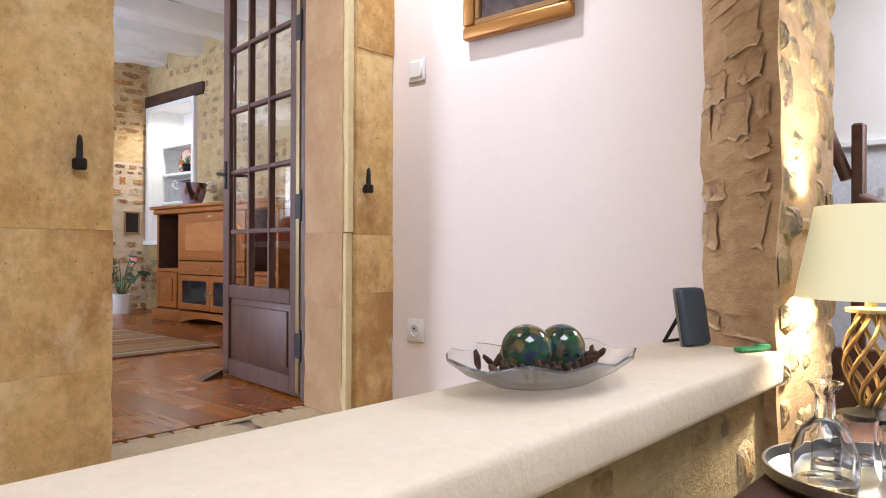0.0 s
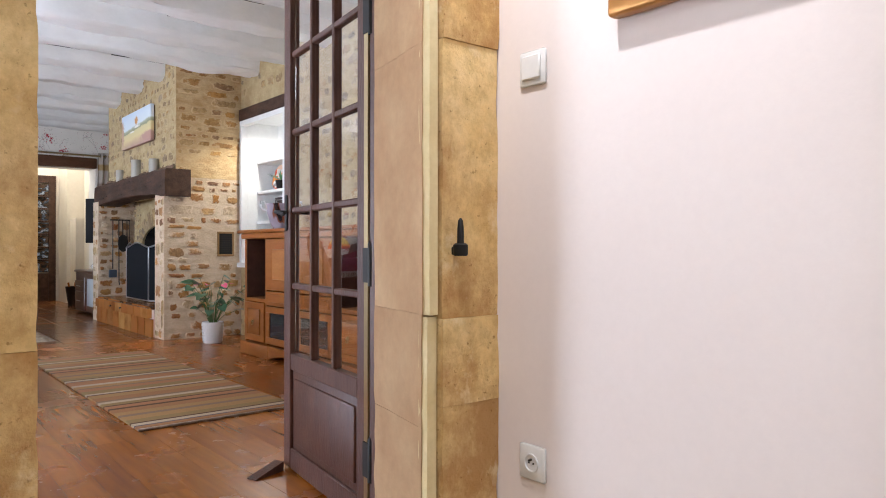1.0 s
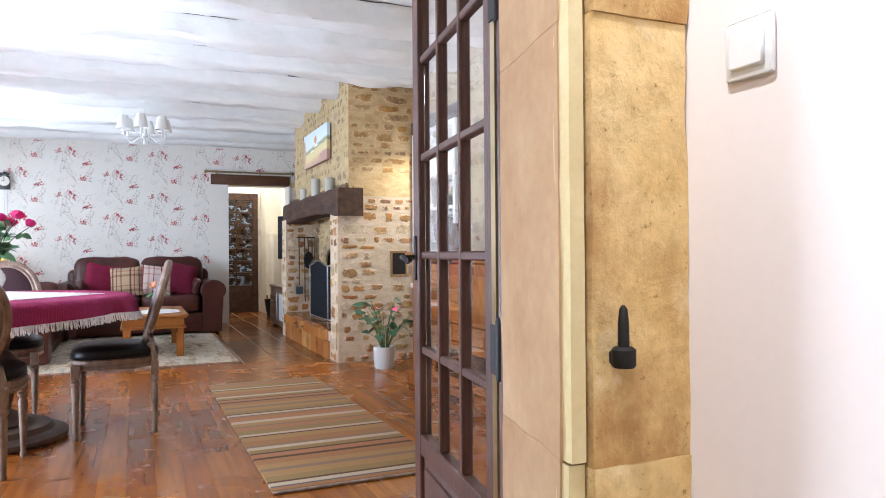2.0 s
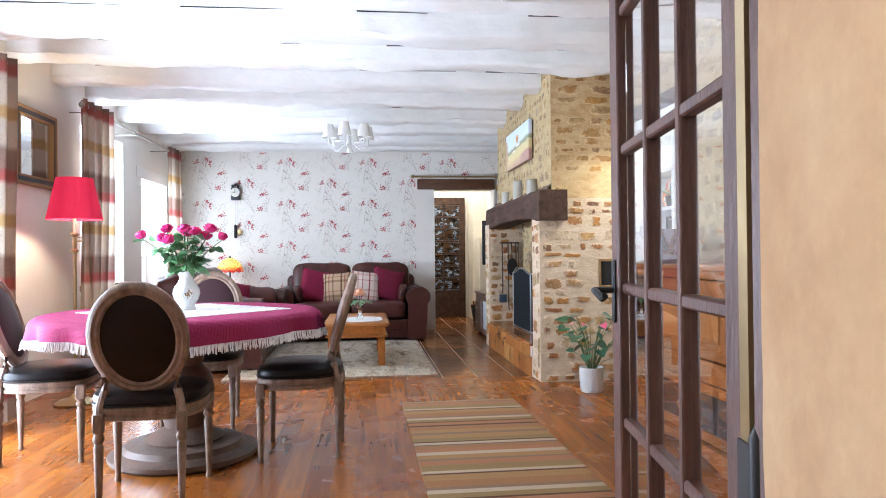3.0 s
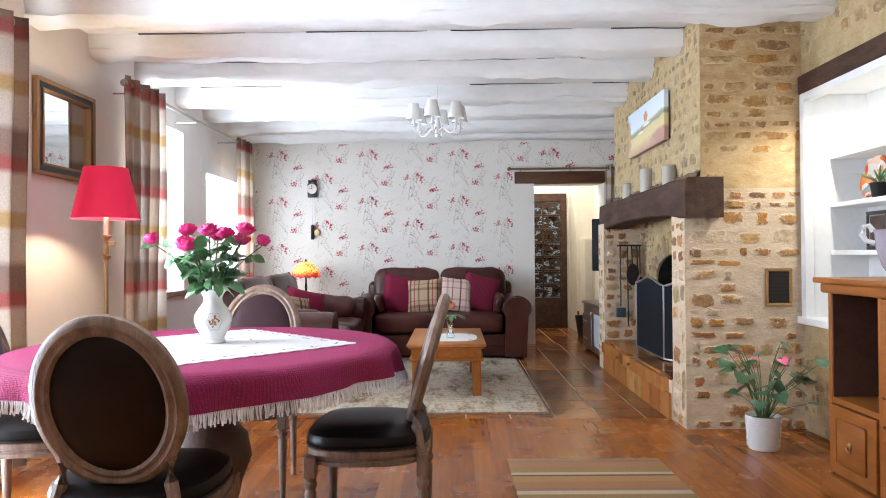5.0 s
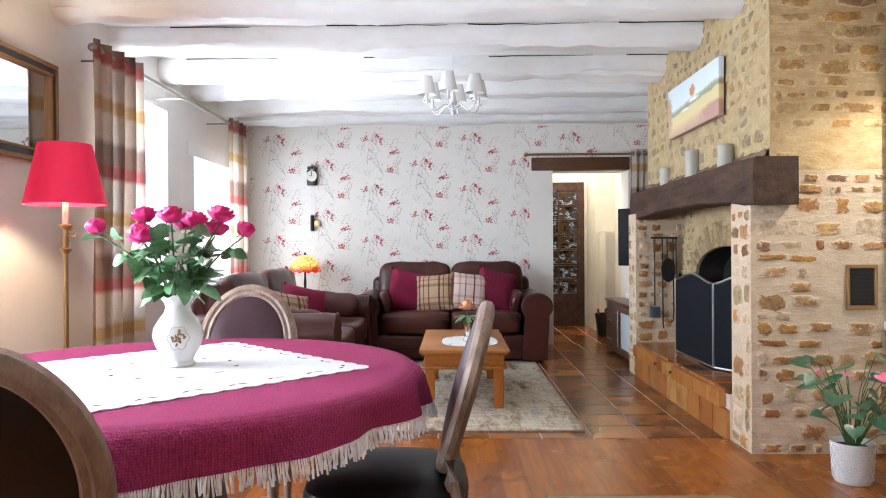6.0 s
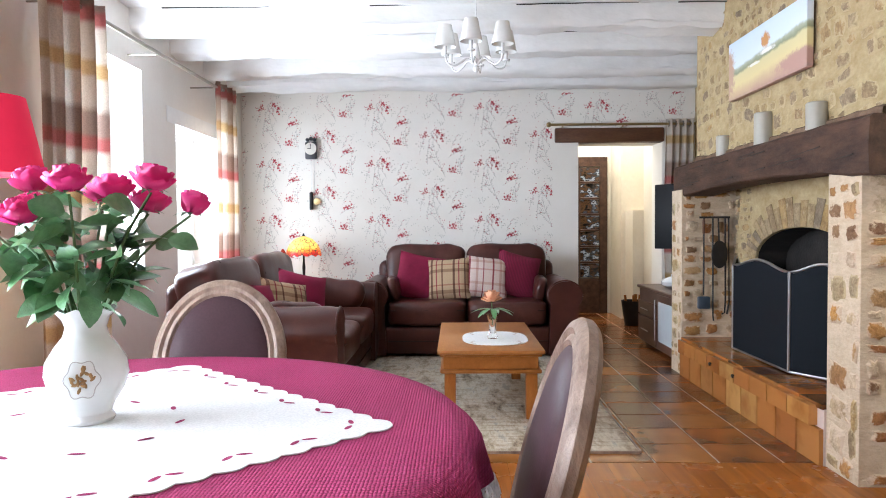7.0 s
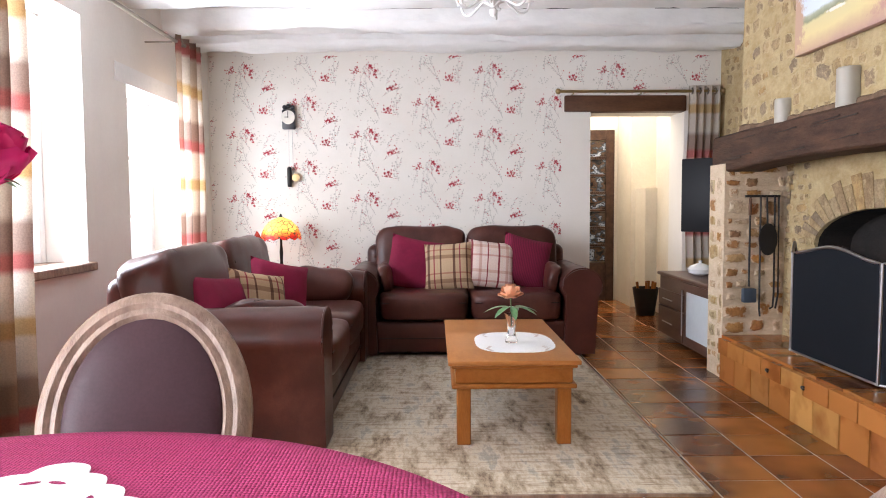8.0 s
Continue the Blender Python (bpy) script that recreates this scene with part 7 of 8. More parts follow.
for z0, z1 in ((0.05, 0.28), (0.29, 0.42)):
    d = part("drawer", boxes((0.003, 0.0175, 0.62, 1.20, z0, z1), bevel=0.003), "walnut", tu)
    bm = bmesh.new()
    tube(bm, [(-0.02, 0.8, (z0 + z1) / 2), (-0.02, 1.02, (z0 + z1) / 2)], 0.005, 8)
    part("handle", bm, "steel", d, "slim steel bar handle")
fd = part("door", boxes((0.003, 0.0175, 0.02, 0.60, 0.05, 0.52), bevel=0.003), "walnut", tu)
part("frosted_panel", boxes((-0.001, 0.0028, 0.09, 0.53, 0.12, 0.46)), "frosted", fd, "frosted glass panel")
bm = bmesh.new()
tube(bm, [(-0.02, 0.575, 0.12), (-0.02, 0.575, 0.47)], 0.005, 8)
part("handle", bm, "steel", fd)
tn = thing("lidded_dish", "white lidded china dish on the media unit", "dish", (3.2, 10.55, 0.5615))
bm = bmesh.new()
lathe(bm, [(0.05, 0), (0.09, 0.02), (0.10, 0.05), (0.095, 0.055), (0.08, 0.075), (0.03, 0.095), (0.012, 0.10), (0.016, 0.115), (0.004, 0.12)], segs=24)
part("dish", bm, "porcelain", tn)

# ---- stone-wall cabinet and what stands on it ----
cab = thing("pine_cabinet", "honey pine bureau cabinet with an open side compartment", "cabinet", (3.20, 5.12, 0))
H0 = 0.9
for a, b in ((0.87, 0.90), (-0.90, -0.87)):
    part("carcass_side", boxes((0.012, 0.46, a, b, 0.10, 0.91), bevel=0.003), "pine_upright", cab)
for a, b in ((0.50, 0.525), (-0.525, -0.50)):
    part("divider", boxes((0.012, 0.46, a, b, 0.10, 0.91)), "pine_upright", cab)
part("back_board", boxes((0.45, 0.46, -0.87, 0.87, 0.10, 0.91)), "walnut", cab, "dark inner back board")
# thin walnut-coloured panels make the inside of the open compartments darker
for a, b in ((0.5252, 0.53), (0.865, 0.8698), (-0.53, -0.5252), (-0.8698, -0.865)):
    part("inner_lining", boxes((0.016, 0.45, a, b, 0.446, 0.909)), "walnut", cab, "dark brown inner side")
for a, b in ((0.525, 0.87), (-0.87, -0.525)):
    part("inner_shelf", boxes((0.014, 0.45, a, b, 0.42, 0.445)), "pine", cab)
part("top", boxes((-0.035, 0.475, -0.945, 0.945, 0.955, 0.98), bevel=0.006, seg=2), "pine", cab)
part("cornice", boxes((-0.015, 0.47, -0.92, 0.92, 0.91, 0.955), bevel=0.012, seg=3), "pine", cab)
for a, b in ((0.42, 0.92), (-0.92, -0.42)):
    part("plinth", boxes((-0.02, 0.46, a, b, 0.0, 0.10), bevel=0.008, seg=2), "pine", cab)
bm = bmesh.new()
n = 16
cols = []
for k in range(n + 1):
    y = -0.42 + 0.84 * k / n
    low = 0.055 * math.sin(math.pi * k / n) ** 0.7
    cols.append([bm.verts.new(q) for q in ((-0.015, y, low), (-0.015, y, 0.099), (0.02, y, 0.099), (0.02, y, low))])
for a, b in zip(cols, cols[1:]):
    for j in range(4):
        bm.faces.new((a[j], a[(j + 1) % 4], b[(j + 1) % 4], b[j]))
part("arched_apron", bm, "pine", cab)
def ring_pull(parent, y, z):
    bm = bmesh.new()
    lathe(bm, [(0.012, 0.0), (0.014, 0.004), (0.006, 0.012)], at=(-0.006, y, z), segs=12, turn=Matrix.Rotation(radians(-90), 3, "Y"))
    tube(bm, [(-0.016, y + 0.016 * math.cos(a), z - 0.012 + 0.016 * math.sin(a)) for a in [2 * math.pi * q / 14 for q in range(15)]], 0.003, 6, cap=False)
    part("ring_pull", bm, "brass", parent, "aged brass ring pull")
ff = part("fall_front", boxes((0.0, 0.02, -0.495, 0.495, 0.52, 0.905), bevel=0.003), "pine", cab, "hinged writing front")
part("field", boxes((-0.006, -0.0005, -0.38, 0.38, 0.60, 0.83), bevel=0.005), "pine_light", ff, "lighter raised field")
part("escutcheon", boxes((-0.004, -0.0005, -0.03, 0.03, 0.865, 0.88)), "brass", ff)
dr = part("drawer", boxes((0.0, 0.02, -0.495, 0.495, 0.405, 0.512), bevel=0.003), "pine", cab)
part("field", boxes((-0.005, -0.0005, -0.46, 0.46, 0.43, 0.49), bevel=0.004), "pine", dr)
bm = bmesh.new()
tube(bm, [(-0.008, -0.035, 0.468), (-0.02, -0.035, 0.464), (-0.024, -0.02, 0.446), (-0.024, 0.02, 0.446), (-0.02, 0.035, 0.464), (-0.008, 0.035, 0.468)], 0.004, 8)
part("bail_handle", bm, "brass", dr, "aged brass bail handle")
for s in (-1, 1):
    gd = part("glass_door", boxes((0.0, 0.02, s * 0.245 - 0.243, s * 0.245 + 0.243, 0.115, 0.165), (0.0, 0.02, s * 0.245 - 0.243, s * 0.245 + 0.243, 0.35, 0.398), (0.0, 0.02, s * 0.245 - 0.243, s * 0.245 - 0.19, 0.165, 0.35), (0.0, 0.02, s * 0.245 + 0.19, s * 0.245 + 0.243, 0.165, 0.35), bevel=0.002), "pine", cab)
    part("pane", boxes((0.008, 0.012, s * 0.245 - 0.19, s * 0.245 + 0.19, 0.165, 0.35)), "cabinet_glass", gd, "dark glass pane")
    ring_pull(gd, s * 0.03, 0.26)
    sd = part("side_door", boxes((0.0, 0.02, s * 0.70 - 0.172, s * 0.70 + 0.172, 0.115, 0.415), bevel=0.003), "pine", cab)
    part("field", boxes((-0.008, -0.0005, s * 0.70 - 0.11, s * 0.70 + 0.11, 0.165, 0.365), bevel=0.008, seg=2), "pine", sd)
    ring_pull(sd, s * 0.70, 0.27)

jar = thing("two_handled_pot", "glazed two-handled pot with dark and copper patches", "pot", (3.40, 5.752, 0.981), rz=62)
bm = bmesh.new()
lathe(bm, [(0.03, 0), (0.062, 0), (0.066, 0.01), (0.092, 0.06), (0.112, 0.13), (0.116, 0.19), (0.122, 0.205), (0.117, 0.205), (0.109, 0.19), (0.104, 0.13), (0.07, 0.03), (0.03, 0.02)], segs=32)
part("body", bm, "glazed_pot", jar)
for s in (-1, 1):
    bm = bmesh.new()
    tube(bm, [(0, s * 0.114, 0.15), (0, s * 0.145, 0.16), (0, s * 0.162, 0.19), (0, s * 0.155, 0.22), (0, s * 0.135, 0.225), (0, s * 0.118, 0.20)], 0.011, 8)
    part("ear_handle", bm, "porcelain", jar, "pale curled ear handle")

# things on the niche shelves
bp = thing("patchwork_plate", "orange and white painted plate on a niche shelf", "plate", (3.94, 6.84, 1.395))
bm = bmesh.new()
lathe(bm, [(0.002, 0), (0.08, 0.006), (0.125, 0.024), (0.123, 0.03), (0.08, 0.014), (0.002, 0.008)], segs=28, turn=Matrix.Rotation(radians(-75), 3, "Y"), at=(0, 0, 0.125))
part("plate", bm, "painted_plate", bp)
spid = thing("spiky_plant", "small spiky green plant in a dark pot", "plant", (3.86, 6.70, 1.395))
bm = bmesh.new()
lathe(bm, [(0.035, 0), (0.05, 0.08), (0.045, 0.08), (0.03, 0.06)], segs=16)
part("pot", bm, "black_leather", spid)
for k in range(18):
    b = k * 2.4
    bm = bmesh.new()
    leaf(bm, (0, 0, 0.075), (math.cos(b), math.sin(b), 0.5 + 0.5 * (k % 4) / 2), 0.14, 0.012, 0.2)
    part("leaf", bm, "leaf_green", spid)
framed("photo_frame", "small framed photograph leaning on a niche shelf", (3.92, 6.80, 1.106), -90, 0.2, 0.22, 0.02, "dark_frame", "steel", "dark_paint", 0.02)
framed("photo_frame", "small framed photograph standing in the niche", (3.92, 6.92, 0.70), -90, 0.18, 0.24, 0.02, "dark_frame", "steel", "dark_paint", 0.02)

# ---- potted anthurium ----
ap = thing("potted_anthurium", "pink anthurium in a white embossed ceramic pot", "plant", (3.24, 6.77, 0))
bm = bmesh.new()
lathe(bm, [(0.02, 0), (0.083, 0), (0.088, 0.01), (0.099, 0.19), (0.101, 0.20), (0.097, 0.20), (0.09, 0.17), (0.02, 0.165)], segs=36)
ap.scale = (0.93, 0.93, 0.93)
pot = part("pot", bm, "porcelain", ap, "white embossed pot")
bm = bmesh.new()
for j in range(6):
    for k in range(16):
        a = 2 * math.pi * (k + 0.5 * (j % 2)) / 16
        z = 0.03 + 0.029 * j
        r = 0.088 + 0.011 * (z - 0.01) / 0.18
        m = Matrix.Translation((r * math.cos(a), r * math.sin(a), z)) @ Matrix.Rotation(a, 4, "Z") @ Matrix.Rotation(radians(90), 4, "Y")
        tube(bm, [m @ Vector((0.012 * math.cos(q), 0.014 * math.sin(q), 0)) for q in [2 * math.pi * s / 10 for s in range(11)]], 0.0028, 4, cap=False)
part("embossing", bm, "porcelain", pot)
bm = bmesh.new()
lathe(bm, [(0.002, 0.168), (0.089, 0.172)], segs=20, cap=False)
part("soil", bm, "soot", ap)


def heart(bm, m, size):
    n = 18
    c = bm.verts.new(m @ Vector((0, 0.25 * size, 0.02 * size)))
    ring = []
    for k in range(n):
        a = 2 * math.pi * k / n
        x = 0.42 * math.sin(a) ** 3
        y = 0.34 * math.cos(a) - 0.14 * math.cos(2 * a) - 0.05 * math.cos(3 * a)
        ring.append(bm.verts.new(m @ Vector((x * size, (0.22 - y) * size * 1.15, (-0.10 * (0.22 - y) ** 2 + 0.18 * abs(x)) * size))))
    for k in range(n):
        bm.faces.new((c, ring[k], ring[(k + 1) % n]))


rnd = random.Random(77)
for k in range(40):
    a = k * 2.4
    reach = 0.05 + 0.26 * rnd.random()
    hgt = 0.66 - 0.55 * abs(reach - 0.10) - 0.30 * rnd.random()
    if k in (3, 11, 17, 24):
        a, reach, hgt = {3: -2.2, 11: -0.6, 17: -1.3, 24: -2.9}[k], 0.16, 0.56
    tip = Vector((reach * math.cos(a), reach * math.sin(a), max(0.24, hgt)))
    bm = bmesh.new()
    tube(bm, [(0.02 * math.cos(a), 0.02 * math.sin(a), 0.165), (tip.x * 0.45, tip.y * 0.45, 0.165 + (tip.z - 0.165) * 0.62), tip], 0.003, 5, 0.002)
    st = part("stem", bm, "stem_green", ap)
    pinky = k in (3, 11, 17, 24)
    m = Matrix.Translation(tip) @ Matrix.Rotation(a - math.pi / 2, 4, "Z") @ Matrix.Rotation(radians(rnd.uniform(-40, 10)), 4, "X") @ Matrix.Rotation(radians(rnd.uniform(-25, 25)), 4, "Y")
    bm = bmesh.new()
    heart(bm, m, 0.075 if pinky else rnd.uniform(0.10, 0.15))
    part("flower" if pinky else "leaf", bm, "anthurium_pink" if pinky else "dark_leaf", st, "glossy pink spathe" if pinky else "")

# ---- the door and basket at the end of the passage ----
gd = thing("passage_door", "dark brown glazed door at the end of the passage", "door", (2.50, 13.28, 0))
part("stile", boxes((0, 0.09, -0.035, 0, 0, 2.0), (0.60, 0.70, -0.035, 0, 0, 2.0), bevel=0.004), "beam_wood", gd)
part("rail", boxes((0.0905, 0.5995, -0.034, -0.001, 0, 0.45), (0.0905, 0.5995, -0.034, -0.001, 1.88, 2.0), bevel=0.004), "beam_wood", gd)
for k in range(1, 7):
    z = 0.45 + 1.43 * k / 7
    part("glazing_bar", boxes((0.0905, 0.5995, -0.03, -0.004, z - 0.012, z + 0.012)), "beam_wood", gd)
part("glazing_bar", boxes((0.335, 0.357, -0.031, -0.003, 0.45, 1.88)), "beam_wood", gd)
for k in range(7):
    for x0, x1 in ((0.092, 0.333), (0.359, 0.598)):
        part("pane", boxes((x0, x1, -0.018, -0.014, 0.465 + 1.43 * k / 7, 0.435 + 1.43 * (k + 1) / 7)), "painted_view_pane", gd, smooth=False)
bk = thing("fire_basket", "dark metal bucket with kindling in the passage", "bucket", (3.25, 12.15, 0))
bm = bmesh.new()
lathe(bm, [(0.09, 0), (0.13, 0.28), (0.125, 0.28), (0.086, 0.01)], segs=24)
part("bucket", bm, "dark_iron", bk)
rnd = random.Random(5)
for k in range(7):
    bm = bmesh.new()
    x, y = rnd.uniform(-0.06, 0.06), rnd.uniform(-0.06, 0.06)
    tube(bm, [(x, y, 0.05), (x * 1.6, y * 1.6, 0.34)], 0.014, 6)
    part("stick", bm, "pine", bk)

# ---- pieces of floors and walls ----
def plank_mesh():
    bm = boxes((-0.5, 0.5, -0.5, 0.5, -0.5, 0.5))
    return mesh_of("floorboard", bm, "floorboard", False)


PLANK = plank_mesh()
rnd = random.Random(11)
w = 0.1155
cols = 40
for i in range(cols):
    x = LX + w * (i + 0.5)
    y = 2.285
    first = True
    while y < 7.49:
        ln = rnd.uniform(0.4, 0.95) if first else rnd.uniform(0.75, 1.25)
        first = False
        end = min(7.51, y + ln)
        if 7.51 - end < 0.25:
            end = 7.51
        piece("floorboard", PLANK, floor, Matrix.Translation((x, (y + end) / 2, -0.010)) @ Matrix.Diagonal((w - 0.0014, end - y - 0.0014, 0.020, 1)))
        y = end
part("subfloor", boxes((LX, RX, 2.286, 7.508, -0.0179, -0.0010)), "dark_gap", floor, smooth=False)
tx, ty = 0.30, 0.2828
part("tile_bed", boxes((LX, RX, 7.5105, FY, -0.0179, -0.0035), (2.2, 3.62, FY, 13.3, -0.0179, -0.0035)), "tile_grout", floor, smooth=False)
for i in range(16):
    for j in range(14):
        x, y = RX - tx * (i + 0.5), 7.515 + ty * (j + 0.5)
        if i < 6 or j < 1:
            piece("floor_tile", floor_tile, floor, Matrix.Translation((x, y, -0.010 + rnd.uniform(-0.001, 0.001))) @ Matrix.Diagonal((tx - 0.011, ty - 0.011, 0.020, 1)))
        elif j >= 1 and i < 16 and (x < 0.45 or y > 9.9):
            piece("floor_tile", floor_tile, floor, Matrix.Translation((x, y, -0.010)) @ Matrix.Diagonal((tx - 0.011, ty - 0.011, 0.020, 1)))
for i in range(5):
    for j in range(7):
        piece("floor_tile", floor_tile, floor, Matrix.Translation((3.56 - tx * (i + 0.5) + 0.1, 11.475 + ty * (j + 0.5), -0.010)) @ Matrix.Diagonal((tx - 0.011, ty - 0.011, 0.020, 1)))


def stone_meshes(mat, count, seed, soft=0.5, low=0.74):
    made = []
    rnd = random.Random(seed)
    for k in range(count):
        bm = bmesh.new()
        n = 18
        out = []
        for i in range(n):
            a = 2 * math.pi * i / n + rnd.uniform(-0.15, 0.15)
            c, s = math.cos(a), math.sin(a)
            r = rnd.uniform(low, 1.08)
            out.append((math.copysign(abs(c) ** soft, c) * 0.5 * r, math.copysign(abs(s) ** soft, s) * 0.5 * r))
        rs = []
        for f, z in ((1.06, -0.3), (0.97, 0.15), (0.80, 0.62 + rnd.uniform(-0.1, 0.1)), (0.5, 0.9)):
            rs.append([bm.verts.new((x * f, y * f, z + rnd.uniform(-0.16, 0.16) * (z > 0))) for x, y in out])
        for a, b in zip(rs, rs[1:]):
            for i in range(n):
                bm.faces.new((a[i], a[(i + 1) % n], b[(i + 1) % n], b[i]))
        c = bm.verts.new((rnd.uniform(-0.1, 0.1), rnd.uniform(-0.1, 0.1), 1.0))
        for i in range(n):
            bm.faces.new((rs[-1][i], rs[-1][(i + 1) % n], c))
        me = mesh_of("wall_stone", bm, mat, True)
        made.append(me)
    return made


TAN_ST = stone_meshes("tan_rubble", 8, 44)
CREAM_ST = stone_meshes("cream_rubble", 8, 33)
GOLD_ST = stone_meshes("golden_rubble", 10, 21)
DARK_ST, PALE_ST, FLAG_ST = stone_meshes("rubble", 10, 1), stone_meshes("pale_rubble", 10, 2), stone_meshes("flagstone", 8, 3, 0.35, 0.9)


MIXED_ST = DARK_ST[:3] + PALE_ST[:5] + CREAM_ST[:5]
WARM_ST = DARK_ST + CREAM_ST[:3]


def rubble(parent, origin, u, v, wide, tall, meshes, seed, course=(0.05, 0.11), longest=3.0, fill=0.7, proud=0.012, skip=None, most=300, name="wall_stone", tilt=0.07):
    """Courses of uneven stones set into a wall face; u and v span it, the face looks along u x v."""
    rnd = random.Random(seed)
    U, V = Vector(u).normalized(), Vector(v).normalized()
    Nn = U.cross(V)
    z, done = 0.0, 0
    while z < tall - 0.03 and done < most:
        h = min(rnd.uniform(*course), tall - z)
        x = rnd.uniform(-0.05, 0.0)
        while x < wide - 0.03 and done < most:
            ln = h * rnd.uniform(1.0, longest)
            a, b = max(0, x), min(wide, x + ln)
            if b - a > 0.035 and rnd.random() < fill and not (skip and skip((a + b) / 2, z + h / 2, (b - a) / 2, h / 2)):
                c = Vector(origin) + U * ((a + b) / 2) + V * (z + h / 2 + rnd.uniform(-0.1, 0.1) * h)
                R = Matrix((U, V, Nn)).transposed().to_4x4() @ Matrix.Rotation(rnd.uniform(-tilt, tilt), 4, "Z")
                k, kw = rnd.uniform(0.5, 0.98), rnd.uniform(0.6, 0.98)
                piece(name, rnd.choice(meshes), parent, Matrix.Translation(c) @ R @ Matrix.Diagonal(((b - a) * (1.1 * kw if tilt else 0.93), h * (k * 1.12 if tilt else 0.93), proud * rnd.uniform(0.5, 1.3), 1)))
                done += 1
            x += ln + rnd.uniform(0.0, 0.02)
        z += h + rnd.uniform(0.0, 0.012)


def vent_gap(x, z, hx, hz):
    return abs(x - 0.56) < 0.13 + hx and abs(z - 0.88) < 0.16 + hz


# chimney side, front pier, upper breast, fire wall, far pier
rubble(chim, (2.98, 7.2, 0.0), (1, 0, 0), (0, 0, 1), 0.70, 1.5, WARM_ST, 1, (0.05, 0.125), 3.0, 0.86, 0.010, vent_gap)
rubble(chim, (3.07, 7.2, 1.5), (1, 0, 0), (0, 0, 1), 0.61, 1.08, GOLD_ST, 2, (0.05, 0.10), 3.8, 0.85, 0.009)
rubble(chim, (2.955, 7.45, 0.0), (0, -1, 0), (0, 0, 1), 0.24, 1.3, MIXED_ST, 3, (0.07, 0.15), 1.8, 0.9, 0.012, None, 300, "wall_stone", 0.15)
rubble(chim, (3.06, 9.5, 1.58), (0, -1, 0), (0, 0, 1), 2.28, 1.0, PALE_ST, 4, (0.05, 0.10), 1.7, 0.72, 0.009, None, 300, "wall_stone", 0.3)
rubble(chim, (2.94, 9.71, 0.0), (0, -1, 0), (0, 0, 1), 0.22, 1.3, MIXED_ST, 5, (0.06, 0.12), 1.8, 0.85, 0.011, None, 300, "wall_stone", 0.15)
rubble(chim, (2.95, 9.48, 0.29), (1, 0, 0), (0, 0, 1), 0.38, 1.08, WARM_ST, 6, (0.06, 0.11), 2.0, 0.95, 0.014)


def arch_gap(y, z, hy, hz):
    yy = 9.47 - y
    if yy + hy < AY0 - 0.02 or yy - hy > AY1 + 0.02:
        return False
    return (z + 0.29 - hz) < 1.32


rubble(chim, (3.33, 9.47, 0.29), (0, -1, 0), (0, 0, 1), 2.0, 1.2, PALE_ST, 7, (0.045, 0.08), 2.2, 0.9, 0.012, arch_gap)


def niche_gap(y, z, hy, hz):
    yy = 7.19 - y
    low, high = (yy - hy < 7.22) and (yy + hy > 6.17), (0.62 < z + hz) and (z - hz < 2.22)
    return low and high


rubble(wall_right, (RX, 7.19, 0.0), (0, -1, 0), (0, 0, 1), 4.6, 2.6, PALE_ST, 8, (0.07, 0.14), 2.2, 0.7, 0.012, niche_gap, 420, "wall_stone", 0.22)
rubble(wall_right, (RX, FY - 0.01, 0.0), (0, -1, 0), (0, 0, 1), 1.7, 2.6, PALE_ST, 9, (0.06, 0.11), 2.2, 0.6, 0.009, None, 300, "wall_stone", 0.3)
rubble(half_wall, (-0.6, 0.52, -0.55), (1, 0, 0), (0, 0, 1), 2.35, 0.86, PALE_ST, 10, (0.07, 0.14), 2.2, 0.3, 0.008)
rubble(rough_pier, (1.797, 0.499, 0.40), (0.745, 0.667, 0), (0, 0, 1), 0.40, 2.0, TAN_ST, 12, (0.05, 0.12), 4.5, 0.8, 0.007)
rubble(rough_pier, (1.80, 0.49, -0.1), (0.997, 0.08, 0), (0, 0, 1), 0.70, 2.4, PALE_ST, 13, (0.07, 0.14), 2.4, 0.7, 0.012)
rubble(hall_floor, (-1.3, 0.75, -0.004), (1, 0, 0), (0, 1, 0), 3.38, 1.53, FLAG_ST, 14, (0.26, 0.38), 1.8, 1.0, 0.003, None, 300, "flagstone", 0)

# printed blossom twigs on the wallpaper, a half-drop repeat
PW, PH = 0.558, 0.574


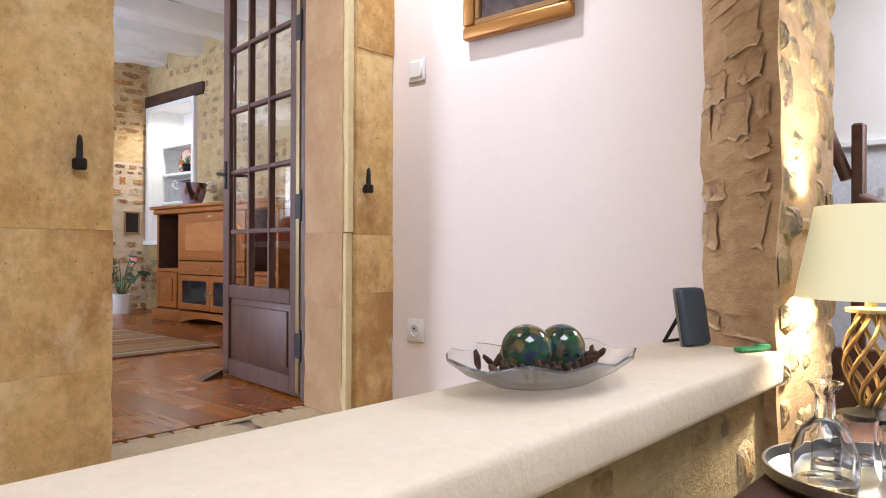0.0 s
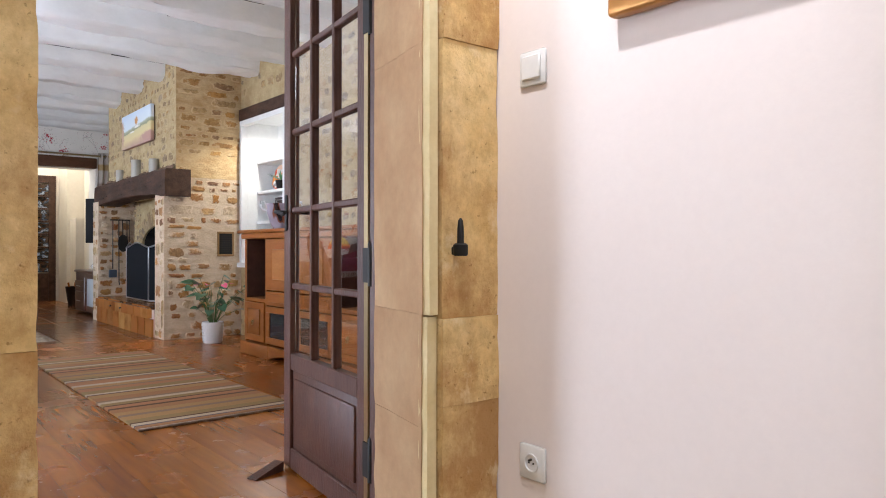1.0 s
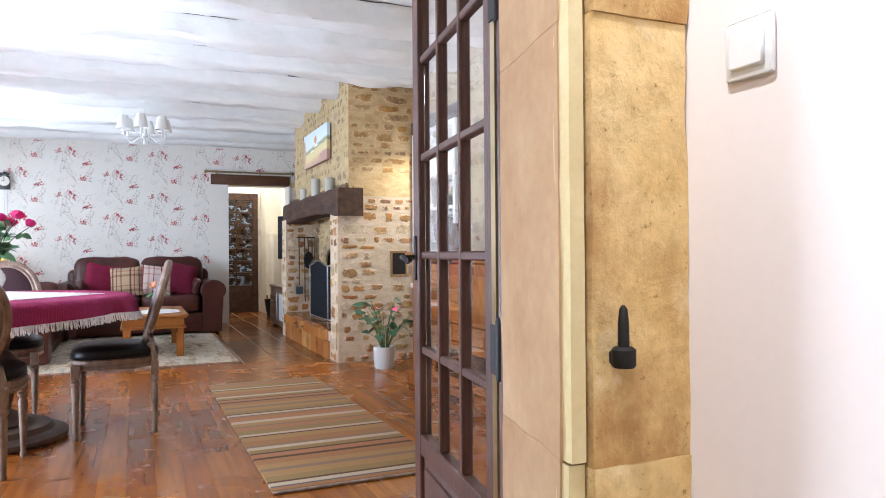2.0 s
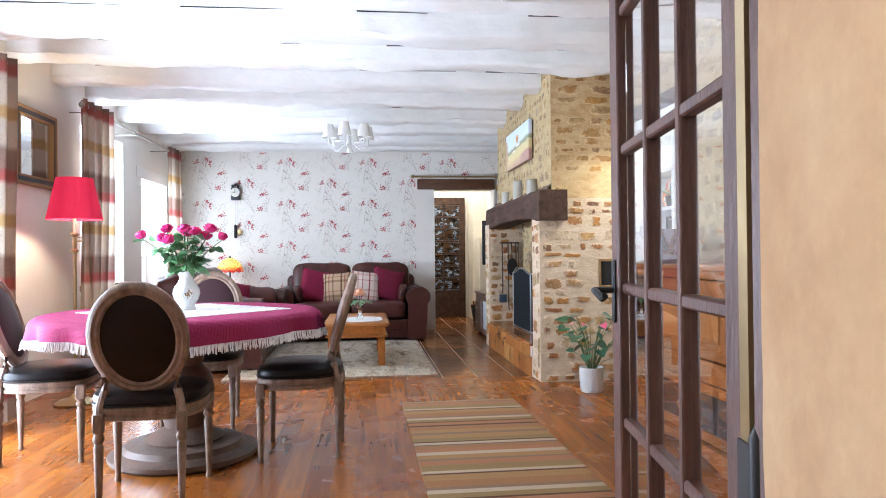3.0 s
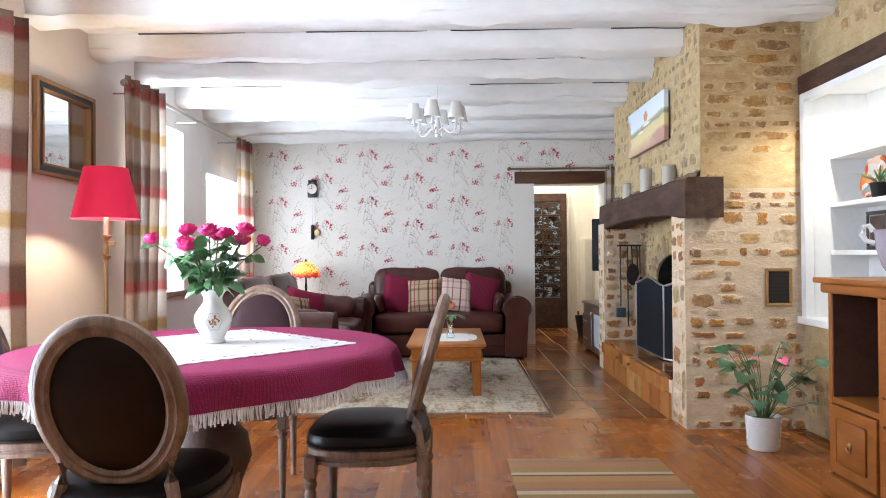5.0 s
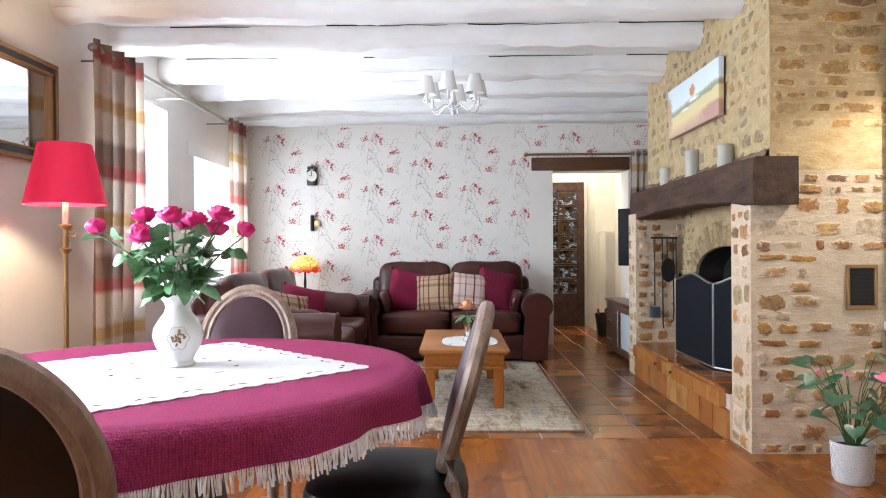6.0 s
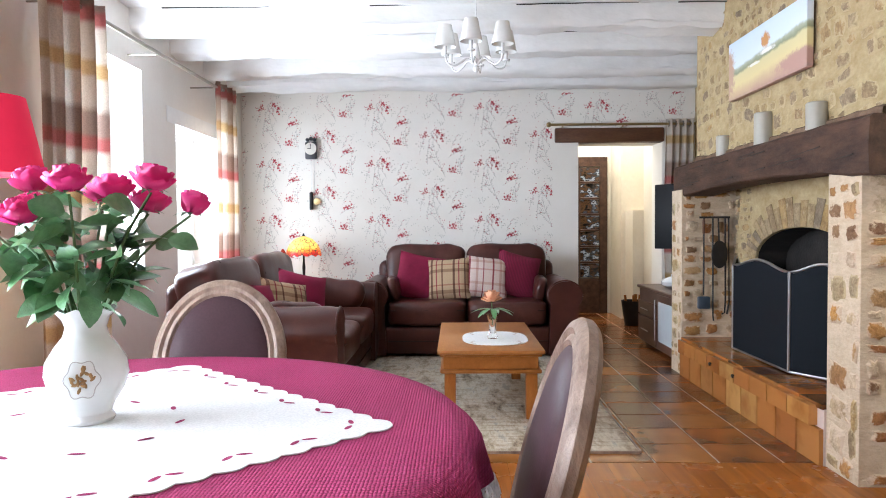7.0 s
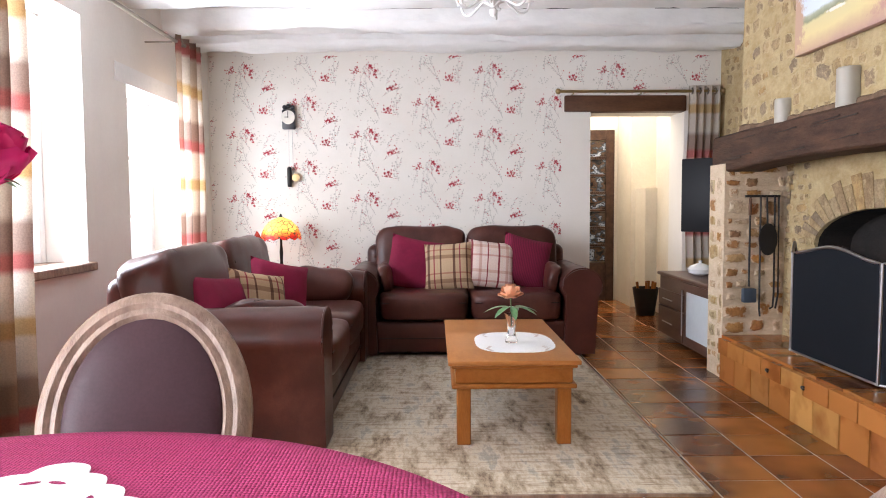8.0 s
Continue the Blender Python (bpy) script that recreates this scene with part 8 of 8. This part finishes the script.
def print_tile():
    """One repeat: red blossom sprigs, grey twigs, pale leaves; origin at the tall sprig."""
    rnd = random.Random(61)
    red, rose, grey, pale = [], [], [], []

    def dab(store, x, y, ln, wd, ang):
        c, s = math.cos(ang), math.sin(ang)
        store.append([(x + c * a * ln - s * b * wd, y + s * a * ln + c * b * wd) for a, b in ((-0.5, 0), (-0.1, 0.5), (0.5, 0.1), (0.1, -0.5))])

    def blossom(x, y, r, count=6):
        """A small flower of pointed petals."""
        first = rnd.uniform(0, 6.28)
        for k in range(count):
            a = first + k * 6.283 / count + rnd.uniform(-0.25, 0.25)
            dab(red if rnd.random() < 0.75 else rose, x + 0.55 * r * math.cos(a), y + 0.55 * r * math.sin(a), r * rnd.uniform(1.25, 1.75), r * rnd.uniform(0.46, 0.66), a)

    def twig(x, y, ang, step, n, bend, wd, leafy, fork=0.0):
        for k in range(n):
            ang += bend + rnd.uniform(-0.13, 0.13)
            nx, ny = x + step * math.cos(ang), y + step * math.sin(ang)
            dab(grey, (x + nx) / 2, (y + ny) / 2, step * 1.5, wd * 1.5, ang)
            if rnd.random() < leafy:
                b = ang + rnd.choice((-1, 1)) * rnd.uniform(0.5, 1.1)
                dab(rnd.choice((grey, pale, rose)), nx + 0.011 * math.cos(b), ny + 0.011 * math.sin(b), rnd.uniform(0.014, 0.024), 0.0075, b)
            if rnd.random() < fork:
                twig(nx, ny, ang + rnd.choice((-0.8, 0.8)), step * 0.8, rnd.randint(3, 5), bend, wd * 0.75, 0.7)
            x, y = nx, ny

    # the tall sprig, the slanting one, the round one and the small one
    for x, y, r in ((-0.018, 0.042, 0.021), (-0.004, 0.022, 0.017), (0.030, -0.006, 0.023), (0.022, -0.034, 0.019), (0.036, -0.062, 0.014), (-0.030, 0.024, 0.012)):
        blossom(x, y, 0.84 * r)
    for x, y, r in ((0.135, -0.165, 0.017), (0.160, -0.155, 0.019), (0.186, -0.142, 0.019), (0.212, -0.130, 0.014), (0.176, -0.170, 0.014), (0.204, -0.160, 0.011)):
        blossom(x, y, 0.84 * r, 5)
    for x, y, r in ((0.105, -0.350, 0.015), (0.135, -0.338, 0.016), (0.163, -0.350, 0.014), (0.120, -0.374, 0.016), (0.150, -0.376, 0.015), (0.137, -0.357, 0.012)):
        blossom(x, y, 0.84 * r)
    for x, y, r in ((-0.152, 0.012, 0.015), (-0.135, 0.030, 0.013), (-0.160, -0.015, 0.014), (-0.138, -0.008, 0.013)):
        blossom(x, y, 0.84 * r, 5)
    # loose petals round the sprigs
    for cx, cy, spread in ((0.01, 0.0, 0.035), (0.175, -0.155, 0.030), (0.135, -0.357, 0.030), (-0.147, 0.005, 0.024)):
        for k in range(17):
            dab(rnd.choice((red, red, rose)), cx + rnd.gauss(0, spread), cy + rnd.gauss(0, spread), rnd.uniform(0.012, 0.020), rnd.uniform(0.006, 0.009), rnd.uniform(0, 6.28))
    # long rising stems with side shoots
    twig(0.060, -0.430, 1.95, 0.022, 22, -0.006, 0.0026, 0.5, 0.22)
    twig(0.052, -0.400, 2.10, 0.020, 11, 0.018, 0.0020, 0.6, 0.15)
    twig(-0.120, -0.300, 1.75, 0.021, 15, -0.012, 0.0022, 0.6, 0.2)
    twig(0.090, -0.230, 0.55, 0.020, 8, 0.015, 0.0018, 0.8, 0.1)
    twig(0.020, -0.150, 2.35, 0.019, 9, -0.018, 0.0018, 0.7, 0.1)
    twig(0.230, -0.420, 1.85, 0.021, 14, -0.015, 0.0020, 0.6, 0.25)
    twig(-0.200, -0.180, 1.30, 0.019, 9, 0.02, 0.0018, 0.8, 0.15)
    twig(0.120, -0.130, 1.20, 0.018, 7, 0.03, 0.0016, 0.9, 0.1)
    # faint scattered leaves
    for cx, cy in ((0.08, -0.05), (-0.06, -0.22), (0.20, -0.30), (-0.20, -0.10), (0.02, -0.46), (-0.14, -0.40), (0.24, -0.02)):
        for k in range(15):
            dab(pale, cx + rnd.gauss(0, 0.030), cy + rnd.gauss(0, 0.026), rnd.uniform(0.012, 0.022), rnd.uniform(0.004, 0.008), rnd.uniform(0, 6.28))
    for k in range(26):
        dab(rose, rnd.uniform(-0.25, 0.28), rnd.uniform(-0.5, 0.06), 0.011, 0.005, rnd.uniform(0, 6.28))
    return red, rose, grey, pale


for nm, store, mat, lift in zip(("blossom_print", "bud_print", "twig_print", "leaf_print"), print_tile(), ("print_red", "print_rose", "print_grey", "print_pale"), (0.0011, 0.0009, 0.0007, 0.0005)):
    vs, fs = [], []
    for i in range(-1, 9):
        for j in range(-1, 6):
            ox, oz = -0.576 + i * PW, 2.341 - j * PH + (PH / 2 if i % 2 else 0)
            for q in store:
                pts = [(ox + a, oz + b) for a, b in q]
                if all(LX + 0.01 < a < RX - 0.01 and 0.02 < b < 2.475 for a, b in pts) and not any(2.25 < a < 3.40 and b < 2.12 for a, b in pts):
                    fs.append(tuple(range(len(vs), len(vs) + 4)))
                    vs += [(a, FY - lift, b) for a, b in pts]
    me = bpy.data.meshes.new(nm)
    me.from_pydata(vs, [], fs)
    me.materials.append(MATS[mat])
    ob = new(nm, me)
    ob.parent = wall_far
    ob["kind"] = "stuff"
